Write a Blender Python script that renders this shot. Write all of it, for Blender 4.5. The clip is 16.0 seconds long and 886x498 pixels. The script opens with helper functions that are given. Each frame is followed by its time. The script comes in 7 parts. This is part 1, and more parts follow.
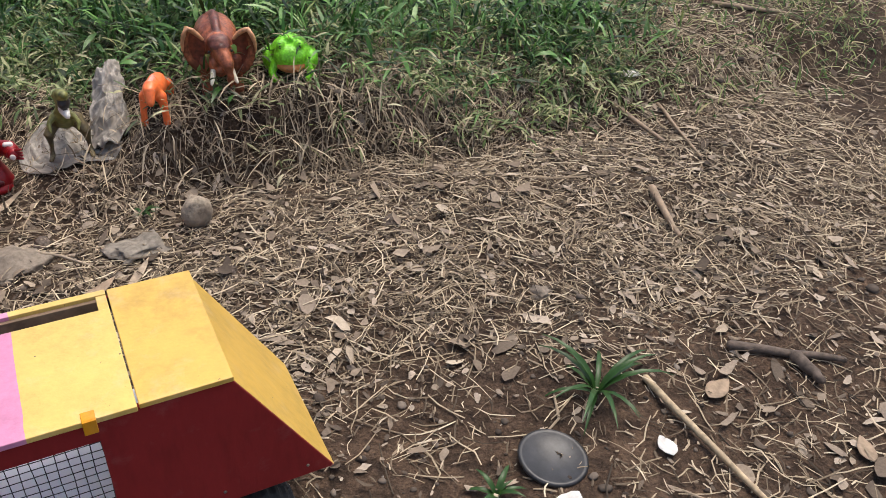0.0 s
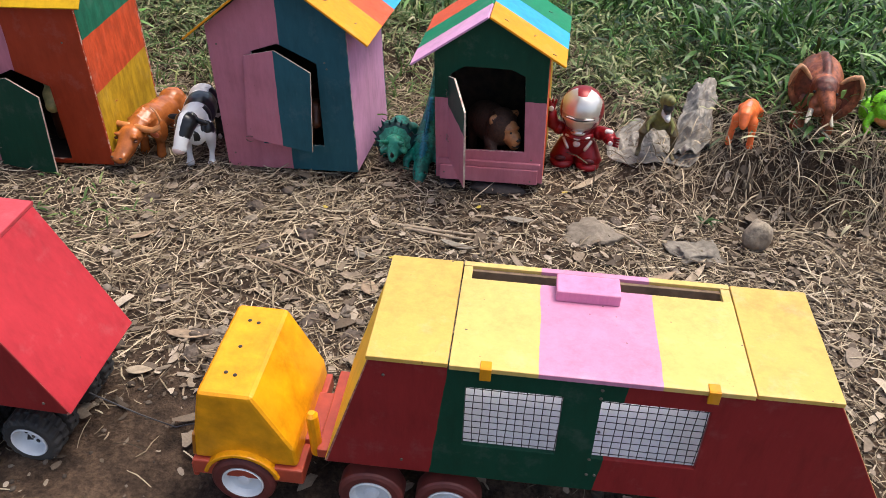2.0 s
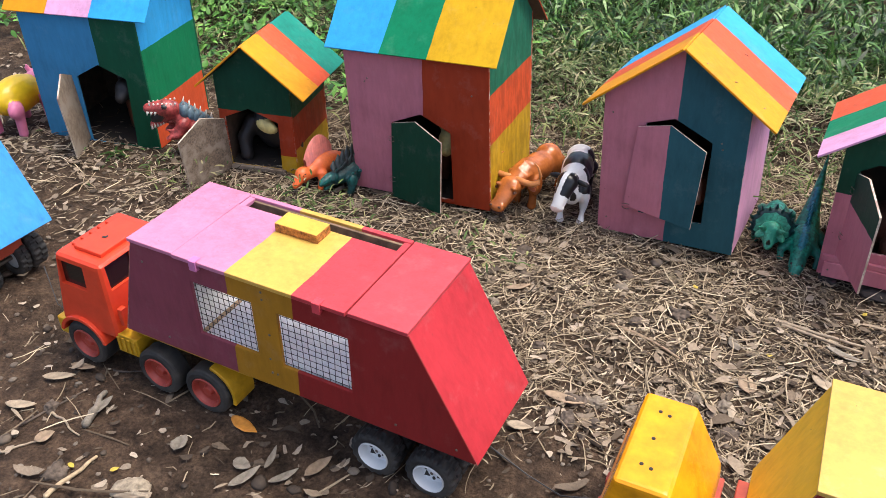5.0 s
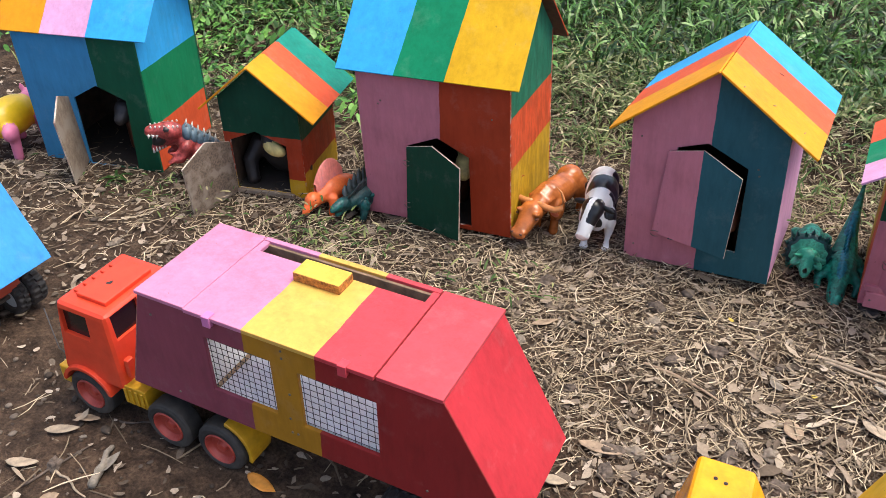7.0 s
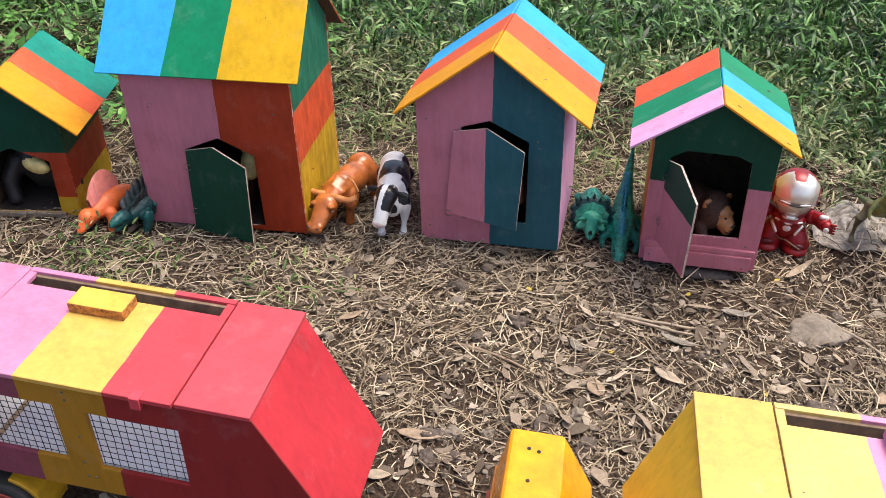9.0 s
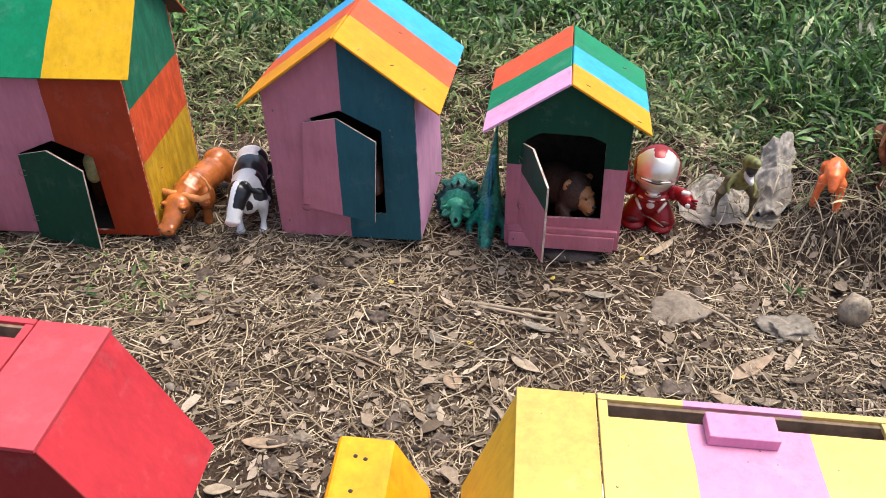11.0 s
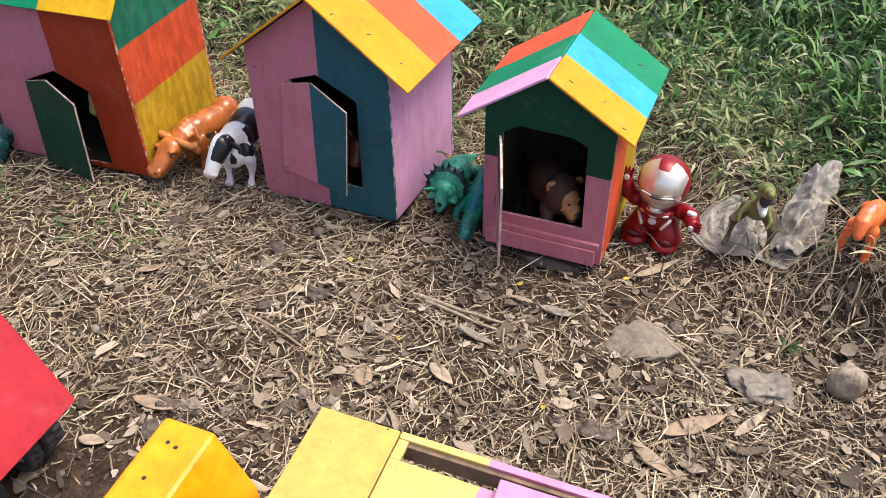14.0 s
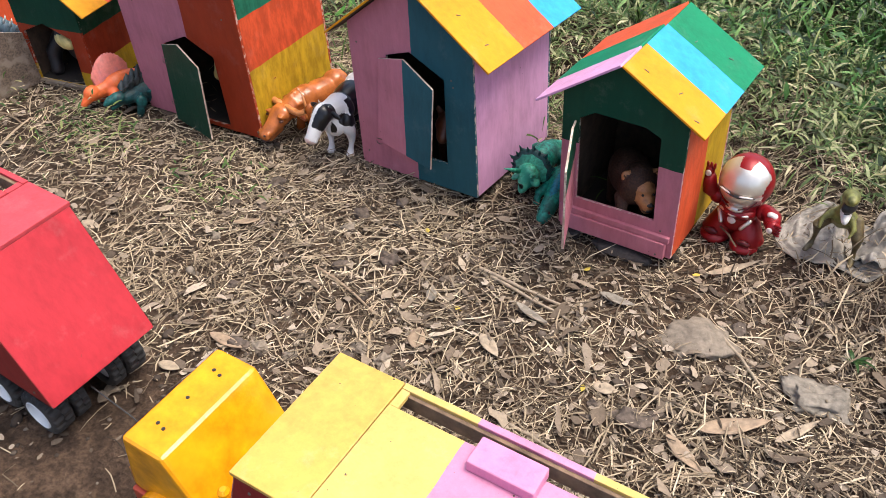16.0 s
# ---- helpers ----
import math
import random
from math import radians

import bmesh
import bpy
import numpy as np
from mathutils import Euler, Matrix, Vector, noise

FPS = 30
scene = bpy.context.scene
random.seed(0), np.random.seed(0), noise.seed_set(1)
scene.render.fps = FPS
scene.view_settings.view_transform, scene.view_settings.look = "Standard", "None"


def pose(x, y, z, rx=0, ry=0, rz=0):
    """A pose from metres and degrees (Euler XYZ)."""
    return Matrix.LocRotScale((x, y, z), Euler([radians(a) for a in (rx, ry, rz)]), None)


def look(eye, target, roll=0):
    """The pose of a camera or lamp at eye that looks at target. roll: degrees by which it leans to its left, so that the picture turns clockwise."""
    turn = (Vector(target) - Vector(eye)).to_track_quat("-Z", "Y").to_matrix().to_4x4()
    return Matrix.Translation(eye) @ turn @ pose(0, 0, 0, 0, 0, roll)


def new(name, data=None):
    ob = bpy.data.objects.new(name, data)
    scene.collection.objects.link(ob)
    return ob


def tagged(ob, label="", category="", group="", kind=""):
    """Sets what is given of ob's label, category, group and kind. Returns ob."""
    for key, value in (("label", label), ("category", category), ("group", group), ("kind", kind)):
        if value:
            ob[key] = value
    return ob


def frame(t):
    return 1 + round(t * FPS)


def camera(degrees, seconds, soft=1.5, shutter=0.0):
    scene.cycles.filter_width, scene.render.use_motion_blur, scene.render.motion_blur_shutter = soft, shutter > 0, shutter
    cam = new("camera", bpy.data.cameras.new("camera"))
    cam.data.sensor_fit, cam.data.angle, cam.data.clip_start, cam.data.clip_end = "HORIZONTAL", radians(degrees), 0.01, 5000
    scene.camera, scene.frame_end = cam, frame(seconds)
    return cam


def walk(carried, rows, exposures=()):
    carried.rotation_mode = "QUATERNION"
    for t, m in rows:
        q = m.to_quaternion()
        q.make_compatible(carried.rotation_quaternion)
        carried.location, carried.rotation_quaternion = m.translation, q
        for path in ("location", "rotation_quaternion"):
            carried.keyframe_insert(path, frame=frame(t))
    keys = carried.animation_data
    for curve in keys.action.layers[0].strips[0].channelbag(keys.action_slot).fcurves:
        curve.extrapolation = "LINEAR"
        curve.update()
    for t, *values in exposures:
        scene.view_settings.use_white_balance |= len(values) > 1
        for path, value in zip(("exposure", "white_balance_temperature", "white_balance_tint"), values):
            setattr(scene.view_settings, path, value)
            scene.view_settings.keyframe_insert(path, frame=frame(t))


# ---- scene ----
cam = camera(56.0, 16.0, soft=0.85)
ROWS = [
    (0.0, 0.5959, -0.8853, 0.5586, 54.06, -2.87, -23.91),
    (0.5, 0.5594, -0.9152, 0.5579, 53.13, -2.04, -12.66),
    (1.0, 0.5240, -0.9306, 0.5607, 53.36, -2.27, -3.63),
    (1.5, 0.4797, -0.9284, 0.5715, 53.96, -2.03, 3.46),
    (2.0, 0.4352, -0.9257, 0.5815, 54.15, -1.59, 9.63),
    (2.5, 0.3988, -0.9358, 0.5887, 54.98, -1.25, 14.53),
    (3.0, 0.3678, -0.9403, 0.5972, 55.50, -1.25, 18.46),
    (3.5, 0.3399, -0.9440, 0.6038, 55.96, -1.01, 21.60),
    (4.0, 0.3082, -0.9460, 0.6108, 55.94, -0.74, 24.76),
    (4.5, 0.2920, -0.9489, 0.6148, 55.99, -0.26, 27.00),
    (5.0, 0.2844, -0.9519, 0.6210, 56.05, 0.28, 28.83),
    (7.5, 0.2124, -0.8974, 0.6325, 55.42, 0.91, 27.61),
    (8.0, 0.2088, -0.9006, 0.6325, 55.12, 0.86, 24.09),
    (8.5, 0.2164, -0.8936, 0.6317, 54.84, -0.28, 18.96),
    (9.0, 0.2270, -0.8812, 0.6317, 54.51, -1.36, 13.61),
    (9.5, 0.2389, -0.8674, 0.6249, 54.60, -1.63, 9.82),
    (10.0, 0.2561, -0.8524, 0.6233, 54.24, -2.54, 7.63),
    (12.5, 0.4258, -0.7659, 0.6326, 51.97, 0.18, 12.25),
    (13.0, 0.4563, -0.7291, 0.6311, 51.35, -0.84, 15.29),
    (13.5, 0.4774, -0.7132, 0.6246, 50.60, -1.37, 18.20),
    (14.0, 0.5240, -0.6992, 0.6290, 49.79, -1.20, 23.11),
    (14.5, 0.5649, -0.6911, 0.6394, 49.23, 0.10, 28.85),
    (15.0, 0.5921, -0.6841, 0.6453, 49.25, 0.97, 32.29),
    (15.5, 0.6082, -0.6831, 0.6476, 49.25, 1.57, 33.92),
    (16.0, 0.6230, -0.6851, 0.6380, 49.12, 1.52, 34.71),
]
walk(cam, [(t, pose(x, y, z, rx, ry, rz)) for t, x, y, z, rx, ry, rz in ROWS],
     exposures=[(0.0, 0.55), (1.0, 0.6), (2.0, 0.75), (3.5, 0.95), (16.0, 0.95)])

# ---- light ----
world = bpy.data.worlds.new("sky")
scene.world = world
world.use_nodes = True
wn = world.node_tree
sky = wn.nodes.new("ShaderNodeTexSky")
sky.sky_type = "NISHITA"
sky.sun_disc = False
SUN_ELEV, SUN_AZ = 70.0, 60.0      # degrees; azimuth from +y towards +x
sky.sun_elevation, sky.sun_rotation = radians(SUN_ELEV), radians(SUN_AZ)
sky.dust_density, sky.ozone_density, sky.air_density = 4.0, 0.2, 0.8
back = wn.nodes["Background"]
wn.links.new(sky.outputs[0], back.inputs[0])
back.inputs[1].default_value = 0.158
sun_data = bpy.data.lights.new("sun", "SUN")
sun_data.energy, sun_data.angle, sun_data.color = 1.75, radians(32), (1.0, 0.94, 0.85)
sun = new("sun", sun_data)
ce = math.cos(radians(SUN_ELEV))
sun.matrix_world = look((ce * math.sin(radians(SUN_AZ)), ce * math.cos(radians(SUN_AZ)), math.sin(radians(SUN_ELEV))), (0, 0, 0))


# ---- materials ----
def base_mat(name, rough=0.5, metal=0.0, spec=0.5):
    m = bpy.data.materials.new(name)
    m.use_nodes = True
    nt = m.node_tree
    b = nt.nodes["Principled BSDF"]
    b.inputs["Roughness"].default_value = rough
    b.inputs["Metallic"].default_value = metal
    b.inputs["Specular IOR Level"].default_value = spec
    return m, nt, b


def link(nt, a, b):
    nt.links.new(a, b)


def noise_node(nt, scale, detail=4.0, rough=0.55, vec=None):
    n = nt.nodes.new("ShaderNodeTexNoise")
    n.inputs["Scale"].default_value = scale
    n.inputs["Detail"].default_value = detail
    n.inputs["Roughness"].default_value = rough
    if vec is not None:
        link(nt, vec, n.inputs["Vector"])
    return n


def math_node(nt, op, a, b):
    n = nt.nodes.new("ShaderNodeMath")
    n.operation = op
    for i, v in enumerate((a, b)):
        if isinstance(v, (int, float)):
            n.inputs[i].default_value = v
        else:
            link(nt, v, n.inputs[i])
    return n.outputs[0]


def mix_node(nt, fac, a, b, mode="MIX"):
    n = nt.nodes.new("ShaderNodeMix")
    n.data_type, n.blend_type = "RGBA", mode
    for i, v in ((0, fac), (6, a), (7, b)):
        if isinstance(v, (int, float)):
            n.inputs[i].default_value = v
        elif isinstance(v, tuple):
            n.inputs[i].default_value = (*v[:3], 1)
        else:
            link(nt, v, n.inputs[i])
    return n.outputs[2]


def ramp(nt, fac, stops):
    n = nt.nodes.new("ShaderNodeValToRGB")
    e = n.color_ramp.elements
    while len(e) < len(stops):
        e.new(0.5)
    for el, (p, c) in zip(e, stops):
        el.position, el.color = p, (*c, 1)
    link(nt, fac, n.inputs[0])
    return n.outputs[0]


def bump(nt, b, height, strength, dist):
    n = nt.nodes.new("ShaderNodeBump")
    n.inputs["Strength"].default_value = strength
    n.inputs["Distance"].default_value = dist
    link(nt, height, n.inputs["Height"])
    link(nt, n.outputs[0], b.inputs["Normal"])


def paint(name, cols, axis="X", cuts=(), rough=0.5, slant=0.0, wear=0.35, spec=0.2, chips=0.0, thin=0.12):
    """Hand-brushed paint on thin plywood: bands of colour with uneven edges, brush grain, scuffs."""
    m, nt, b = base_mat(name, rough, 0, spec)
    tc = nt.nodes.new("ShaderNodeTexCoord")
    obj = tc.outputs["Object"]
    edge = noise_node(nt, 28, 3, 0.6, obj)
    col = cols[0]
    if cuts:
        sep = nt.nodes.new("ShaderNodeSeparateXYZ")
        link(nt, obj, sep.inputs[0])
        v = sep.outputs["XYZ".index(axis)]
        if slant:
            v = math_node(nt, "ADD", v, math_node(nt, "MULTIPLY", sep.outputs[2], slant))
        v = math_node(nt, "ADD", v, math_node(nt, "MULTIPLY", math_node(nt, "SUBTRACT", edge.outputs[0], 0.5), 0.0035))
        for c, k in zip(cols[1:], cuts):
            col = mix_node(nt, math_node(nt, "GREATER_THAN", v, k), col, c)
    mp = nt.nodes.new("ShaderNodeMapping")
    mp.inputs["Scale"].default_value = (1, 1, 0.22)
    link(nt, obj, mp.inputs[0])
    brush = noise_node(nt, 160, 5, 0.65, mp.outputs[0])
    blot = noise_node(nt, 14, 4, 0.6, obj)
    streak = noise_node(nt, 55, 4, 0.6, mp.outputs[0])
    tone = math_node(nt, "ADD", math_node(nt, "MULTIPLY", brush.outputs[0], 0.26), math_node(nt, "MULTIPLY", blot.outputs[0], 0.34))
    tone = math_node(nt, "ADD", tone, math_node(nt, "MULTIPLY", streak.outputs[0], 0.2))
    shade = ramp(nt, tone, [(0.26, (0.70, 0.69, 0.68)), (0.40, (0.98, 0.98, 0.98)), (0.54, (1.14, 1.13, 1.12))])
    col = mix_node(nt, 0.9, col, shade, "MULTIPLY")
    mz = nt.nodes.new("ShaderNodeMapping")
    mz.inputs["Scale"].default_value = (1, 1, 0.35)
    link(nt, obj, mz.inputs[0])
    rub = noise_node(nt, 75, 6, 0.72, mz.outputs[0])
    worn = math_node(nt, "MULTIPLY", ramp(nt, rub.outputs[0], [(0.42, (1, 1, 1)), (0.6, (0, 0, 0))]), thin)
    col = mix_node(nt, worn, col, mix_node(nt, 1.0, col, (0.42, 0.38, 0.34), "MULTIPLY"))
    pale = noise_node(nt, 30, 6, 0.7, obj)
    col = mix_node(nt, math_node(nt, "MULTIPLY", ramp(nt, pale.outputs[0], [(0.55, (0, 0, 0)), (0.8, (1, 1, 1))]), wear * 0.22), col, (0.75, 0.7, 0.66))
    speck = noise_node(nt, 210, 2, 0.5, obj)
    col = mix_node(nt, math_node(nt, "MULTIPLY", ramp(nt, speck.outputs[0], [(0.755, (0, 0, 0)), (0.78, (1, 1, 1))]), wear * 1.6), col, (0.09, 0.05, 0.035))
    if chips:
        flake = noise_node(nt, 130, 5, 0.75, obj)
        col = mix_node(nt, math_node(nt, "MULTIPLY", ramp(nt, flake.outputs[0], [(0.50, (0, 0, 0)), (0.56, (1, 1, 1))]), chips), col, (0.62, 0.52, 0.44))
    link(nt, col, b.inputs["Base Color"])
    r = math_node(nt, "ADD", math_node(nt, "MULTIPLY", blot.outputs[0], 0.25), rough - 0.12)
    link(nt, r, b.inputs["Roughness"])
    bump(nt, b, brush.outputs[0], 0.25, 0.0012)
    return m


def plain(name, col, rough=0.45, metal=0.0, var=0.15, scale=60, bump_s=0.15, spec=0.5, dark=None):
    """A moulded or natural surface with slight variation; dark: colour of grime and other blotches in its noise."""
    m, nt, b = base_mat(name, rough, metal, spec)
    tc = nt.nodes.new("ShaderNodeTexCoord")
    n = noise_node(nt, scale, 5, 0.6, tc.outputs["Object"])
    big = noise_node(nt, scale / 6, 3, 0.5, tc.outputs["Object"])
    lo = tuple(c * (1 - var * 1.6) for c in col)
    hi = tuple(min(1, c * (1 + var)) for c in col)
    c = mix_node(nt, ramp(nt, n.outputs[0], [(0.3, (0, 0, 0)), (0.7, (1, 1, 1))]), lo, hi)
    c = mix_node(nt, 0.4, c, ramp(nt, big.outputs[0], [(0.3, (0.75, 0.75, 0.75)), (0.7, (1.1, 1.1, 1.1))]), "MULTIPLY")
    if dark:
        c = mix_node(nt, ramp(nt, big.outputs[0], [(0.48, (0, 0, 0)), (0.62, (1, 1, 1))]), c, dark)
    link(nt, c, b.inputs["Base Color"])
    if bump_s:
        bump(nt, b, n.outputs[0], bump_s, 0.0015)
    return m


def island_mat(name, stops, rough=0.8, trans=0.0, grain=300):
    """For litter and foliage: every piece of the mesh takes its own colour."""
    m, nt, b = base_mat(name, rough, 0, 0.3)
    g = nt.nodes.new("ShaderNodeNewGeometry")
    c = ramp(nt, g.outputs["Random Per Island"], stops)
    tc = nt.nodes.new("ShaderNodeTexCoord")
    n = noise_node(nt, grain, 3, 0.6, tc.outputs["Object"])
    c = mix_node(nt, 0.6, c, ramp(nt, n.outputs[0], [(0.3, (0.6, 0.6, 0.6)), (0.7, (1.15, 1.15, 1.15))]), "MULTIPLY")
    link(nt, c, b.inputs["Base Color"])
    if trans:
        t = nt.nodes.new("ShaderNodeBsdfTranslucent")
        link(nt, c, t.inputs[0])
        mx = nt.nodes.new("ShaderNodeMixShader")
        mx.inputs[0].default_value = trans
        link(nt, b.outputs[0], mx.inputs[1])
        link(nt, t.outputs[0], mx.inputs[2])
        link(nt, mx.outputs[0], nt.nodes["Material Output"].inputs[0])
    return m


PINK, LILAC, YELLOW = (0.52, 0.185, 0.235), (0.66, 0.345, 0.56), (0.68, 0.285, 0.010)
ORANGE, RED, GREEN = (0.66, 0.095, 0.033), (0.66, 0.045, 0.055), (0.002, 0.205, 0.09)
DEEP_GREEN, BLUE, TEAL = (0.005, 0.055, 0.03), (0.035, 0.35, 0.74), (0.006, 0.23, 0.17)
SLATE, MUSTARD, BRICK, SEA = (0.022, 0.10, 0.125), (0.55, 0.34, 0.02), (0.36, 0.045, 0.015), (0.05, 0.26, 0.48)

M_BOARD = plain("bare_board", (0.25, 0.195, 0.145), 0.75, var=0.2, scale=170, bump_s=0.4, dark=(0.28, 0.235, 0.19))
M_PLY = plain("raw_plywood_edge", (0.55, 0.40, 0.24), 0.7, var=0.25, scale=200)
M_EDGE = plain("pale_worn_edge", (0.62, 0.52, 0.42), 0.75, var=0.3, scale=300, dark=(0.35, 0.25, 0.2))
# plywood taken nearly to black: shade of the hutch insides put into colour
M_RAW_SHADED = plain("raw_ply_shaded", (0.08, 0.052, 0.034), 0.8, var=0.3, scale=80)
M_RAW_L = plain("raw_brown_batten", (0.20, 0.13, 0.08), 0.8, var=0.3, scale=80)
M_HARD = plain("speckled_hardboard", (0.19, 0.142, 0.105), 0.75, var=0.35, scale=320, bump_s=0.5, dark=(0.27, 0.225, 0.18))
M_OSB = plain("bare_chipboard", (0.48, 0.19, 0.04), 0.7, var=0.5, scale=260, bump_s=0.6)
# near-black for floors and holes, with the shade in the colour itself
M_INNER_SHADE = plain("inside_shade", (0.03, 0.024, 0.02), 0.8)
M_WHITE = plain("white_liner_and_bounce", (0.95, 0.97, 0.97), 0.6, var=0.02, scale=25, bump_s=0)
M_WIRE = plain("wire", (0.06, 0.06, 0.065), 0.5, 0.6)
M_STEEL = plain("screw_steel", (0.2, 0.17, 0.14), 0.4, 0.8)
M_RUBBER_R = plain("red_brown_tyre", (0.14, 0.028, 0.022), 0.55, var=0.2, scale=60)
M_RUBBER = plain("tyre_rubber", (0.025, 0.024, 0.023), 0.75, var=0.3, scale=90, dark=(0.075, 0.065, 0.056))
M_RIM_W = plain("white_rim", (0.75, 0.76, 0.76), 0.35, var=0.06)
M_RIM_R = plain("red_rim", (0.42, 0.06, 0.04), 0.4, var=0.15)
M_CAB_R = plain("orange_red_plastic", (0.72, 0.062, 0.024), 0.27, var=0.08, scale=40, bump_s=0.04)
M_YEL_P = plain("yellow_plastic", (0.56, 0.31, 0.015), 0.4, var=0.2, scale=50)
# yellow blotches painted in to imitate cloudy reflections on the gloss
M_CAB_Y = plain("yellow_glossy_paint", (0.80, 0.335, 0.006), 0.2, var=0.2, scale=46, bump_s=0.75, dark=(0.80, 0.36, 0.012))
M_AMBER = plain("amber_brown_paint", (0.42, 0.15, 0.01), 0.3, var=0.15, scale=30)
M_RED_P = plain("brick_red_plastic", (0.45, 0.07, 0.035), 0.4, var=0.15)
M_GLASS_D = plain("dark_window", (0.012, 0.011, 0.010), 0.25)


# ---- building helpers ----
def finish(name, bm, mats, parent=None, label="", smooth=False, bevel=0.0):
    me = bpy.data.meshes.new(name)
    bm.normal_update()
    bm.to_mesh(me)
    bm.free()
    for m in mats if isinstance(mats, (list, tuple)) else [mats]:
        me.materials.append(m)
    if smooth:
        me.polygons.foreach_set("use_smooth", [True] * len(me.polygons))
    ob = new(name, me)
    if parent:
        ob.parent = parent
    if label:
        ob["label"] = label
    if bevel:
        mod = ob.modifiers.new("bevel", "BEVEL")
        mod.width, mod.segments, mod.limit_method = bevel, 2, "ANGLE"
    return ob


def part(name, bm, mats, parent, label="", smooth=False, bevel=0.0):
    return finish(name, bm, mats, parent, label, smooth, bevel)


def thing(name, label, category, m=None, group="", kind=""):
    e = new(name)
    e.empty_display_size = 0.02
    if m is not None:
        e.matrix_world = m
    return tagged(e, label, category, group, kind)


def slab(outer, holes, o, u, v, t, bm=None):
    """A board: outline and holes in (u, v) metres from o, its thickness t away from u x v."""
    bm = bm or bmesh.new()
    o, u, v = Vector(o), Vector(u).normalized(), Vector(v).normalized()
    n = u.cross(v)
    front, backs, loops = [], [], []
    for loop in (outer, *holes):
        a = [bm.verts.new(o + u * p[0] + v * p[1]) for p in loop]
        c = [bm.verts.new(o + u * p[0] + v * p[1] - n * t) for p in loop]
        loops.append((a, c))
    for which, sign in ((0, 1), (1, -1)):
        edges = []
        for lp in loops:
            vs = lp[which]
            edges += [bm.edges.new((vs[i], vs[(i + 1) % len(vs)])) for i in range(len(vs))]
        got = bmesh.ops.triangle_fill(bm, use_beauty=True, use_dissolve=False, edges=edges, normal=n * sign)
        for f in got["geom"]:
            if isinstance(f, bmesh.types.BMFace) and which:
                f.material_index = 2
            if isinstance(f, bmesh.types.BMFace) and f.normal.dot(n) * sign < 0:
                f.normal_flip()
    for a, c in loops:
        for i in range(len(a)):
            j = (i + 1) % len(a)
            bm.faces.new((a[i], c[i], c[j], a[j])).material_index = 1
    bmesh.ops.recalc_face_normals(bm, faces=bm.faces)
    return bm


def box(x0, y0, z0, x1, y1, z1, bm=None, m=None):
    bm = bm or bmesh.new()
    mat = Matrix.Translation(((x0 + x1) / 2, (y0 + y1) / 2, (z0 + z1) / 2)) @ Matrix.Diagonal((x1 - x0, y1 - y0, z1 - z0, 1))
    bmesh.ops.create_cube(bm, size=1, matrix=(m or Matrix()) @ mat)
    return bm


def tube(bm, pts, radii, sides=8, mat=0, squash=1.0):
    """A tapering limb along points, with closed, rounded ends."""
    pts = [Vector(p) for p in pts]
    rings = []
    up = Vector((0.13, 0.31, 0.94))
    P, Rr = [], []
    d0 = (pts[0] - pts[1]).normalized()
    d1 = (pts[-1] - pts[-2]).normalized()
    P.append(pts[0] + d0 * radii[0] * 0.6)
    Rr.append(radii[0] * 0.55)
    P += pts
    Rr += list(radii)
    P.append(pts[-1] + d1 * radii[-1] * 0.6)
    Rr.append(radii[-1] * 0.55)
    for i, p in enumerate(P):
        d = (P[min(i + 1, len(P) - 1)] - P[max(i - 1, 0)]).normalized()
        a = d.cross(up)
        if a.length < 0.1:
            a = d.cross(Vector((1, 0, 0)))
        a.normalize()
        c = d.cross(a)
        rings.append([bm.verts.new(p + (a * math.cos(k * 2 * math.pi / sides) + c * math.sin(k * 2 * math.pi / sides) * squash) * Rr[i]) for k in range(sides)])
    fs = [bm.faces.new(rings[0][::-1]), bm.faces.new(rings[-1])]
    for r0, r1 in zip(rings, rings[1:]):
        fs += [bm.faces.new((r0[k], r0[(k + 1) % sides], r1[(k + 1) % sides], r1[k])) for k in range(sides)]
    for f in fs:
        f.material_index = mat
    return bm


def ball(bm, c, r, rot=(0, 0, 0), mat=0, u=14, v=10):
    m = pose(*c, *rot) @ Matrix.Diagonal((*r, 1))
    got = bmesh.ops.create_uvsphere(bm, u_segments=u, v_segments=v, radius=1, matrix=m)
    for vert in got["verts"]:
        for f in vert.link_faces:
            f.material_index = mat
    return bm


def cone(bm, a, b, r, mat=0, sides=7):
    a, b = Vector(a), Vector(b)
    d = (b - a)
    q = d.to_track_quat("Z", "Y").to_matrix().to_4x4()
    got = bmesh.ops.create_cone(bm, cap_ends=True, segments=sides, radius1=r, radius2=r * 0.08, depth=d.length, matrix=Matrix.Translation((a + b) / 2) @ q)
    for vert in got["verts"]:
        for f in vert.link_faces:
            f.material_index = mat
    return bm


def revolve(profile, sides=28, bm=None, ring=False):
    """Profile of (radius, along) turned about the y axis."""
    bm = bm or bmesh.new()
    rings = []
    for r, y in profile:
        rings.append([bm.verts.new((r * math.cos(k * 2 * math.pi / sides), y, r * math.sin(k * 2 * math.pi / sides))) for k in range(sides)])
    for r0, r1 in zip(rings, rings[1:]):
        for k in range(sides):
            bm.faces.new((r0[k], r0[(k + 1) % sides], r1[(k + 1) % sides], r1[k]))
    if ring:
        for k in range(sides):
            bm.faces.new((rings[-1][k], rings[-1][(k + 1) % sides], rings[0][(k + 1) % sides], rings[0][k]))
    else:
        bm.faces.new(rings[0][::-1])
        bm.faces.new(rings[-1])
    bmesh.ops.recalc_face_normals(bm, faces=bm.faces)
    return bm


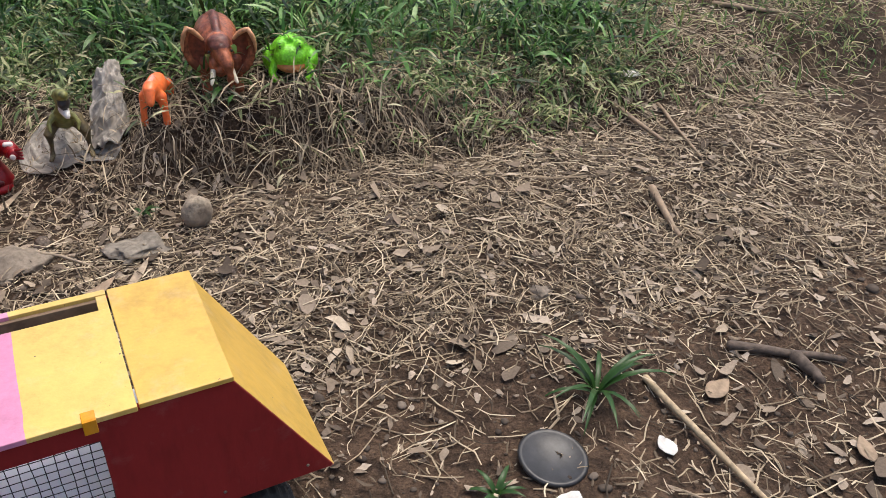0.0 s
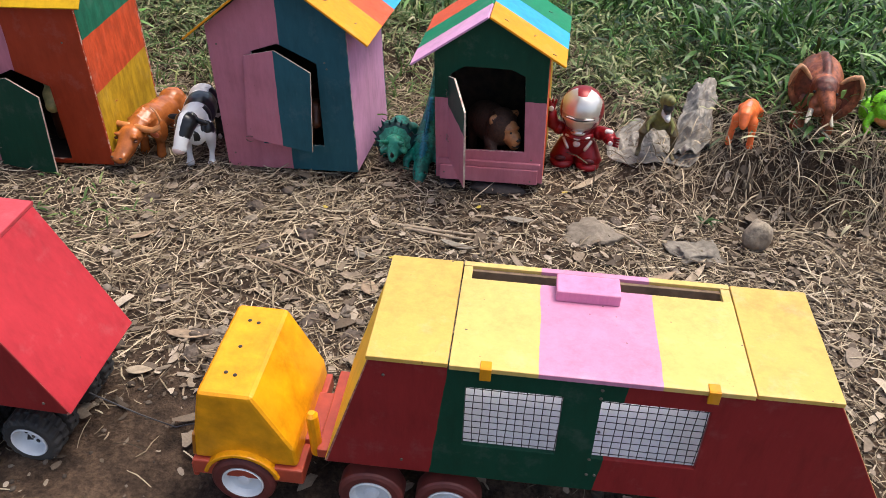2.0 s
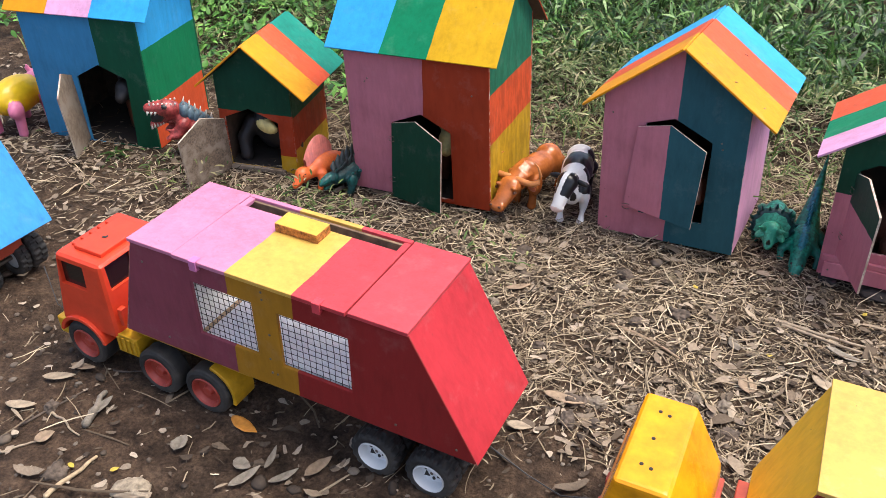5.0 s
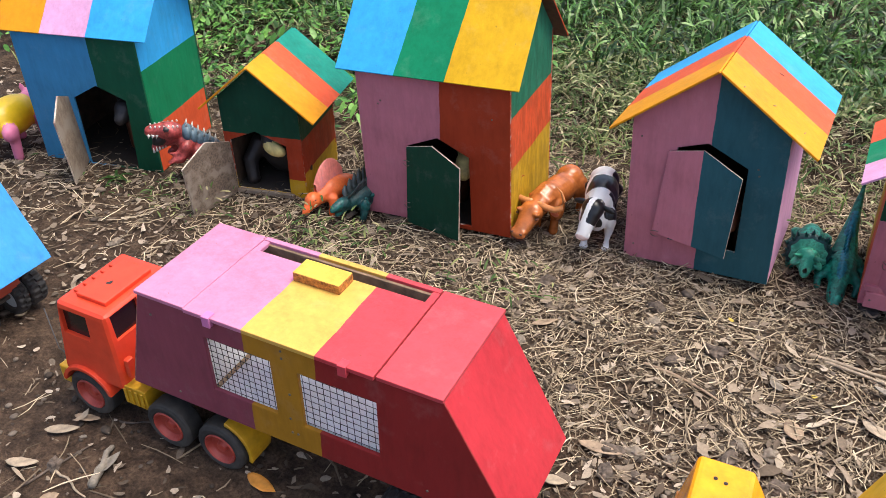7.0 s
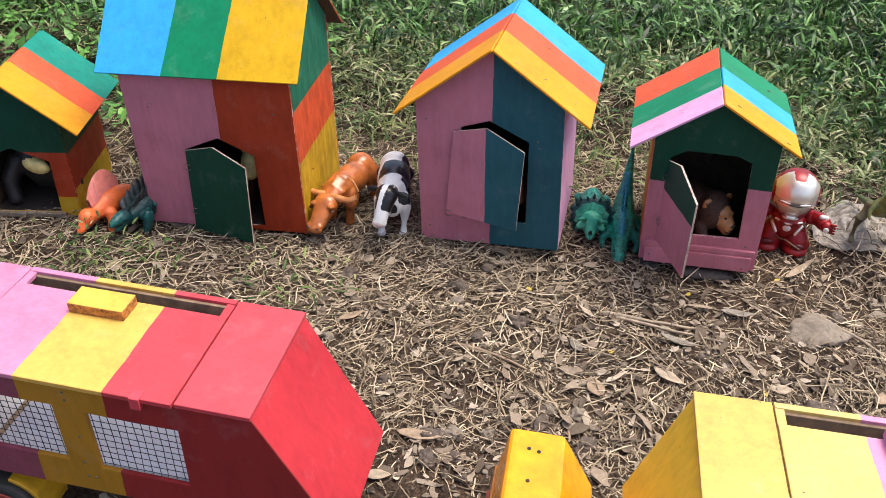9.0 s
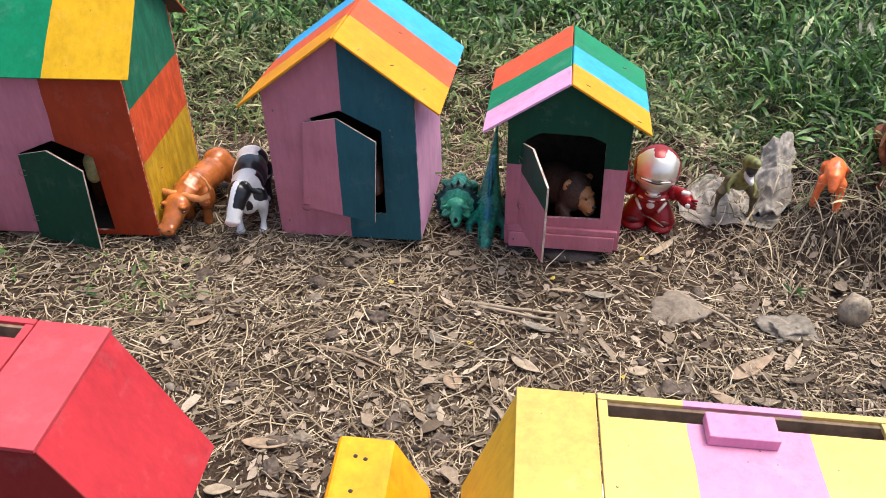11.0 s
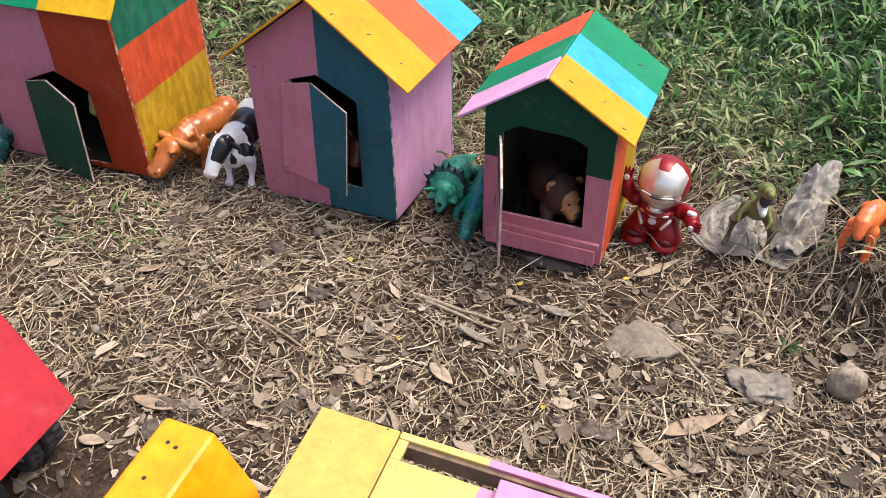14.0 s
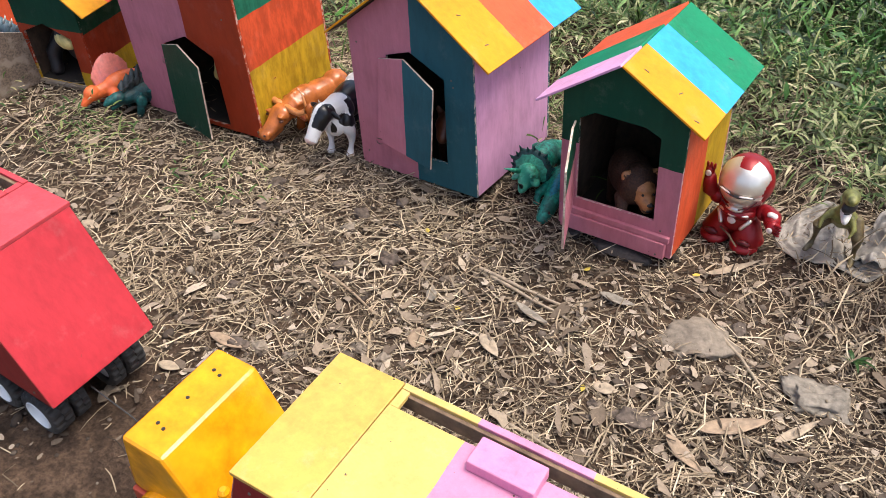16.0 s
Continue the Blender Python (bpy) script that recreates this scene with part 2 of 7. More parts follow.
def carve(ob, cutter_bm):
    """Cuts the cutter's shape out of the mesh for good."""
    me = bpy.data.meshes.new("cutter")
    cutter_bm.to_mesh(me)
    cutter_bm.free()
    c = bpy.data.objects.new("cutter", me)
    scene.collection.objects.link(c)
    mod = ob.modifiers.new("cut", "BOOLEAN")
    mod.object, mod.operation, mod.solver = c, "DIFFERENCE", "EXACT"
    m_keep = ob.parent
    ob.parent = None
    bpy.context.view_layer.update()
    dg = bpy.context.evaluated_depsgraph_get()
    res = bpy.data.meshes.new_from_object(ob.evaluated_get(dg))
    ob.modifiers.remove(mod)
    ob.data = res
    ob.parent = m_keep
    bpy.data.objects.remove(c)
    bpy.data.meshes.remove(me)


def skin(bm, voxel=0.03, rounds=3):
    """Melts the overlapping shapes in bm into one smooth skin; every face keeps the material of the shape it came from."""
    from mathutils.bvhtree import BVHTree
    bmesh.ops.recalc_face_normals(bm, faces=bm.faces)
    bm.faces.ensure_lookup_table()
    tree = BVHTree.FromBMesh(bm)
    idx = [f.material_index for f in bm.faces]
    me = bpy.data.meshes.new("melt")
    bm.to_mesh(me)
    ob = new("melt", me)
    mod = ob.modifiers.new("melt", "REMESH")
    mod.mode, mod.voxel_size = "VOXEL", voxel
    bpy.context.view_layer.update()
    res = bpy.data.meshes.new_from_object(ob.evaluated_get(bpy.context.evaluated_depsgraph_get()))
    bpy.data.objects.remove(ob)
    bpy.data.meshes.remove(me)
    bm.clear()
    bm.from_mesh(res)
    bpy.data.meshes.remove(res)
    for _ in range(rounds):
        bmesh.ops.smooth_vert(bm, verts=bm.verts, factor=0.5, use_axis_x=True, use_axis_y=True, use_axis_z=True)
    for f in bm.faces:
        f.material_index = idx[tree.find_nearest(f.calc_center_median())[2]]
    return bm


# ---- ground ----
def sstep(a, b, x):
    t = np.clip((x - a) / (b - a), 0, 1)
    return t * t * (3 - 2 * t)


WAVES = [(random.uniform(8, 60), random.uniform(0, 6.28), random.uniform(0, 6.28)) for _ in range(26)]


def ground_z(x, y):
    """Height of the ground: a flat trodden strip, rising into a grassy bank behind the houses and on the right."""
    x, y = np.asarray(x, float), np.asarray(y, float)
    right = sstep(0.40, 0.58, x)
    start = 0.24 - 0.255 * right
    z = (0.045 - 0.005 * right) * sstep(start, start + 0.20, y) + (0.048 * sstep(0.59, 0.70, x) + 0.014 * sstep(0.68, 0.78, x)) * (1 - 0.8 * sstep(0.88, 1.1, x)) * sstep(0.028, 0.085, y) + 0.05 * sstep(0.3, 1.6, y) + 0.35 * sstep(1.5, 8, y)
    z += 1.2 * sstep(6, 60, y)
    for k, a, p in WAVES:
        z = z + 0.028 / k * np.sin(k * (x * math.cos(a) + y * math.sin(a)) + p) * np.where(np.hypot(x, y) < 6, 1, 0.2)
    near = np.exp(-((y + 0.46) / 0.12) ** 2)
    return z - 0.002 * near


def gz(x, y):
    return float(ground_z(x, y))


def sheet_axis(lo, hi, n, far):
    core = list(np.linspace(lo, hi, n))
    out = [far * (k / 8) ** 3 for k in range(1, 9)]
    return [lo - o for o in out[::-1]] + core + [hi + o for o in out]


gx, gy = sheet_axis(-1.7, 2.4, 260, 70), sheet_axis(-1.5, 2.6, 260, 70)
GX, GY = np.meshgrid(gx, gy)
GZ = ground_z(GX, GY)
nx, ny = len(gx), len(gy)
gverts = np.stack([GX.ravel(), GY.ravel(), GZ.ravel()], 1)
ii = np.arange(nx * ny).reshape(ny, nx)
gfaces = np.stack([ii[:-1, :-1].ravel(), ii[:-1, 1:].ravel(), ii[1:, 1:].ravel(), ii[1:, :-1].ravel()], 1)


def arrays_mesh(name, verts, faces, mat, smooth=False):
    """A mesh from numpy arrays; faces all of one size."""
    me = bpy.data.meshes.new(name)
    k = faces.shape[1]
    me.vertices.add(len(verts))
    me.vertices.foreach_set("co", np.asarray(verts, np.float32).ravel())
    me.loops.add(faces.size)
    me.loops.foreach_set("vertex_index", faces.astype(np.int32).ravel())
    me.polygons.add(len(faces))
    me.polygons.foreach_set("loop_start", np.arange(0, faces.size, k, dtype=np.int32))
    if smooth:
        me.polygons.foreach_set("use_smooth", np.ones(len(faces), bool))
    me.update(calc_edges=True)
    me.validate()
    me.materials.append(mat)
    return new(name, me)


def soil_material():
    m, nt, b = base_mat("trodden_soil", 0.9, 0, 0.2)
    tc = nt.nodes.new("ShaderNodeTexCoord")
    o = tc.outputs["Object"]
    big = noise_node(nt, 3.5, 5, 0.6, o)
    mid = noise_node(nt, 38, 6, 0.65, o)
    fine = noise_node(nt, 260, 5, 0.7, o)
    c = ramp(nt, mid.outputs[0], [(0.3, (0.035, 0.027, 0.021)), (0.52, (0.13, 0.098, 0.073)), (0.75, (0.245, 0.192, 0.145))])
    c = mix_node(nt, 0.7, c, ramp(nt, big.outputs[0], [(0.35, (0.7, 0.7, 0.7)), (0.65, (1.3, 1.25, 1.2))]), "MULTIPLY")
    c = mix_node(nt, 0.8, c, ramp(nt, fine.outputs[0], [(0.3, (0.38, 0.38, 0.38)), (0.7, (1.7, 1.7, 1.7))]), "MULTIPLY")
    sep = nt.nodes.new("ShaderNodeSeparateXYZ")
    link(nt, o, sep.inputs[0])
    track = math_node(nt, "ADD", sep.outputs[1], math_node(nt, "MULTIPLY", big.outputs[0], 0.2))
    c = mix_node(nt, ramp(nt, math_node(nt, "ADD", track, 0.75), [(0.46, (0, 0, 0)), (0.62, (1, 1, 1))]), mix_node(nt, 1.0, c, (0.64, 0.555, 0.50), "MULTIPLY"), mix_node(nt, 1.0, c, (0.50, 0.44, 0.39), "MULTIPLY"))
    link(nt, c, b.inputs["Base Color"])
    h = math_node(nt, "ADD", math_node(nt, "MULTIPLY", mid.outputs[0], 1.0), math_node(nt, "MULTIPLY", fine.outputs[0], 0.45))
    bump(nt, b, h, 1.0, 0.013)
    return m


M_SOIL = soil_material()
ground = arrays_mesh("ground", gverts, gfaces, M_SOIL, True)
tagged(ground, "dark trodden soil path rising to a grassy bank", "ground", kind="structure")

rng = np.random.default_rng(5)


def strands(n, xs, ys, length, width, lift, bend, segs=3, flat=0.5, kink=0.0):
    """Straws lying about: every one a thin, bent prism of its own, some snapped over at a joint. Returns verts and quads."""
    L = length[0] + (length[1] - length[0]) * rng.uniform(0, 1, n) ** 2.2
    w = rng.uniform(*width, n)
    az = rng.uniform(0, 2 * np.pi, n)
    pitch = rng.normal(0, lift, n)
    turn = rng.normal(0, bend, (n, segs))
    turn[:, 0] = 0
    if segs > 1 and kink:
        snapped = rng.uniform(0, 1, n) < kink
        turn[snapped, segs // 2] += rng.normal(0, 0.7, snapped.sum())
    head = az[:, None] + np.cumsum(turn, 1)
    step = L[:, None] / segs
    t = np.linspace(-0.5, 0.5, segs + 1)
    zero = np.zeros((n, 1))
    px = xs[:, None] + np.concatenate([zero, np.cumsum(np.cos(head) * step, 1)], 1) - 0.5 * L[:, None] * np.cos(az)[:, None]
    py = ys[:, None] + np.concatenate([zero, np.cumsum(np.sin(head) * step, 1)], 1) - 0.5 * L[:, None] * np.sin(az)[:, None]
    g = ground_z(px, py)
    up = rng.exponential(0.0022, n)[:, None]
    pz = np.maximum(g + up + L[:, None] * np.sin(pitch)[:, None] * (t + 0.3), g + w[:, None] * 0.3)
    ridge = ((-0.5, 0.0), (-0.22, 0.5 * flat), (0.30, 0.5 * flat), (0.5, 0.0)) if segs > 3 else ((-0.5, 0.0), (0.08, 0.6 * flat), (0.5, 0.0))
    sides = len(ridge)
    hd = np.concatenate([head, head[:, -1:]], 1)
    sx, sy = -np.sin(hd), np.cos(hd)
    taper = 1 - 0.35 * np.abs(t) * 2
    V = np.empty((n, segs + 1, sides, 3))
    for s in range(sides):
        off = ridge[s][0] * w[:, None] * taper
        V[:, :, s, 0] = px + sx * off
        V[:, :, s, 1] = py + sy * off
        V[:, :, s, 2] = pz + ridge[s][1] * w[:, None] * taper
    base = np.arange(n)[:, None, None] * (segs + 1) * sides
    r = np.arange(segs)[None, :, None] * sides
    s = np.arange(sides - 1)[None, None, :]
    F = np.stack([base + r + s, base + r + s + 1, base + r + sides + s + 1, base + r + sides + s], -1).reshape(-1, 4)
    return V.reshape(-1, 3), F


def flakes(n, xs, ys, length, ratio, curl=0.25, tilt=0.14, lift=0.004):
    """Torn scraps of dead leaf and bark: flat, ragged plates, each slightly curled."""
    m = 9
    L = length[0] + (length[1] - length[0]) * rng.uniform(0, 1, n) ** 1.8
    W = L * rng.uniform(*ratio, n)
    a = np.arange(m) * 2 * np.pi / m
    rad = np.clip(1 + rng.normal(0, 0.17, (n, m)), 0.45, 1.5)
    u = np.cos(a)[None] * rad * L[:, None] * 0.5
    v = np.sin(a)[None] * rad * W[:, None] * 0.5
    u, v = np.concatenate([u, np.zeros((n, 1))], 1), np.concatenate([v, np.zeros((n, 1))], 1)
    az, pu, pv = rng.uniform(0, 6.28, n), rng.normal(0, tilt, n), rng.normal(0, tilt, n)
    x = xs[:, None] + u * np.cos(az)[:, None] - v * np.sin(az)[:, None]
    y = ys[:, None] + u * np.sin(az)[:, None] + v * np.cos(az)[:, None]
    cu, cv = rng.normal(0, curl, n)[:, None], rng.normal(0, curl, n)[:, None]
    h = u * pu[:, None] + v * pv[:, None] + cu * u * u / L[:, None] * 2 + cv * v * v / W[:, None] * 2 + rng.normal(0, 0.03, u.shape) * W[:, None]
    g = ground_z(x, y)
    z = np.maximum(g + rng.uniform(0.0008, lift, n)[:, None] + h, g + 0.0006)
    k = np.arange(m)
    F = np.stack([np.full(m, m), k, (k + 1) % m], -1)
    return np.stack([x, y, z], -1).reshape(-1, 3), (np.arange(n)[:, None, None] * (m + 1) + F[None]).reshape(-1, 3)


def scatter(n, x0, x1, y0, y1, density):
    """Places kept in proportion to density(x, y), from 0 to 1."""
    xs, ys = rng.uniform(x0, x1, n), rng.uniform(y0, y1, n)
    keep = rng.uniform(0, 1, n) < density(xs, ys)
    return xs[keep], ys[keep]


PATCH = [(rng.uniform(2, 14), rng.uniform(0, 6.28), rng.uniform(0, 6.28)) for _ in range(16)]


def patchy(x, y):
    v = np.zeros_like(x)
    for k, a, p in PATCH:
        v += np.sin(k * (x * np.cos(a) + y * np.sin(a)) + p)
    return 1 / (1 + np.exp(-v * 0.7))


def straw_density(x, y):
    d = 0.42 + 0.58 * patchy(x, y)
    track = sstep(-0.30, -0.44, y) * (1 - 0.2 * sstep(0.35, 0.8, x))
    d = d * (1 - 0.975 * track) * (1 - 0.72 * sstep(-0.48, -0.62, x))
    d = np.maximum(d, (0.45 + 0.45 * patchy(y * 3, x * 3)) * sstep(0.40, 0.62, x) * (1 - track))
    d = d * (1 - 0.55 * sstep(0.45, 0.9, y))
    bank = np.exp(-(((x - 0.82) / 0.22) ** 2 + ((y - 0.07) / 0.07) ** 2))
    return np.clip(d * 0.85 * (1 - 0.3 * bank), 0, 1)


xs, ys = scatter(150000, -1.15, 1.65, -0.9, 0.62, straw_density)
xf, yf = scatter(24000, -2.0, 3.0, -1.3, 1.8, lambda x, y: np.where(x > 1.7, 0.8, 0.3) * straw_density(x, y) * np.where((x > -1.4) & (x < 1.75) & (y > -0.9) & (y < 0.62), 0, 1))
xg, yg = scatter(15000, 1.65, 2.7, -0.3, 1.1, lambda x, y: 0.35 + 0.5 * patchy(x, y))
xs, ys = np.concatenate([xs, xf, xg]), np.concatenate([ys, yf, yg])
v, f = strands(len(xs), xs, ys, (0.008, 0.060), (0.0007, 0.0020), 0.12, 0.26, segs=3, flat=0.9, kink=0.45)
M_STRAW = island_mat("dry_straw", [(0.0, (0.035, 0.026, 0.018)), (0.2, (0.11, 0.081, 0.054)), (0.55, (0.30, 0.235, 0.156)), (0.86, (0.475, 0.385, 0.265)), (1.0, (0.66, 0.56, 0.405))], 0.8)
M_STALK = island_mat("dry_stalk", [(0.0, (0.08, 0.057, 0.038)), (0.5, (0.22, 0.165, 0.11)), (1.0, (0.40, 0.315, 0.215))], 0.8)
tagged(arrays_mesh("dry_straw", v, f, M_STRAW), "dry tan straw littered over the soil", "straw", kind="stuff")

# broken bits of straw under and between
xs, ys = scatter(84000, -1.1, 1.5, -0.6, 0.4, straw_density)
v, f = strands(len(xs), xs, ys, (0.003, 0.020), (0.0008, 0.0026), 0.10, 0.3, segs=2, flat=0.8)
M_BITS = island_mat("straw_bits", [(0.0, (0.05, 0.036, 0.025)), (0.4, (0.12, 0.088, 0.058)), (0.8, (0.29, 0.225, 0.155)), (1.0, (0.52, 0.43, 0.32))], 0.8)
tagged(arrays_mesh("straw_bits", v, f, M_BITS), "broken brown bits of straw trodden into the soil", "straw", kind="stuff")

# long straws and stalks
xs, ys = scatter(260, -1.2, 1.8, -0.9, 0.5, lambda x, y: 0.35 + 0.65 * straw_density(x, y))
v, f = strands(len(xs), xs, ys, (0.05, 0.15), (0.0014, 0.0034), 0.04, 0.07, segs=5, flat=1.1, kink=0.3)
tagged(arrays_mesh("dry_stalks", v, f, M_STALK), "long dry grass stalks lying on the soil", "stalks", kind="stuff")


def leaves(n, xs, ys, length, ratio, curl, lift, z0=0.002, up=0.0, ragged=0.0):
    """Lens-shaped leaves with a folded midrib, each with a thin body of its own."""
    L = rng.uniform(*length, n)
    W = L * rng.uniform(*ratio, n)
    az = rng.uniform(0, 2 * np.pi, n)
    pit = rng.normal(up, lift, n)
    cu = rng.normal(0, curl, n)
    t = np.array([0, 0.2, 0.5, 0.8, 1.0])
    prof = np.array([0.08, 0.75, 1.0, 0.6, 0.03])
    n_s = len(t)
    V = np.empty((n, n_s, 3, 3))
    ca, sa = np.cos(az), np.sin(az)
    along = (t - 0.5)[None, :] * L[:, None]
    rise = along * np.sin(pit)[:, None] + cu[:, None] * L[:, None] * ((t - 0.5) ** 2)[None, :] * 2
    cx = xs[:, None] + ca[:, None] * along
    cy = ys[:, None] + sa[:, None] * along
    g = ground_z(cx, cy)
    cz = np.maximum(g + z0 + rng.uniform(0, 0.006, n)[:, None] + rise, g + 0.001)
    fold = rng.uniform(-0.25, 0.45, n)
    tw = rng.normal(0, 0.2, n)
    edge = prof[None, None, :] * np.clip(1 + ragged * rng.normal(0, 1, (3, n, n_s)), 0.2, 2)
    for j, s in enumerate((-1, 0, 1)):
        off = s * 0.5 * W[:, None] * edge[j]
        V[:, :, j, 0] = cx - sa[:, None] * off
        V[:, :, j, 1] = cy + ca[:, None] * off
        V[:, :, j, 2] = cz + abs(s) * fold[:, None] * 0.5 * W[:, None] * prof[None, :] + off * tw[:, None]
    base = np.arange(n)[:, None, None] * n_s * 3
    r = np.arange(n_s - 1)[None, :, None] * 3
    s = np.arange(2)[None, None, :]
    F = np.stack([base + r + s, base + r + s + 1, base + r + 3 + s + 1, base + r + 3 + s], -1).reshape(-1, 4)
    return V.reshape(-1, 3), F


xs, ys = scatter(2600, -1.6, 2.0, -1.2, 0.6, lambda x, y: (0.3 + 0.5 * patchy(y, x) - 0.3 * sstep(0.1, 0.4, y)) * (1 - 0.45 * sstep(-0.3, -0.45, y)))
v, f = leaves(len(xs), xs, ys, (0.005, 0.021), (0.18, 0.6), 0.35, 0.16, ragged=0.4)
xt, yt = scatter(120, -1.1, 1.7, -0.95, -0.33, lambda x, y: 0.45 + 0.5 * patchy(x, y))
vt, ft = leaves(len(xt), xt, yt, (0.008, 0.026), (0.15, 0.5), 0.3, 0.12, ragged=0.25)
v, f = np.concatenate([v, vt]), np.concatenate([f, ft + len(v)])
xt, yt = scatter(150, 0.1, 1.3, -0.36, 0.0, lambda x, y: 0.35 + 0.5 * patchy(x, y))
vt, ft = leaves(len(xt), xt, yt, (0.012, 0.034), (0.15, 0.45), 0.25, 0.10, z0=0.005, ragged=0.5)
v, f = np.concatenate([v, vt]), np.concatenate([f, ft + len(v)])
M_CHIP = island_mat("dead_leaves", [(0.0, (0.09, 0.066, 0.045)), (0.4, (0.20, 0.152, 0.108)), (0.8, (0.34, 0.27, 0.195)), (1.0, (0.48, 0.40, 0.30))], 0.8)
tagged(arrays_mesh("leaf_litter", v, f, M_CHIP), "small dead brown leaves and bark chips on soil", "leaf litter", kind="stuff")

# torn scraps of dead leaf and bark, small ones everywhere and larger ones on the path
xs, ys = scatter(34000, -1.3, 1.7, -0.95, 0.42, lambda x, y: (0.35 + 0.6 * patchy(x * 1.4 + 3, y * 1.4)) * (1 - 0.75 * sstep(0.02, 0.3, y)) * (1 - 0.7 * sstep(-0.34, -0.46, y)))
v, f = flakes(len(xs), xs, ys, (0.003, 0.014), (0.25, 0.8))
xt, yt = scatter(1500, -1.1, 1.5, -0.95, 0.05, lambda x, y: 0.35 + 0.5 * patchy(x + 1, y - 2) - 0.25 * sstep(-0.36, -0.44, y))
vt, ft = flakes(len(xt), xt, yt, (0.012, 0.034), (0.18, 0.6), 0.3, 0.1, 0.006)
v, f = np.concatenate([v, vt]), np.concatenate([f, ft + len(v)])
M_SCRAP = island_mat("leaf_scraps", [(0.0, (0.07, 0.052, 0.038)), (0.35, (0.165, 0.127, 0.093)), (0.75, (0.30, 0.24, 0.18)), (1.0, (0.44, 0.365, 0.285))], 0.85, grain=420)
tagged(arrays_mesh("leaf_scraps", v, f, M_SCRAP), "torn grey-brown scraps of dead leaf and bark", "leaf litter", kind="stuff")


def grass_density(x, y):
    edge = 0.30 - 0.19 * sstep(0.4, 0.7, x) - 0.08 * sstep(0.84, 0.98, x) + 0.3 * sstep(1.3, 1.7, x)
    edge = edge - 0.05 * sstep(0.54, 0.66, x) * (1 - sstep(1.1, 1.3, x))
    d = sstep(edge, edge + 0.22, y) * (0.35 + 0.65 * patchy(x * 1.3, y * 1.3))
    d *= 1 - 0.75 * sstep(1.25, 1.6, x) * (1 - sstep(0.5, 0.9, y))
    return np.clip(d, 0, 1) * open_strip(x, y)


def open_strip(x, y):
    """0 on the bare strip before the doll and the leaf and down the face of the bank, 1 elsewhere."""
    spot = sstep(0.38, 0.42, x) * (1 - sstep(0.64, 0.67, x)) * (1 - sstep(0.17, 0.20, y))
    face = sstep(0.62, 0.67, x) * (1 - sstep(0.95, 1.05, x)) * (1 - sstep(0.09, 0.125, y))
    return (1 - 0.97 * spot) * (1 - 0.85 * face)


def blades(n, xs, ys, length, width, stand):
    """Grass blades that rise from the soil and arch over."""
    L = rng.uniform(*length, n)
    W = rng.uniform(*width, n)
    az = rng.uniform(0, 2 * np.pi, n)
    e0 = rng.uniform(*stand, n)
    droop = rng.uniform(0.5, 1.7, n)
    segs = 3
    V = np.empty((n, segs + 1, 2, 3))
    px, py = xs.copy(), ys.copy()
    pz = ground_z(xs, ys) + rng.uniform(0, 0.045, n) * np.where(rng.uniform(0, 1, n) < 0.6, 1, 0)
    prof = (0.55, 1.0, 0.75, 0.06)
    for s in range(segs + 1):
        e = e0 - droop * s / segs
        for j, sg in enumerate((-0.5, 0.5)):
            V[:, s, j, 0] = px - np.sin(az) * W * prof[s] * sg
            V[:, s, j, 1] = py + np.cos(az) * W * prof[s] * sg
            V[:, s, j, 2] = pz + sg * W * 0.3 * np.cos(az * 7)
        px = px + np.cos(az) * np.cos(e) * L / segs
        py = py + np.sin(az) * np.cos(e) * L / segs
        pz = pz + np.sin(e) * L / segs
    base = np.arange(n)[:, None] * (segs + 1) * 2
    r = np.arange(segs)[None, :] * 2
    F = np.stack([base + r, base + r + 1, base + r + 3, base + r + 2], -1).reshape(-1, 4)
    return V.reshape(-1, 3), F


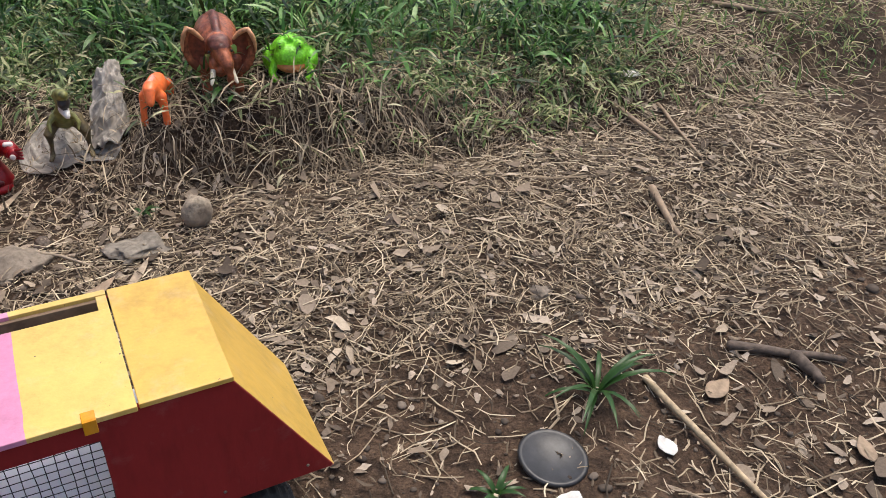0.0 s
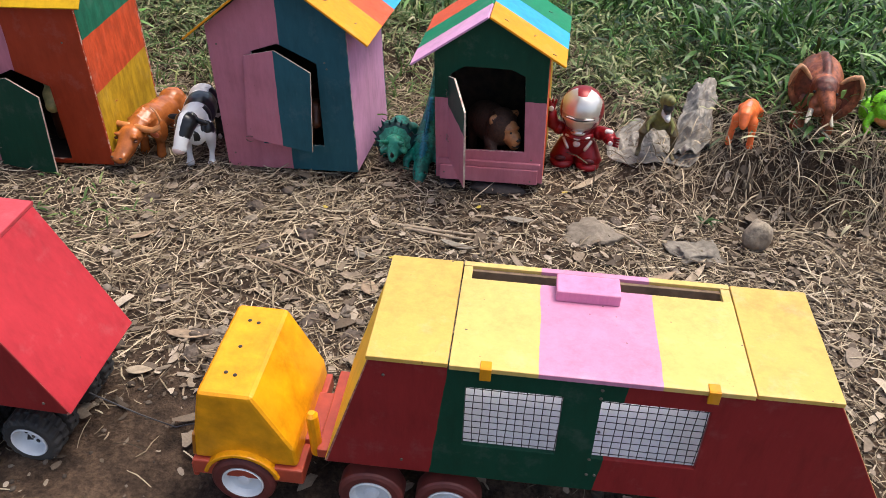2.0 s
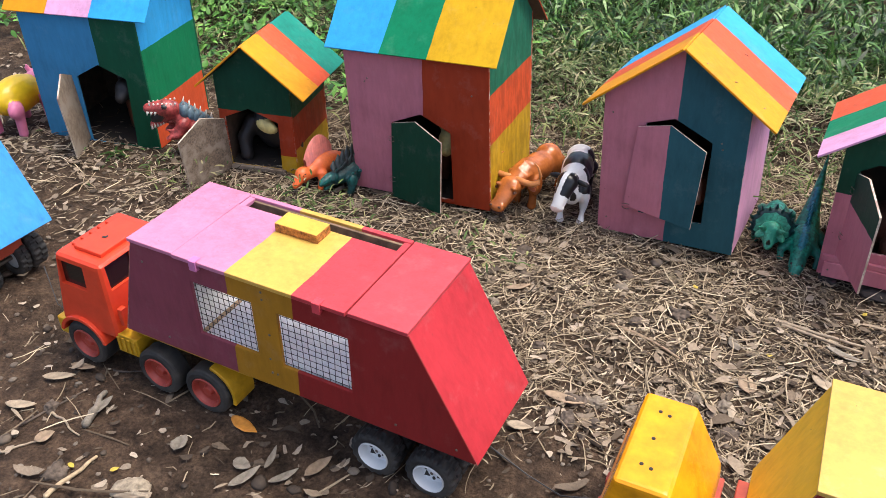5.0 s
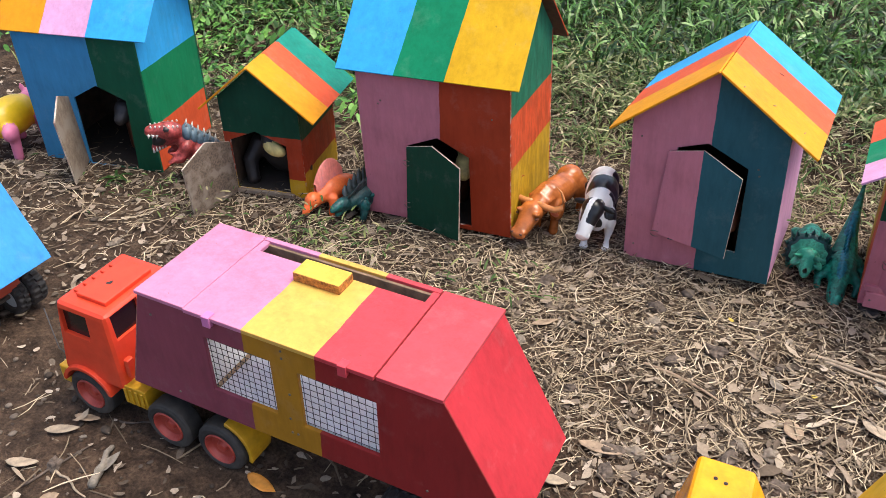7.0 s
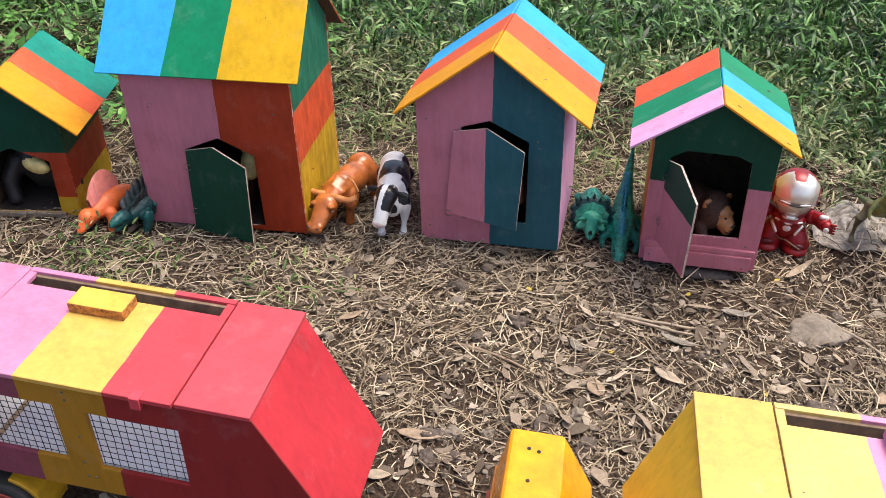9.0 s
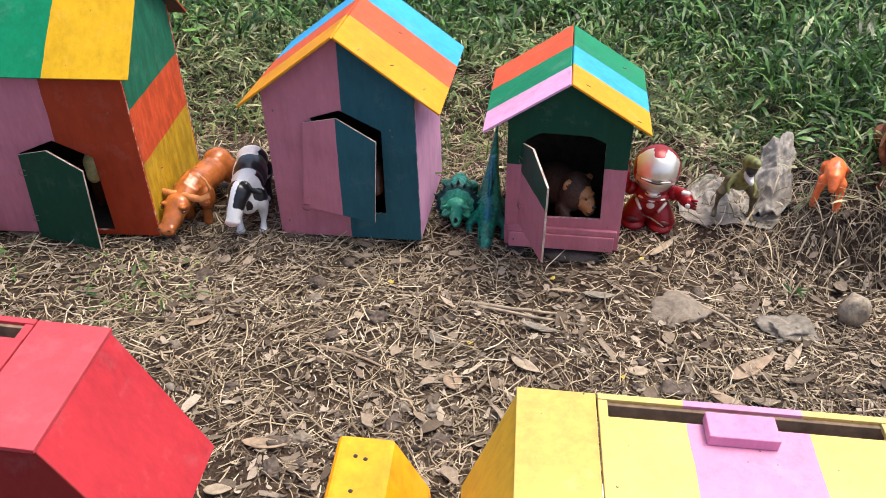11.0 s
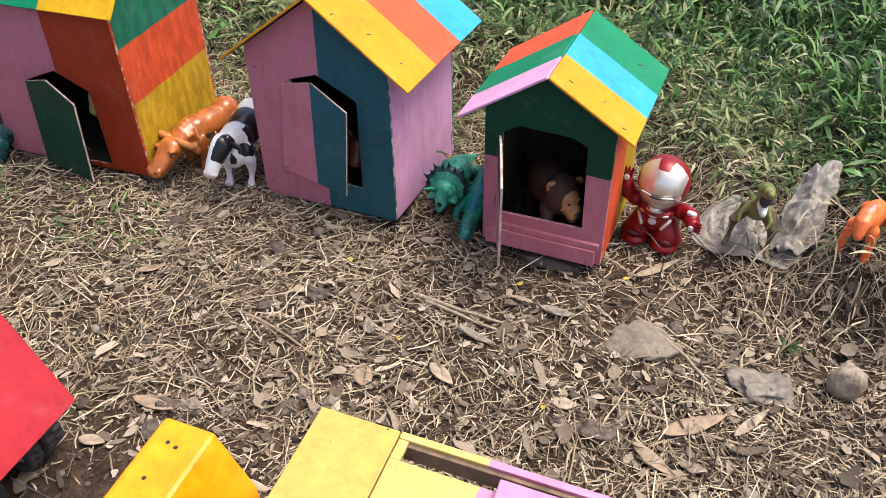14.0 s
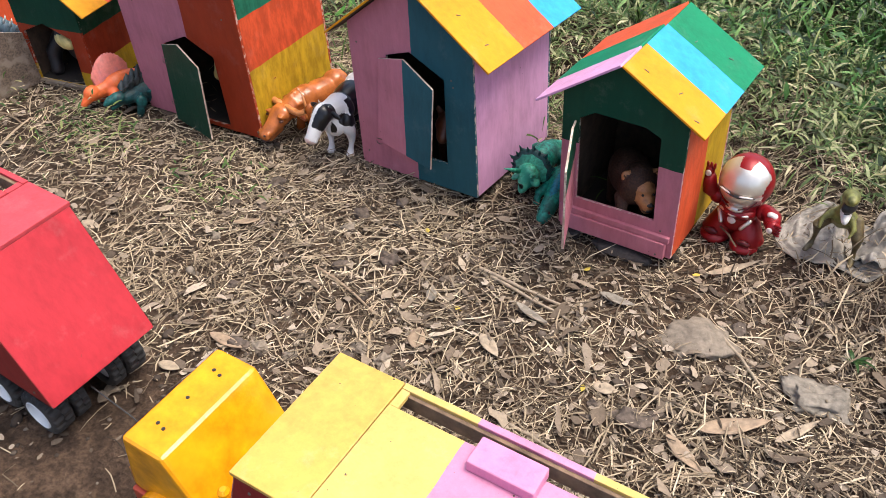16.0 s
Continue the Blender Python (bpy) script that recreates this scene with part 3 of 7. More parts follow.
def shoots(n, xs, ys, stem, leaf_len, leaf_w, stand, per=6):
    """Creeping grass: arching stems with lance-shaped leaves set alternately along them."""
    S = rng.uniform(*stem, n)
    az = rng.uniform(0, 2 * np.pi, n)
    e0 = rng.uniform(*stand, n)
    droop = rng.uniform(0.2, 1.3, n)
    px, py = xs.copy(), ys.copy()
    pz = ground_z(xs, ys) + rng.uniform(0.0, 0.02, n)
    rows, quads, count = [], [], 0
    prof = (0.35, 1.0, 0.8, 0.05)

    def ribbon(bx, by, bz, a, e, dr, L, W, roll):
        nonlocal count
        V = np.empty((n, 4, 2, 3))
        x, y, z = bx.copy(), by.copy(), bz.copy()
        for k in range(4):
            for j, sg in enumerate((-0.5, 0.5)):
                V[:, k, j, 0] = x - np.sin(a) * W * prof[k] * sg * np.cos(roll)
                V[:, k, j, 1] = y + np.cos(a) * W * prof[k] * sg * np.cos(roll)
                V[:, k, j, 2] = z + W * prof[k] * sg * np.sin(roll)
            ee = e - dr * k / 3
            x, y, z = x + np.cos(a) * np.cos(ee) * L / 3, y + np.sin(a) * np.cos(ee) * L / 3, z + np.sin(ee) * L / 3
        r = np.arange(3)[None] * 2 + np.arange(n)[:, None] * 8 + count
        rows.append(V.reshape(-1, 3))
        quads.append(np.stack([r, r + 1, r + 3, r + 2], -1).reshape(-1, 4))
        count += n * 8

    ribbon(px, py, pz, az, e0, droop, S, np.full(n, 0.0013), np.full(n, 0.6))
    for i in range(per):
        t = (i + 0.6) / per
        e = e0 - droop * t
        step = S / per
        px, py, pz = px + np.cos(az) * np.cos(e) * step, py + np.sin(az) * np.cos(e) * step, pz + np.sin(e) * step
        side = (1 if i % 2 else -1) * rng.uniform(0.45, 1.25, n)
        size = 1.0 - 0.35 * abs(t - 0.45)
        ribbon(px, py, pz, az + side, e + rng.uniform(-0.25, 0.6, n), rng.uniform(0.3, 1.5, n), rng.uniform(*leaf_len, n) * size, rng.uniform(*leaf_w, n), rng.normal(0, 0.35, n))
    return np.concatenate(rows), np.concatenate(quads)


M_GRASS = island_mat("grass", [(0.0, (0.008, 0.024, 0.005)), (0.3, (0.022, 0.062, 0.012)), (0.6, (0.066, 0.165, 0.036)), (0.85, (0.15, 0.305, 0.08)), (0.95, (0.24, 0.39, 0.13)), (1.0, (0.36, 0.37, 0.18))], 0.34, 0.16, 120)
M_PALEG = island_mat("pale_grass", [(0.0, (0.03, 0.055, 0.014)), (0.25, (0.085, 0.13, 0.04)), (0.6, (0.21, 0.27, 0.105)), (0.85, (0.37, 0.38, 0.19)), (1.0, (0.52, 0.47, 0.30))], 0.5, 0.16, 120)


def lush(x, y):
    """1 where the grass is green and thick, 0 where it is thin and half dry."""
    return np.clip(0.12 + sstep(0.32, 0.75, y) + 1.0 * sstep(0.5, 0.75, x) * sstep(0.06, 0.16, y) + 0.7 * sstep(-0.45, -0.65, x), 0, 1)


xs, ys = scatter(38000, -1.7, 2.3, 0.02, 1.4, lambda x, y: grass_density(x, y) * lush(x, y) * np.where((x > 0.4) | (y < 0.8), 1.0, 0.75))
xf, yf = scatter(7000, -3.2, 4.0, 0.3, 4.0, lambda x, y: np.where((x > -1.8) & (x < 2.4) & (y < 1.4), 0.0, 0.8))
xs, ys = np.concatenate([xs, xf]), np.concatenate([ys, yf])
v, f = shoots(len(xs), xs, ys, (0.03, 0.09), (0.016, 0.056), (0.0020, 0.0072), (0.15, 1.25), 5)
tagged(arrays_mesh("grass", v, f, M_GRASS), "lush green creeping grass with lance-shaped leaves on the bank", "grass", kind="stuff")
xs, ys = scatter(30000, -1.2, 1.7, 0.02, 0.85, lambda x, y: open_strip(x, y) * grass_density(x, y + 0.10) * (1 - 0.75 * lush(x, y)))
v, f = shoots(len(xs), xs, ys, (0.02, 0.06), (0.012, 0.034), (0.0018, 0.0046), (0.0, 0.9), 5)
tagged(arrays_mesh("pale_grass", v, f, M_PALEG), "pale half-dry creeping grass behind the hutches", "grass", kind="stuff")
# low round-leaved weeds behind the left-hand hutches
xs, ys = scatter(19000, -1.5, 0.2, 0.05, 1.1, lambda x, y: sstep(0.06, 0.22, y) * (0.3 + 0.7 * patchy(x * 2, y * 2)) * (1 - sstep(-0.55, -0.2, x)))
v, f = leaves(len(xs), xs, ys, (0.010, 0.026), (0.32, 0.55), 0.2, 0.4, z0=0.03)
M_WEED = island_mat("weeds", [(0.0, (0.025, 0.085, 0.015)), (0.5, (0.10, 0.27, 0.045)), (1.0, (0.22, 0.46, 0.10))], 0.42, 0.2, 120)
tagged(arrays_mesh("weeds", v, f, M_WEED), "bright green low leafy weeds", "weeds", kind="stuff")
# thin young grass near the houses
xs, ys = scatter(42000, -1.3, 2.2, -0.12, 0.62, lambda x, y: 0.45 * open_strip(x, y) * sstep(0.05, 0.25, y + 0.12 * sstep(0.8, 1.0, x)) * (0.3 + 0.7 * patchy(y * 2, x * 2)))
xf, yf = scatter(9000, 0.85, 2.5, -0.08, 1.0, lambda x, y: 0.55 * patchy(x * 2, y * 2) * sstep(-0.08, 0.1, y))
xs, ys = np.concatenate([xs, xf]), np.concatenate([ys, yf])
v, f = blades(len(xs), xs, ys, (0.012, 0.045), (0.0015, 0.0035), (0.2, 1.3))
# low sprouts before the hutches
xt, yt = scatter(9000, -0.95, 0.05, -0.27, -0.02, lambda x, y: 0.7 * patchy(x * 3 + 5, y * 3) * np.exp(-((x + 0.42) / 0.28) ** 2 - ((y + 0.155) / 0.055) ** 2) * (y < -0.10 + 0.12 * (x + 0.2)))
vt, ft = blades(len(xt), xt, yt, (0.006, 0.021), (0.0014, 0.0034), (0.0, 0.7))
v, f = np.concatenate([v, vt]), np.concatenate([f, ft + len(v)])
M_THIN = island_mat("thin_grass", [(0.0, (0.03, 0.08, 0.016)), (0.5, (0.10, 0.17, 0.045)), (0.8, (0.27, 0.31, 0.11)), (1.0, (0.46, 0.40, 0.22))], 0.6, 0.25, 120)
tagged(arrays_mesh("thin_grass", v, f, M_THIN), "thin yellow-green grass sprouting among straw", "grass", kind="stuff")
# dry standing straw along the bank
xs, ys = scatter(6500, 0.45, 1.3, -0.01, 0.16, lambda x, y: np.exp(-(((x - 0.86) / 0.24) ** 2 + ((y - 0.06) / 0.05) ** 2)))
v, f = blades(len(xs), xs, ys, (0.015, 0.075), (0.0008, 0.0024), (-0.9, 0.5))
M_ROOT = island_mat("dry_roots", [(0.0, (0.06, 0.045, 0.03)), (0.45, (0.20, 0.15, 0.10)), (0.8, (0.38, 0.30, 0.20)), (1.0, (0.58, 0.48, 0.33))], 0.8)
tagged(arrays_mesh("bank_straw", v, f, M_ROOT), "tangled dry grass hanging over the bank's edge", "straw", kind="stuff")


def pebbles(n, xs, ys, size):
    """Small angular stones: a warped eight-faced solid each, cut once."""
    R = rng.uniform(*size, n) * rng.uniform(0.5, 1, n)
    az = np.arange(6) * np.pi / 3
    pts = [(0, 0, 0.8)] + [(math.cos(a) * 0.75, math.sin(a) * 0.75, 0.5) for a in az] + [(math.cos(a + 0.5), math.sin(a + 0.5), -0.1) for a in az] + [(0, 0, -0.6)]
    pts = np.array(pts)
    fc = [(0, 1 + k, 1 + (k + 1) % 6) for k in range(6)]
    fc += [(1 + k, 7 + k, 1 + (k + 1) % 6) for k in range(6)] + [(1 + (k + 1) % 6, 7 + k, 7 + (k + 1) % 6) for k in range(6)]
    fc += [(7 + k, 13, 7 + (k + 1) % 6) for k in range(6)]
    V = pts[None] * (1 + rng.normal(0, 0.16, (n, len(pts), 3))) * R[:, None, None] * rng.uniform(0.6, 1.3, (n, 1, 3)) * np.array([1, 1, 0.7])
    a = rng.uniform(0, 6.28, n)
    x = V[..., 0] * np.cos(a)[:, None] - V[..., 1] * np.sin(a)[:, None]
    y = V[..., 0] * np.sin(a)[:, None] + V[..., 1] * np.cos(a)[:, None]
    g = ground_z(xs, ys)
    V = np.stack([x + xs[:, None], y + ys[:, None], V[..., 2] + g[:, None] + 0.25 * R[:, None]], -1)
    F = (np.arange(n)[:, None, None] * len(pts) + np.array(fc)[None]).reshape(-1, 3)
    return V.reshape(-1, 3), F


M_PEB = island_mat("pebbles", [(0.0, (0.045, 0.033, 0.026)), (0.5, (0.10, 0.078, 0.06)), (0.85, (0.16, 0.127, 0.10)), (1.0, (0.24, 0.205, 0.165))], 0.9, 0, 150)
xs, ys = scatter(8000, -1.1, 1.4, -0.9, 0.25, lambda x, y: (0.25 + 0.75 * patchy(x * 1.7, y * 1.9)) * (1 - 0.5 * sstep(-0.38, -0.46, y)))
v, f = pebbles(len(xs), xs, ys, (0.0012, 0.0048))
xt, yt = scatter(700, -1.3, 1.6, -0.95, 0.2, lambda x, y: 0.25 + 0.6 * patchy(x * 1.7, y * 1.9))
vt, ft = pebbles(len(xt), xt, yt, (0.005, 0.0095))
v, f = np.concatenate([v, vt]), np.concatenate([f, ft + len(v)])
tagged(arrays_mesh("pebbles", v, f, M_PEB), "clods of earth and small brown pebbles", "pebbles", kind="stuff")


# ---- houses ----
T = 0.004


def house(name, label, m, w, d, ridge, eave_l, eave_r, apex, lo, ro, fo, bo, front, right, roof_l, roof_r, opening, left=None, along=False, chip=None):
    """A plywood hutch. along: the ridge runs from side to side, else from front to back.
    apex: the ridge's distance from the left wall (or from the front); eaves are heights at the roof's lower edges."""
    h = thing(name, label, "toy house", m, "row of painted hutches")
    front = [front, chip or front, M_RAW_SHADED]
    right = [right, right, M_RAW_SHADED]
    left = [left, left, M_RAW_SHADED] if left else right
    roof_l, roof_r = [M_RAW_SHADED, roof_l, roof_l], [M_RAW_SHADED, roof_r, roof_r]
    if not along:
        def top(x):
            return (eave_l + (ridge - eave_l) * (x + lo) / (apex + lo) if x <= apex else ridge + (eave_r - ridge) * (x - apex) / (w + ro - apex)) - 0.0015
        gable = [(0, 0), (w, 0), (w, top(w)), (apex, top(apex)), (0, top(0))]
        part("front_wall", slab(gable, [opening], (0, 0, 0), (1, 0, 0), (0, 0, 1), T), front, h, bevel=0.0006)
        gb = [(w - x, z) for x, z in gable]
        part("back_wall", slab(gb, [], (w, d, 0), (-1, 0, 0), (0, 0, 1), T), front, h, bevel=0.0006)
        part("side_wall", slab([(0, 0), (d - 2 * T, 0), (d - 2 * T, top(w) - 0.002), (0, top(w) - 0.002)], [], (w, T, 0), (0, 1, 0), (0, 0, 1), T), right, h, bevel=0.0006)
        part("side_wall", slab([(0, 0), (d - 2 * T, 0), (d - 2 * T, top(0) - 0.002), (0, top(0) - 0.002)], [], (0, d - T, 0), (0, -1, 0), (0, 0, 1), T), left or right, h, bevel=0.0006)
        yl = d + fo + bo
        u = Vector((w + ro - apex, 0, eave_r - ridge))
        part("roof_panel", slab([(0, 0), (u.length, 0), (u.length, yl), (0, yl)], [], (apex, -fo, ridge), u, (0, 1, 0), -0.0028), roof_r, h, bevel=0.0006)
        u = Vector((apex + lo, 0, ridge - eave_l))
        part("roof_panel", slab([(0, 0), (u.length, 0), (u.length, yl), (0, yl)], [], (-lo, -fo, eave_l), u, (0, 1, 0), -0.0028), roof_l, h, bevel=0.0006)
    else:
        def top(y):
            return (eave_l + (ridge - eave_l) * (y + fo) / (apex + fo) if y <= apex else ridge + (eave_r - ridge) * (y - apex) / (d + bo - apex)) - 0.0015
        part("front_wall", slab([(0, 0), (w, 0), (w, top(0)), (0, top(0))], [opening], (0, 0, 0), (1, 0, 0), (0, 0, 1), T), front, h, bevel=0.0006)
        part("back_wall", slab([(0, 0), (w, 0), (w, top(d)), (0, top(d))], [], (w, d, 0), (-1, 0, 0), (0, 0, 1), T), front, h, bevel=0.0006)
        g = [(T, 0), (d - T, 0), (d - T, top(d - T) - 0.001), (apex, top(apex) - 0.001), (T, top(T) - 0.001)]
        part("side_wall", slab(g, [], (w, 0, 0), (0, 1, 0), (0, 0, 1), T), right, h, bevel=0.0006)
        part("side_wall", slab([(d - y, z) for y, z in g], [], (0, d, 0), (0, -1, 0), (0, 0, 1), T), left or right, h, bevel=0.0006)
        xl = w + lo + ro
        vv = Vector((0, apex + fo, ridge - eave_l))
        part("roof_panel", slab([(0, 0), (xl, 0), (xl, vv.length), (0, vv.length)], [], (-lo, -fo, eave_l), (1, 0, 0), vv, -0.0028), roof_l, h, bevel=0.0006)
        vv = Vector((0, d + bo - apex, eave_r - ridge))
        part("roof_panel", slab([(0, 0), (xl, 0), (xl, vv.length), (0, vv.length)], [], (-lo, apex, ridge), (1, 0, 0), vv, -0.0028), roof_r, h, bevel=0.0006)
    # floor painted near-black for the shade indoors
    part("floor_board", box(T, T, 0.001, w - T, d - T, 0.004), M_INNER_SHADE, h)
    return h


def door(h, outline, hinge, angle, mats, y=-0.003, lift=0.0, lean=0.0, tilt=0.0, label=""):
    """A door leaf of that outline (x from its hinge, z), turned out about the hinge by angle degrees; tilt: top inwards."""
    bm = slab([(p[0], p[1]) for p in outline], [], (0, 0, 0), (1, 0, 0), (0, 0, 1), 0.0027)
    d = part("door", bm, mats, h, label, bevel=0.0005)
    d.matrix_local = pose(hinge, y, lift, -tilt, lean, -angle)
    hi = [p[1] for p in outline if p[0] < 0.01]
    for z in (min(hi) + 0.25 * (max(hi) - min(hi)), min(hi) + 0.8 * (max(hi) - min(hi))):
        b2 = bmesh.new()
        edge = 0.5 * sum(p[0] for p in outline if p[0] < 0.012 and abs(p[1] - z) < 0.2) / max(1, len([1 for p in outline if p[0] < 0.012]))
        for dz in (-0.0032, 0.0032):
            tube(b2, [(edge - 0.004, -0.0002, z + dz * 0.6), (edge - 0.001, -0.0016, z + dz), (edge + 0.003, -0.0014, z + dz * 1.2), (edge + 0.006, -0.0002, z + dz)], [0.0005] * 4, 6)
        part("hinge", b2, M_STEEL, d, "bent wire hinge")
    return d


def nails(h, spots):
    for x, y, z in spots:
        b2 = bmesh.new()
        ball(b2, (x, y, z), (0.0013, 0.0008, 0.0013), u=8, v=5)
        part("nail", b2, M_STEEL, h)


# pink and slate hutch, its door ajar
h4 = house("toy_house", "pink and slate plywood hutch with striped yellow-orange-blue roof, door ajar", pose(0, 0, 0.0024, -2.43, -3.58, 0),
           0.18, 0.1775, 0.2635, 0.179, 0.1775, 0.097, 0.023, 0.0305, 0.017, 0.018,
           paint("h4_front", [PINK, SLATE], "X", [0.091], slant=-0.02), paint("h4_side", [LILAC]),
           paint("h4_roof_l", [YELLOW, ORANGE, BLUE], "Y", [0.057, 0.126]), paint("h4_roof_r", [YELLOW, ORANGE, BLUE], "Y", [0.057, 0.126]),
           [(0.055, 0.036), (0.1375, 0.036), (0.139, 0.148), (0.091, 0.1725), (0.056, 0.162)],
           chip=paint("h4_edge", [SLATE], chips=0.8))
door(h4, [(0, 0.047), (0.094, 0.038), (0.101, 0.144), (0.053, 0.168), (0.010, 0.158)], 0.036, 9, [paint("h4_door", [PINK, SLATE], "X", [0.052]), M_EDGE, M_BOARD], y=-0.0118, tilt=3.0, label="half pink, half slate door")
nails(h4, [(0.012, -0.0005, 0.02), (0.012, -0.0005, 0.17), (0.15, -0.0005, 0.15), (0.152, -0.0005, 0.142)])

# green and pink hutch on a stone, its door open
h5 = house("toy_house", "green and pink plywood hutch with striped roof, open door, on stones", pose(0.2814, 0.0204, 0.009, -0.62, -2.24, 0.35),
           0.1405, 0.1454, 0.2222, 0.159, 0.1657, 0.0678, 0.0268, 0.0191, 0.0122, 0.0176,
           paint("h5_front", [PINK, DEEP_GREEN], "Z", [0.1145]), paint("h5_side", [ORANGE, MUSTARD], "Y", [0.07], thin=0.35),
           paint("h5_roof_l", [LILAC, GREEN, ORANGE], "Y", [0.037, 0.096]), paint("h5_roof_r", [YELLOW, BLUE, GREEN], "Y", [0.045, 0.098]),
           [(0.021, 0.042), (0.1155, 0.044), (0.1125, 0.1475), (0.0955, 0.1555), (0.038, 0.157), (0.0205, 0.146)],
           chip=paint("h5_edge", [PINK, DEEP_GREEN], "Z", [0.1145], chips=0.7))
door(h5, [(0, 0.033), (0.088, 0.036), (0.092, 0.138), (0.038, 0.157), (0.004, 0.146)], 0.0165, 69, [paint("h5_door", [PINK, DEEP_GREEN], "Z", [0.108]), M_EDGE, paint("h5_door_in", [PINK, DEEP_GREEN], "Z", [0.108])], label="thin door, half pink, half green")
part("sill_board", box(0.006, -0.007, 0.001, 0.134, 0.0, 0.022), paint("h5_sill", [PINK]), h5, bevel=0.0008)
part("sill_board", box(0.003, -0.005, 0.0225, 0.137, 0.0, 0.03), paint("h5_sill_b", [PINK]), h5, bevel=0.0008)
nails(h5, [(0.125, -0.0075, 0.006), (0.125, -0.0005, 0.034), (0.012, -0.0075, 0.012)])

# low green and orange hutch, its bare door open
h2 = house("toy_house", "low green and orange plywood hutch with striped roof, bare door open", pose(-0.5726, -0.102, 0.0014, 0, 0, 13.5),
           0.1194, 0.128, 0.2022, 0.1348, 0.1298, 0.0597, 0.0222, 0.0286, 0.0167, 0.0174,
           paint("h2_front", [MUSTARD, BRICK, DEEP_GREEN], "Z", [0.03, 0.097]), paint("h2_side", [MUSTARD, BRICK, DEEP_GREEN], "Z", [0.04, 0.092], thin=0.4),
           paint("h2_roof_l", [YELLOW, ORANGE, TEAL], "Y", [0.038, 0.085]), paint("h2_roof_r", [YELLOW, ORANGE, TEAL], "Y", [0.038, 0.085]),
           [(0.009, 0.005), (0.094, 0.005), (0.096, 0.083), (0.05, 0.1015), (0.009, 0.084)],
           chip=paint("h2_edge", [MUSTARD, BRICK, DEEP_GREEN], "Z", [0.03, 0.097], chips=0.6))
door(h2, [(-0.001, 0.001), (0.088, 0.0), (0.0945, 0.081), (0.047, 0.102), (0.002, 0.084)], 0.0095, 107, [M_HARD, M_EDGE, M_HARD], lean=0, label="bare grey-brown hardboard door")
part("sill_board", box(0.006, -0.006, 0.0005, 0.1, 0.0, 0.006), M_BOARD, h2)

# tall pink and red hutch, green door ajar
h3 = house("toy_house", "tall pink and brick-red plywood hutch with striped roof, green door ajar", pose(-0.358, -0.0584, 0.001, 0.13, -2.02, 4.45),
           0.2144, 0.169, 0.318, 0.216, 0.216, 0.0845, 0.0211, 0.0151, 0.0114, 0.02,
           paint("h3_front", [PINK, BRICK], "X", [0.113], slant=-0.03), paint("h3_side", [MUSTARD, ORANGE, (0.02, 0.17, 0.10)], "Z", [0.10, 0.172], thin=0.55),
           paint("h3_roof_f", [BLUE, GREEN, (0.64, 0.37, 0.010)], "X", [0.0455, 0.1145], slant=-0.08), paint("h3_roof_b", [BRICK]),
           [(0.066, 0.006), (0.158, 0.006), (0.157, 0.111), (0.113, 0.1325), (0.068, 0.114)], along=True,
           chip=paint("h3_edge", [BRICK], chips=0.7))
door(h3, [(0, 0.002), (0.0905, 0.003), (0.0915, 0.110), (0.045, 0.1285), (0.002, 0.116)], 0.066, 15, [paint("h3_door", [DEEP_GREEN]), M_EDGE, M_BOARD], y=-0.0125, tilt=3.6, label="deep green door leaf")
nails(h3, [(0.03, -0.0005, 0.17), (0.034, -0.0005, 0.175), (0.19, -0.0005, 0.17)])

# blue and green hutch, bare door open
h1 = house("toy_house", "blue and green plywood hutch with pastel striped roof, bare door open", pose(-0.9062, -0.1586, 0, 0, 0, 13.6),
           0.205, 0.165, 0.312, 0.214, 0.214, 0.083, 0.0164, 0.0262, 0.008, 0.02,
           paint("h1_front", [SEA, (0.006, 0.085, 0.042)], "X", [0.127]), paint("h1_side", [ORANGE, (0.006, 0.19, 0.08), BLUE], "Z", [0.075, 0.165]),
           paint("h1_roof_f", [YELLOW, LILAC, BLUE], "X", [0.06, 0.135]), paint("h1_roof_b", [BRICK]),
           [(0.079, 0.0012), (0.164, 0.0012), (0.17, 0.117), (0.124, 0.1365), (0.08, 0.113)], along=True)
door(h1, [(-0.001, 0.008), (0.0805, 0.0), (0.0855, 0.114), (0.043, 0.137), (0.001, 0.118)], 0.078, 68, [M_BOARD, M_EDGE, M_BOARD], y=-0.005, tilt=-2.0, label="bare pale hardboard door")


def staples(h, o, u, spots):
    """Dark staple and nail marks on a roof slope that starts at o and runs down along u."""
    o, u = Vector(o), Vector(u).normalized()
    n = u.cross(Vector((0, 1, 0))) * -1
    if n.z < 0:
        n = -n
    rot = Matrix((u, Vector((0, 1, 0)), n)).transposed().to_4x4()
    for a, y, turn in spots:
        bm = box(-0.0028, -0.0005, -0.0002, 0.0028, 0.0005, 0.0006)
        part("staple", bm, M_STEEL, h).matrix_local = Matrix.Translation(o + u * a + Vector((0, y, 0)) + n * 0.0029) @ rot @ Matrix.Rotation(radians(turn), 4, "Z")


staples(h5, (0.0678, -0.0122, 0.2222), (0.0918, 0, -0.0565), [(0.02, 0.02, 10), (0.06, 0.03, 70), (0.09, 0.012, 20), (0.035, 0.12, 80), (0.075, 0.14, 30)])
staples(h4, (0.097, -0.017, 0.2635), (0.1135, 0, -0.086), [(0.03, 0.012, 80), (0.07, 0.03, 60), (0.115, 0.03, 75), (0.06, 0.12, 20)])


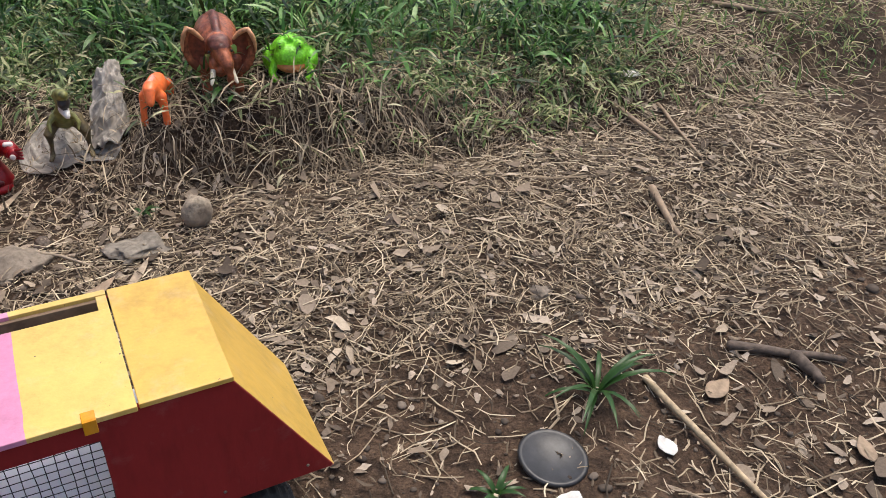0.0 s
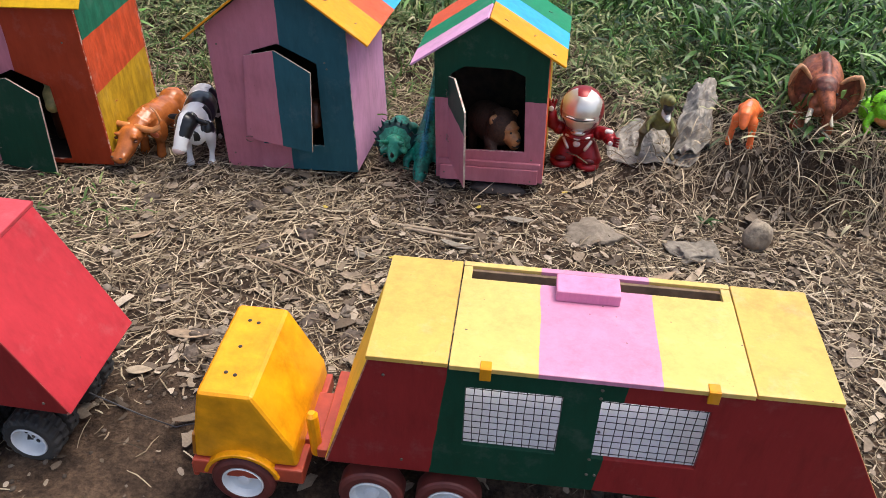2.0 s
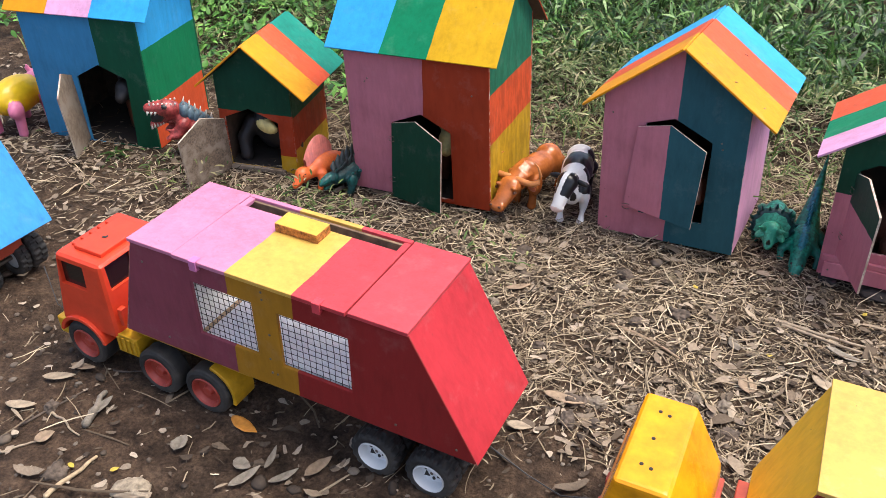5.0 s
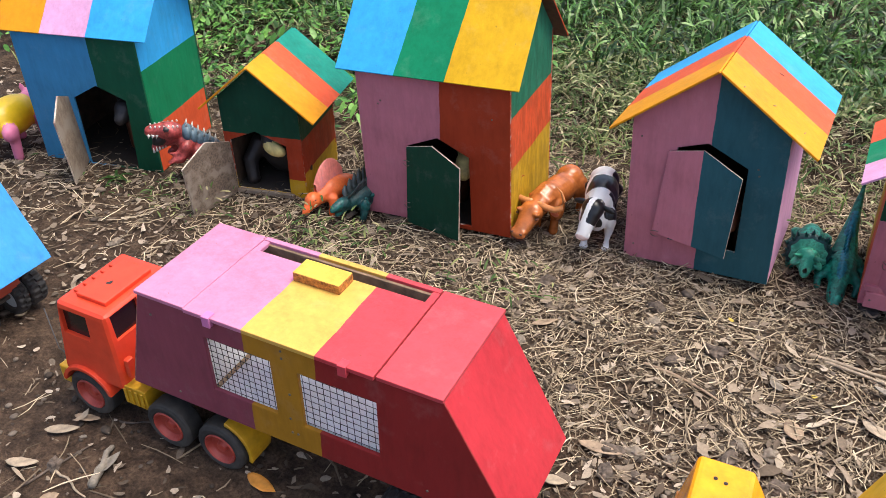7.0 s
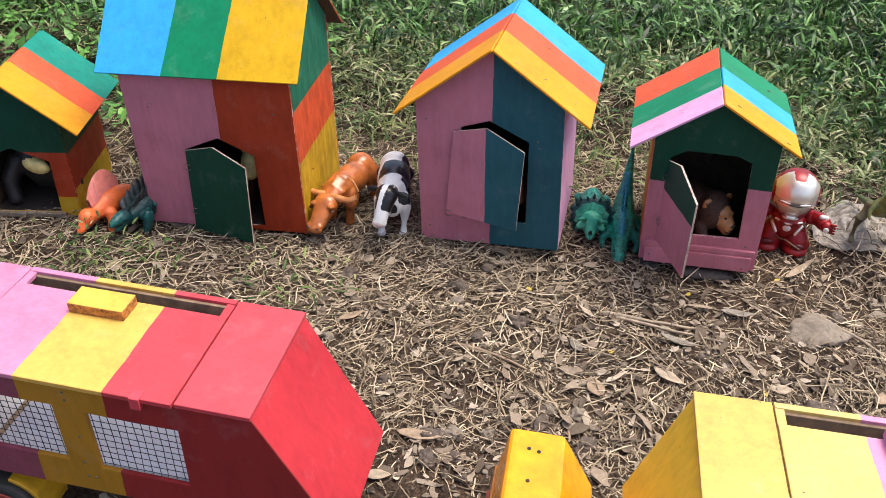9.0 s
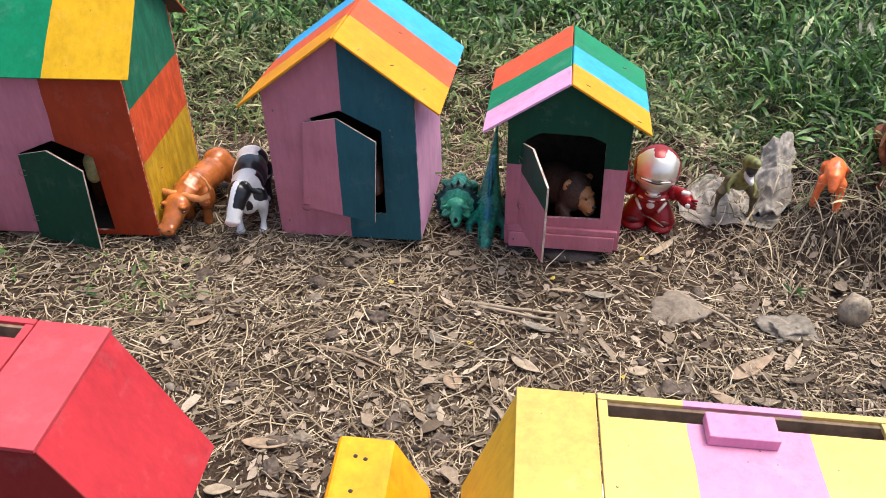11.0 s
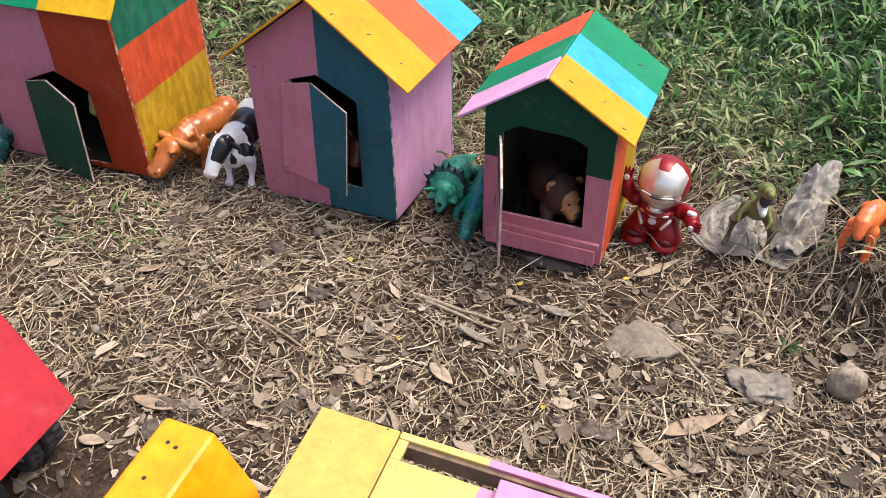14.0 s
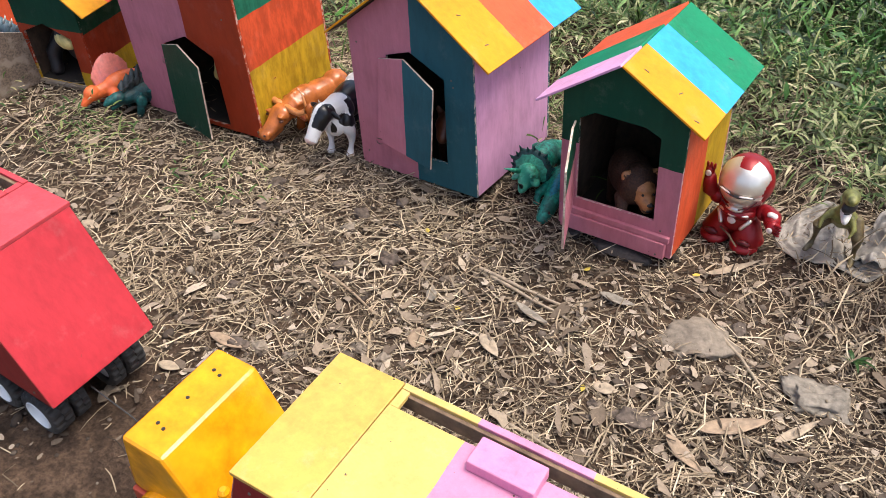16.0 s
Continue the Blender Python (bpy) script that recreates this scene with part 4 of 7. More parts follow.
# ---- vehicles ----
def wheel(parent, x, y, r, wd, rim_mat, side, lugs=True, holes=True, rubber=None):
    """A tyre with its rim, the rim's open face towards side (-1: near, 1: far)."""
    h = wd / 2
    bm = revolve([(r * 0.70, -h), (r * 0.86, -h), (r * 0.96, -h * 0.86), (r, -h * 0.7), (r, -h * 0.04), (r, h * 0.04), (r, h * 0.7), (r * 0.96, h * 0.86), (r * 0.86, h), (r * 0.66, h * 0.9), (r * 0.64, 0), (r * 0.66, -h * 0.9)], 72, ring=True)
    if lugs:
        for v in bm.verts:
            rr = math.hypot(v.co.x, v.co.z)
            if rr > r * 0.93:
                k = round(math.atan2(v.co.z, v.co.x) / (2 * math.pi) * 72) + (2 if v.co.y > 0 else 0)
                q = 1.05 if k % 4 in (0, 1) else 0.985
                v.co.x, v.co.z = v.co.x * q, v.co.z * q
    w = part("wheel", bm, rubber or M_RUBBER, parent, "" if rubber else "black tyre", bevel=0.0)
    w.matrix_local = pose(x, y, r * 1.03)
    s = side * h
    if not holes:
        rim = revolve([(0.001, -s * 0.5), (r * 0.63, -s * 0.5), (r * 0.655, s * 0.98), (r * 0.63, s * 1.05), (r * 0.58, s * 0.95), (r * 0.50, s * 0.5), (r * 0.24, s * 0.46), (r * 0.18, s * 0.8), (0.001, s * 0.85)], 28)
        part("rim", rim, rim_mat, w, "moulded plastic rim", smooth=False)
        return w
    # a deep cup of a rim with a disc at its bottom
    deep = s * 0.12
    rim = revolve([(0.001, -s * 0.9), (r * 0.60, -s * 0.9), (r * 0.655, s * 0.98), (r * 0.635, s * 1.06), (r * 0.59, s * 1.0), (r * 0.50, deep), (r * 0.15, deep), (r * 0.12, deep + s * 0.2), (0.001, deep + s * 0.2)], 32)
    part("rim", rim, rim_mat, w, "deep white plastic rim", smooth=False)
    # near-black plates on the disc stand in for the holes' shade
    for k in range(6):
        a = math.radians(40 + 60 * k)
        size = 0.15 if k % 2 else 0.07
        b2 = bmesh.new()
        n = 3 if k % 2 else 10
        top, low = [], []
        for q in range(n):
            g = a + 2 * math.pi * q / n
            px, pz = r * (0.31 * math.cos(a) + size * math.cos(g)), r * (0.31 * math.sin(a) + size * 1.25 * math.sin(g))
            top.append(b2.verts.new((px, deep + s * 0.05, pz)))
            low.append(b2.verts.new((px, deep - s * 0.1, pz)))
        b2.faces.new(top)
        b2.faces.new(low[::-1])
        for q in range(n):
            b2.faces.new((top[q], low[q], low[(q + 1) % n], top[(q + 1) % n]))
        bmesh.ops.recalc_face_normals(b2, faces=b2.faces)
        part("lug_hole_plate", b2, M_INNER_SHADE, w)
    return w


def mesh_window(parent, x0, x1, z0, z1, y, n, k):
    bm = bmesh.new()
    t = 0.00035
    for i in range(n + 1):
        x = x0 + (x1 - x0) * i / n
        dx = 0.0006 * math.sin(i * 2.1)
        tube(bm, [(x + dx, y, z0 - 0.002), (x - dx, y + 0.0004, (z0 + z1) / 2), (x + dx, y, z1 + 0.002)], [t, t, t], 4)
    for i in range(k + 1):
        z = z0 + (z1 - z0) * i / k
        dz = 0.0005 * math.sin(i * 1.7)
        tube(bm, [(x0 - 0.002, y + t, z + dz), ((x0 + x1) / 2, y + t, z - dz), (x1 + 0.002, y + t, z + dz)], [t, t, t], 4)
    part("wire_mesh", bm, M_WIRE, parent, "square black wire mesh", smooth=True)


def trailer(label, m, L, a, b, w, zb, zt, seam0, seam1, side_m, front_m, rear_m, top_f, lid_m, top_r, handle_m, latch_cols, windows, wheels, handle_y, screws=True):
    """A box trailer with sloping ends, a hinged lid with a hand slot, meshed windows and twin axles."""
    e = thing("toy_trailer", label, "toy trailer", m, "toy trailers")
    # white inner faces are added reflectors that brighten the inside
    side_m, front_m, rear_m = [[q, w_edge, M_WHITE] for q, w_edge in ((side_m, side_m), (front_m, M_WORN), (rear_m, M_WORN))]
    side = [(0.001, zb), (L - 0.003, zb), (L - 0.001, zb + 0.002), (L - b, zt - T), (a, zt - T)]
    holes = [[(x0, z0), (x1, z0), (x1, z1), (x0, z1)] for x0, x1, z0, z1 in windows]
    z0, z1 = zb + 0.012, zt - 0.014
    part("side_panel", slab(side, holes, (0, 0, 0), (1, 0, 0), (0, 0, 1), T), side_m, e, bevel=0.0006)
    # unseen far side: one long opening, widened to let light onto the platform
    part("side_panel", slab([(L - x, z) for x, z in side], [[(L - 0.318, z0), (L - 0.075, z0), (L - 0.075, z1), (L - 0.318, z1)]], (L, w, 0), (-1, 0, 0), (0, 0, 1), T), [side_m[0], side_m[0], M_RAW_SHADED], e, bevel=0.0006)
    part("liner", box(a + 0.066, T + 0.004, zb + T + 0.001, L - b - 0.016, w - T - 0.004, zb + 0.028), M_WHITE, e, "white inner platform")
    part("floor_board", box(0.002, T, zb + 0.0005, L - 0.004, w - T, zb + T), M_WHITE, e, "white inner floor")
    for x, top in ((a + 0.062, zb + 0.030), (L - b - 0.012, zt - 0.035)):
        part("divider", box(x, T + 0.004, zb + T, x + 0.003, w - T - 0.004, top), M_PLY, e, "raw plywood divider")
    u = Vector((a, 0, zt - T - zb))
    part("front_panel", slab([(0, 0), (w - 0.001, 0), (w - 0.001, u.length), (0, u.length)], [], (-0.001, w - 0.0005, zb), (0, -1, 0), u, T), front_m, e, bevel=0.0006)
    u = Vector((-b, 0, zt - T - zb))
    part("rear_panel", slab([(0, 0), (w - 0.001, 0), (w - 0.001, u.length), (0, u.length)], [], (L + 0.0005, 0.0005, zb), (0, 1, 0), u, T), rear_m, e, bevel=0.0006)
    part("top_panel", box(a - 0.002, -0.002, zt - T, seam0 - 0.0006, w + 0.001, zt), top_f, e, bevel=0.0006)
    part("top_panel", box(seam1 + 0.0006, -0.002, zt - T, L - b + 0.001, w + 0.001, zt), top_r, e, bevel=0.0006)
    part("lid", box(seam0 + 0.0006, -0.004, zt - T + 0.0005, seam1 - 0.0006, w - 0.021, zt + 0.0008), lid_m, e, "striped lid", bevel=0.0006)
    part("slot_ledge", box(seam0 + 0.002, w - 0.0078, zt - 0.016, seam1 - 0.002, w - 0.0046, zt - 0.0022), M_RAW_L, e, "raw brown batten under the lid's edge", bevel=0.0004)
    bm = box(seam0 + 0.0006, w - 0.0045, zt - T, seam1 - 0.0006, w + 0.001, zt + 0.0006)
    box(seam0 + 0.0006, w - 0.0205, zt - T, seam0 + 0.0075, w - 0.0046, zt, bm)
    box(seam1 - 0.0075, w - 0.0205, zt - T, seam1 - 0.0006, w - 0.0046, zt, bm)
    part("slot_rim", bm, lid_m, e, bevel=0.0004)
    hx = (seam0 + seam1) / 2 - 0.007
    bm = box(hx - 0.024, handle_y, zt + 0.0008, hx + 0.024, handle_y + 0.0225, zt + 0.0105)
    bm.normal_update()
    for f in bm.faces:
        f.material_index = 0 if f.normal.z > 0.5 else 1
    part("handle_block", bm, handle_m if isinstance(handle_m, list) else [handle_m, handle_m], e, "painted wooden lid handle", bevel=0.001)
    for x, c in zip((seam0 + 0.022, seam1 - 0.032), latch_cols):
        bm = box(x, -0.0055, zt + 0.0009, x + 0.008, 0.003, zt + 0.0018)
        box(x, -0.0060, zt - 0.009, x + 0.008, -0.0042, zt + 0.0018, bm)
        box(x + 0.001, -0.003, zt - 0.010, x + 0.007, 0.0, zt - 0.006, bm)
        part("hinge_strap", bm, c, e, bevel=0.0005)
    for x0, x1, z0, z1 in windows:
        mesh_window(e, x0, x1, z0, z1, T + 0.0015, 11, 9)
    if screws:
        mid = (seam0 + seam1) / 2 + 0.003
        for x, z in ((mid, zt - 0.012), (mid, zt - 0.02), (mid + 0.003, zb + 0.065), (mid, zb + 0.035), (mid + 0.006, zb + 0.018), (mid, zb + 0.018), (a + 0.01, zb + 0.1), (0.06, zb + 0.012), (L - 0.08, zb + 0.012), (L - 0.02, zb + 0.01)):
            b2 = bmesh.new()
            ball(b2, (x, -0.0003, z), (0.0013, 0.0009, 0.0013), u=8, v=5)
            part("screw", b2, M_STEEL, e)
    part("axle_beam", box(L - 0.135, 0.03, 0.04, L - 0.03, w - 0.03, zb), M_RED_P, e)
    for x in wheels[0]:
        bm = bmesh.new()
        tube(bm, [(x, 0.012, 0.0252), (x, w - 0.012, 0.0252)], [0.003, 0.003], 8)
        part("axle", bm, M_STEEL, e)
        for yy, s in ((0.014, -1), (w - 0.014, 1)):
            wheel(e, x, yy, 0.0245, 0.022, wheels[1], s)
        for yy in (0.036, w - 0.036):
            wheel(e, x, yy, 0.0238, 0.016, wheels[1], 1, holes=False)
    return e


M_WORN = plain("worn_painted_edge", (0.46, 0.21, 0.15), 0.75, var=0.5, scale=160, bump_s=0.4, dark=(0.30, 0.06, 0.05))
# lid's pink, yellow and red again, darkened: shade put into the side's colour
M_A_SIDE_SHADED = paint("a_side_shaded", [(0.25, 0.06, 0.088), (0.42, 0.20, 0.018), (0.27, 0.022, 0.022)], "X", [0.1415, 0.213], slant=-0.04)
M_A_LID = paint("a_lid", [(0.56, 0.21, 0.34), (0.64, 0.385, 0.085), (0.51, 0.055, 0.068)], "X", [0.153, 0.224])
M_A_PINK = paint("a_pink", [(0.56, 0.21, 0.34)])
M_A_RED = paint("a_red", [(0.47, 0.033, 0.045)])
M_A_REDT = paint("a_red_top", [(0.54, 0.065, 0.08)])
M_HANDLE_Y = [paint("handle_yellow", [(0.70, 0.42, 0.07)], wear=1.0), M_OSB]
A_POSE = pose(-0.328, -0.5233, 0, 0.4, 0.6, 1.73)
WHEELS_A = ((0.2912, 0.3500), M_RIM_W)
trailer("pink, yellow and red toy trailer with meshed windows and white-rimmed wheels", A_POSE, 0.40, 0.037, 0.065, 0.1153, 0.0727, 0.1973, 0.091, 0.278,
        M_A_SIDE_SHADED, paint("a_front", [(0.55, 0.18, 0.38)]), M_A_RED, M_A_PINK, M_A_LID, M_A_REDT, M_HANDLE_Y, (paint("latch_pink", [(0.6, 0.2, 0.42)]), paint("latch_red", [(0.6, 0.06, 0.08)])),
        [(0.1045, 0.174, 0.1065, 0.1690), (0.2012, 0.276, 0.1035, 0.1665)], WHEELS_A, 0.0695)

# red here repeats the darkened side red, its shade in the colour
M_B_SIDE = paint("b_side", [(0.27, 0.022, 0.022), DEEP_GREEN, (0.27, 0.022, 0.022)], "X", [0.075, 0.20], slant=-0.1)
M_B_YEL = paint("b_yellow", [(0.61, 0.39, 0.08)], wear=0.8, rough=0.36, spec=0.5)
M_B_LID = paint("b_lid", [(0.65, 0.45, 0.125), (0.58, 0.23, 0.37), (0.65, 0.45, 0.12)], "X", [0.155, 0.239], wear=0.8, rough=0.36, spec=0.5)
trailer("yellow-topped toy trailer with pink middle stripe and red side", pose(0.2868, -0.5142, 0, 0, 0, 3.0), 0.423, 0.037, 0.065, 0.1164, 0.064, 0.1824, 0.093, 0.301,
        M_B_SIDE, paint("b_front", [(0.80, 0.52, 0.04)]), M_B_YEL, M_B_YEL, M_B_LID, M_B_YEL, paint("handle_pink", [(0.66, 0.25, 0.42)], wear=0.8), (paint("latch_y", [YELLOW]), paint("latch_y2", [YELLOW])),
        [(0.1055, 0.1745, 0.10, 0.16), (0.2012, 0.276, 0.10, 0.16)], ((0.31, 0.369), M_RIM_W), 0.0765)

M_C_BLUE = paint("c_blue", [(0.05, 0.30, 0.74)])
C_POSE = pose(-0.97, -0.535, 0, 0, 0, 0.8)
trailer("bright blue toy trailer ahead of the red truck", C_POSE, 0.40, 0.037, 0.065, 0.1153, 0.0727, 0.1973, 0.091, 0.278,
        M_C_BLUE, M_C_BLUE, M_C_BLUE, M_C_BLUE, M_C_BLUE, M_C_BLUE, M_C_BLUE, (M_C_BLUE, M_C_BLUE),
        [(0.1055, 0.1745, 0.107, 0.1708), (0.2012, 0.276, 0.104, 0.1683)], ((0.2957, 0.3541), M_RIM_W), 0.0695)


def fender(bm, x, y0, y1, r0, r1, zc, a0=15, a1=165, n=12):
    """An arched strip over a wheel."""
    rows = []
    for k in range(n + 1):
        a = radians(a0 + (a1 - a0) * k / n)
        c, s = math.cos(a), math.sin(a)
        rows.append([bm.verts.new((x + rr * c, yy, zc + rr * s)) for rr, yy in ((r0, y0), (r1, y0), (r1, y1), (r0, y1))])
    for q0, q1 in zip(rows, rows[1:]):
        for i in range(4):
            bm.faces.new((q0[i], q0[(i + 1) % 4], q1[(i + 1) % 4], q1[i]))
    bm.faces.new(rows[0])
    bm.faces.new(rows[-1][::-1])
    bmesh.ops.recalc_face_normals(bm, faces=bm.faces)
    return bm


def shaped_box(xf0, xb0, xf1, xb1, y0, y1, inset, z0, z1, bevel, seg=3):
    """A cab: bottom from xf0 to xb0, roof from xf1 to xb1, sides drawn in by inset at the top."""
    bm = bmesh.new()
    lo = [bm.verts.new(p) for p in ((xf0, y0, z0), (xb0, y0, z0), (xb0, y1, z0), (xf0, y1, z0))]
    hi = [bm.verts.new(p) for p in ((xf1, y0 + inset, z1), (xb1, y0 + inset, z1), (xb1, y1 - inset, z1), (xf1, y1 - inset, z1))]
    bm.faces.new(lo[::-1])
    bm.faces.new(hi)
    for i in range(4):
        bm.faces.new((lo[i], lo[(i + 1) % 4], hi[(i + 1) % 4], hi[i]))
    bmesh.ops.recalc_face_normals(bm, faces=bm.faces)
    bmesh.ops.bevel(bm, geom=list(bm.edges), offset=bevel, segments=seg, profile=0.6, affect="EDGES", clamp_overlap=True)
    return bm


# red cab pulling the pink trailer
ta = thing("toy_truck", "orange-red plastic toy truck cab on yellow chassis with red-rimmed tyres", "toy truck", A_POSE, "toy trucks")
cab = part("cab", shaped_box(-0.099, -0.016, -0.086, -0.022, -0.002, 0.097, 0.004, 0.05, 0.141, 0.007), M_CAB_R, ta, "orange-red cab")
cut = bmesh.new()
for y0, y1 in ((0.012, 0.044), (0.056, 0.088)):
    box(-0.12, y0, 0.102, -0.075, y1, 0.132, cut)
    box(-0.03, y0 - 0.003, 0.108, 0.01, y1, 0.137, cut)
for y0, y1 in ((-0.02, 0.014), (0.086, 0.13)):
    box(-0.083, y0, 0.103, -0.047, y1, 0.133, cut)
carve(cab, cut)
part("cab_inside", shaped_box(-0.0945, -0.0195, -0.0835, -0.0255, 0.0025, 0.0925, 0.004, 0.056, 0.137, 0.002), M_GLASS_D, ta, "dark cab windows")
bm = box(-0.070, 0.016, 0.1405, -0.032, 0.078, 0.1455)
for k in range(5):
    box(-0.078, 0.020 + k * 0.0115, 0.1405, -0.0695, 0.0255 + k * 0.0115, 0.1440, bm)
part("roof_hatch", bm, M_CAB_R, cab, bevel=0.001)
# near-black spot on the hatch, a hole's shade given as colour
bm = bmesh.new()
ball(bm, (-0.052, 0.042, 0.1457), (0.0035, 0.0018, 0.0006), (0, 0, 40), u=8, v=5)
ball(bm, (-0.051, 0.043, 0.1457), (0.0016, 0.0034, 0.0006), (0, 0, 10), u=8, v=5)
part("roof_hole_dot", bm, M_INNER_SHADE, cab)
for y0, y1 in ((-0.006, 0.02), (0.084, 0.110)):
    part("fender", fender(bmesh.new(), -0.068, y0, y1, 0.030, 0.0345, 0.030), M_CAB_R, cab, bevel=0.0008)
part("bumper", box(-0.112, 0.0, 0.026, -0.098, 0.106, 0.048), M_YEL_P, ta, "yellow bumper", bevel=0.002)
bm = box(-0.088, 0.03, 0.034, 0.155, 0.082, 0.052)
part("chassis", bm, M_YEL_P, ta, "yellow moulded chassis", bevel=0.0015)
for y0, y1, yr in ((0.0, 0.028, -0.0015), (0.084, 0.112, 0.112)):
    bm = box(-0.022, y0, 0.034, 0.008, y1, 0.058)
    for k in range(4):
        box(-0.02 + k * 0.007, yr, 0.036, -0.016 + k * 0.007, yr + 0.0015, 0.055, bm)
    part("side_tank", bm, M_YEL_P, ta, "ribbed yellow side tank", bevel=0.0012)
for y0, y1 in ((0.0, 0.03), (0.082, 0.112)):
    bm = fender(bmesh.new(), 0.0985, y0, y1, 0.0305, 0.0345, 0.0285, -14, 78)
    part("mudguard", bm, M_YEL_P, ta, "yellow rear mudguard", bevel=0.0006)
part("deck", box(-0.006, 0.01, 0.0585, 0.15, 0.104, 0.066), M_YEL_P, ta, bevel=0.001)
bm = box(-0.0145, 0.004, 0.068, -0.0085, 0.012, 0.09)
part("mirror", bm, M_CAB_R, cab, bevel=0.001)
for x in (-0.068, 0.0346, 0.0985):
    for y, s in ((0.006, -1), (0.103, 1)):
        wheel(ta, x, y, 0.0275, 0.022, M_RIM_R, s, lugs=False, holes=False)

# yellow cab pulling the second trailer
B_POSE = pose(0.2868, -0.5142, 0, 0, 0, 3.0)
tb = thing("toy_truck", "glossy yellow toy truck cab with brown lower front and red base", "toy truck", B_POSE, "toy trucks")
prof = [(-0.110, 0.046), (-0.107, 0.074), (-0.098, 0.121), (-0.055, 0.121), (-0.026, 0.066), (-0.024, 0.046)]
bm = bmesh.new()
slab(prof, [], (0, 0.004, 0), (1, 0, 0), (0, 0, 1), 0.107, bm)
bmesh.ops.dissolve_limit(bm, angle_limit=0.02, verts=bm.verts, edges=bm.edges)
bmesh.ops.bevel(bm, geom=list(bm.edges), offset=0.005, segments=3, profile=0.6, affect="EDGES", clamp_overlap=True)
cabb = part("cab", bm, M_CAB_Y, tb, "glossy yellow cab")
part("front_band", slab([(0, 0), (0.105, 0), (0.105, 0.024), (0, 0.024)], [], (-0.1112, 0.110, 0.048), (0, -1, 0), (0.105, 0, 1), 0.003), M_AMBER, cabb, "amber-brown lower front", bevel=0.0008)
# dark dots on the uncut roof imitate shaded holes
for x, y in ((-0.082, 0.090), (-0.074, 0.088), (-0.082, 0.028), (-0.074, 0.026), (-0.080, 0.058)):
    bm = bmesh.new()
    ball(bm, (x, y, 0.1211), (0.0018, 0.0018, 0.0010), u=10, v=5)
    part("roof_hole_dot", bm, M_INNER_SHADE, cabb)
bm = box(-0.111, 0.001, 0.030, -0.02, 0.113, 0.046)
box(-0.114, 0.004, 0.022, -0.109, 0.110, 0.038, bm)
for y in (0.02, 0.05, 0.08):
    box(-0.117, y, 0.020, -0.112, y + 0.012, 0.030, bm)
part("base", bm, M_RED_P, tb, "brick-red bumper and base", bevel=0.0015)
bm = box(-0.03, 0.03, 0.034, 0.155, 0.084, 0.052)
part("chassis", bm, M_RED_P, tb, bevel=0.0015)
part("deck", box(-0.01, 0.012, 0.0525, 0.15, 0.102, 0.062), M_RED_P, tb, bevel=0.001)
for y0, y1 in ((-0.002, 0.02), (0.094, 0.116)):
    part("fender", fender(bmesh.new(), -0.070, y0, y1, 0.029, 0.0325, 0.028), M_CAB_Y, cabb, bevel=0.0008)
bm = bmesh.new()
tube(bm, [(-0.012, 0.02, 0.05), (-0.014, 0.02, 0.092)], [0.005, 0.005], 12)
part("exhaust", bm, M_CAB_Y, tb, "yellow exhaust stub", smooth=False)
for x in (-0.070, 0.035, 0.097):
    for y, s in ((0.008, -1), (0.106, 1)):
        wheel(tb, x, y, 0.0265, 0.020, M_RIM_W, s, lugs=False, holes=False, rubber=M_RUBBER_R)


def cord(label, pts, r=0.0007):
    bm = bmesh.new()
    tube(bm, pts, [r] * len(pts), 6)
    return tagged(finish("tow_cord", bm, M_WIRE, None, smooth=True), label, "cord")


cord("thin dark tow cord between red trailer and yellow truck", [(0.062, -0.47, 0.05), (0.10, -0.462, 0.022), (0.135, -0.468, 0.02), (0.166, -0.47, 0.036)])
cord("thin dark tow cord between blue trailer and red truck", [(-0.528, -0.47, 0.05), (-0.50, -0.485, 0.014), (-0.46, -0.49, 0.012), (-0.425, -0.485, 0.036)])


# ---- toy animals ----
M_COWW = plain("glossy_white", (0.78, 0.78, 0.77), 0.3, var=0.03, scale=9, bump_s=0)
M_BLK = plain("glossy_black", (0.010, 0.010, 0.011), 0.28, scale=9, bump_s=0)
M_BROWN = plain("glossy_brown", (0.42, 0.125, 0.03), 0.24, var=0.25, scale=5, bump_s=0)
M_DKBR = plain("dark_brown", (0.10, 0.03, 0.012), 0.4, var=0.2, scale=9)
M_HORN = plain("horn", (0.56, 0.22, 0.07), 0.35, var=0.2, scale=8)
M_EARIN = plain("ear_inside", (0.50, 0.12, 0.05), 0.4, var=0.1, scale=9)
M_ELE = plain("elephant_brown", (0.37, 0.108, 0.044), 0.4, var=0.45, scale=16, bump_s=0.6, dark=(0.15, 0.036, 0.016))
M_ELED = plain("dark_elephant_brown", (0.15, 0.045, 0.028), 0.45, var=0.4, scale=18, bump_s=0.6)
M_ELEE = plain("red_brown_ear", (0.20, 0.042, 0.018), 0.45, var=0.4, scale=14, bump_s=0.5)
M_RIM = plain("tan_ear_rim", (0.55, 0.27, 0.13), 0.45, var=0.25, scale=14)
M_NOSE = plain("pale_pink_nose", (0.76, 0.58, 0.53), 0.35, var=0.06, scale=9, bump_s=0)
M_TUSK = plain("tusk", (0.75, 0.68, 0.52), 0.4, scale=9)
M_ORG = plain("orange_rubber", (0.93, 0.19, 0.05), 0.38, var=0.12, scale=12, dark=(0.85, 0.14, 0.03))
M_SAIL = plain("pink_orange_sail", (0.90, 0.27, 0.22), 0.4, var=0.12, scale=8, dark=(0.72, 0.28, 0.36))
M_PALE = plain("pale_pink_orange", (0.85, 0.32, 0.24), 0.4, var=0.15, scale=8)
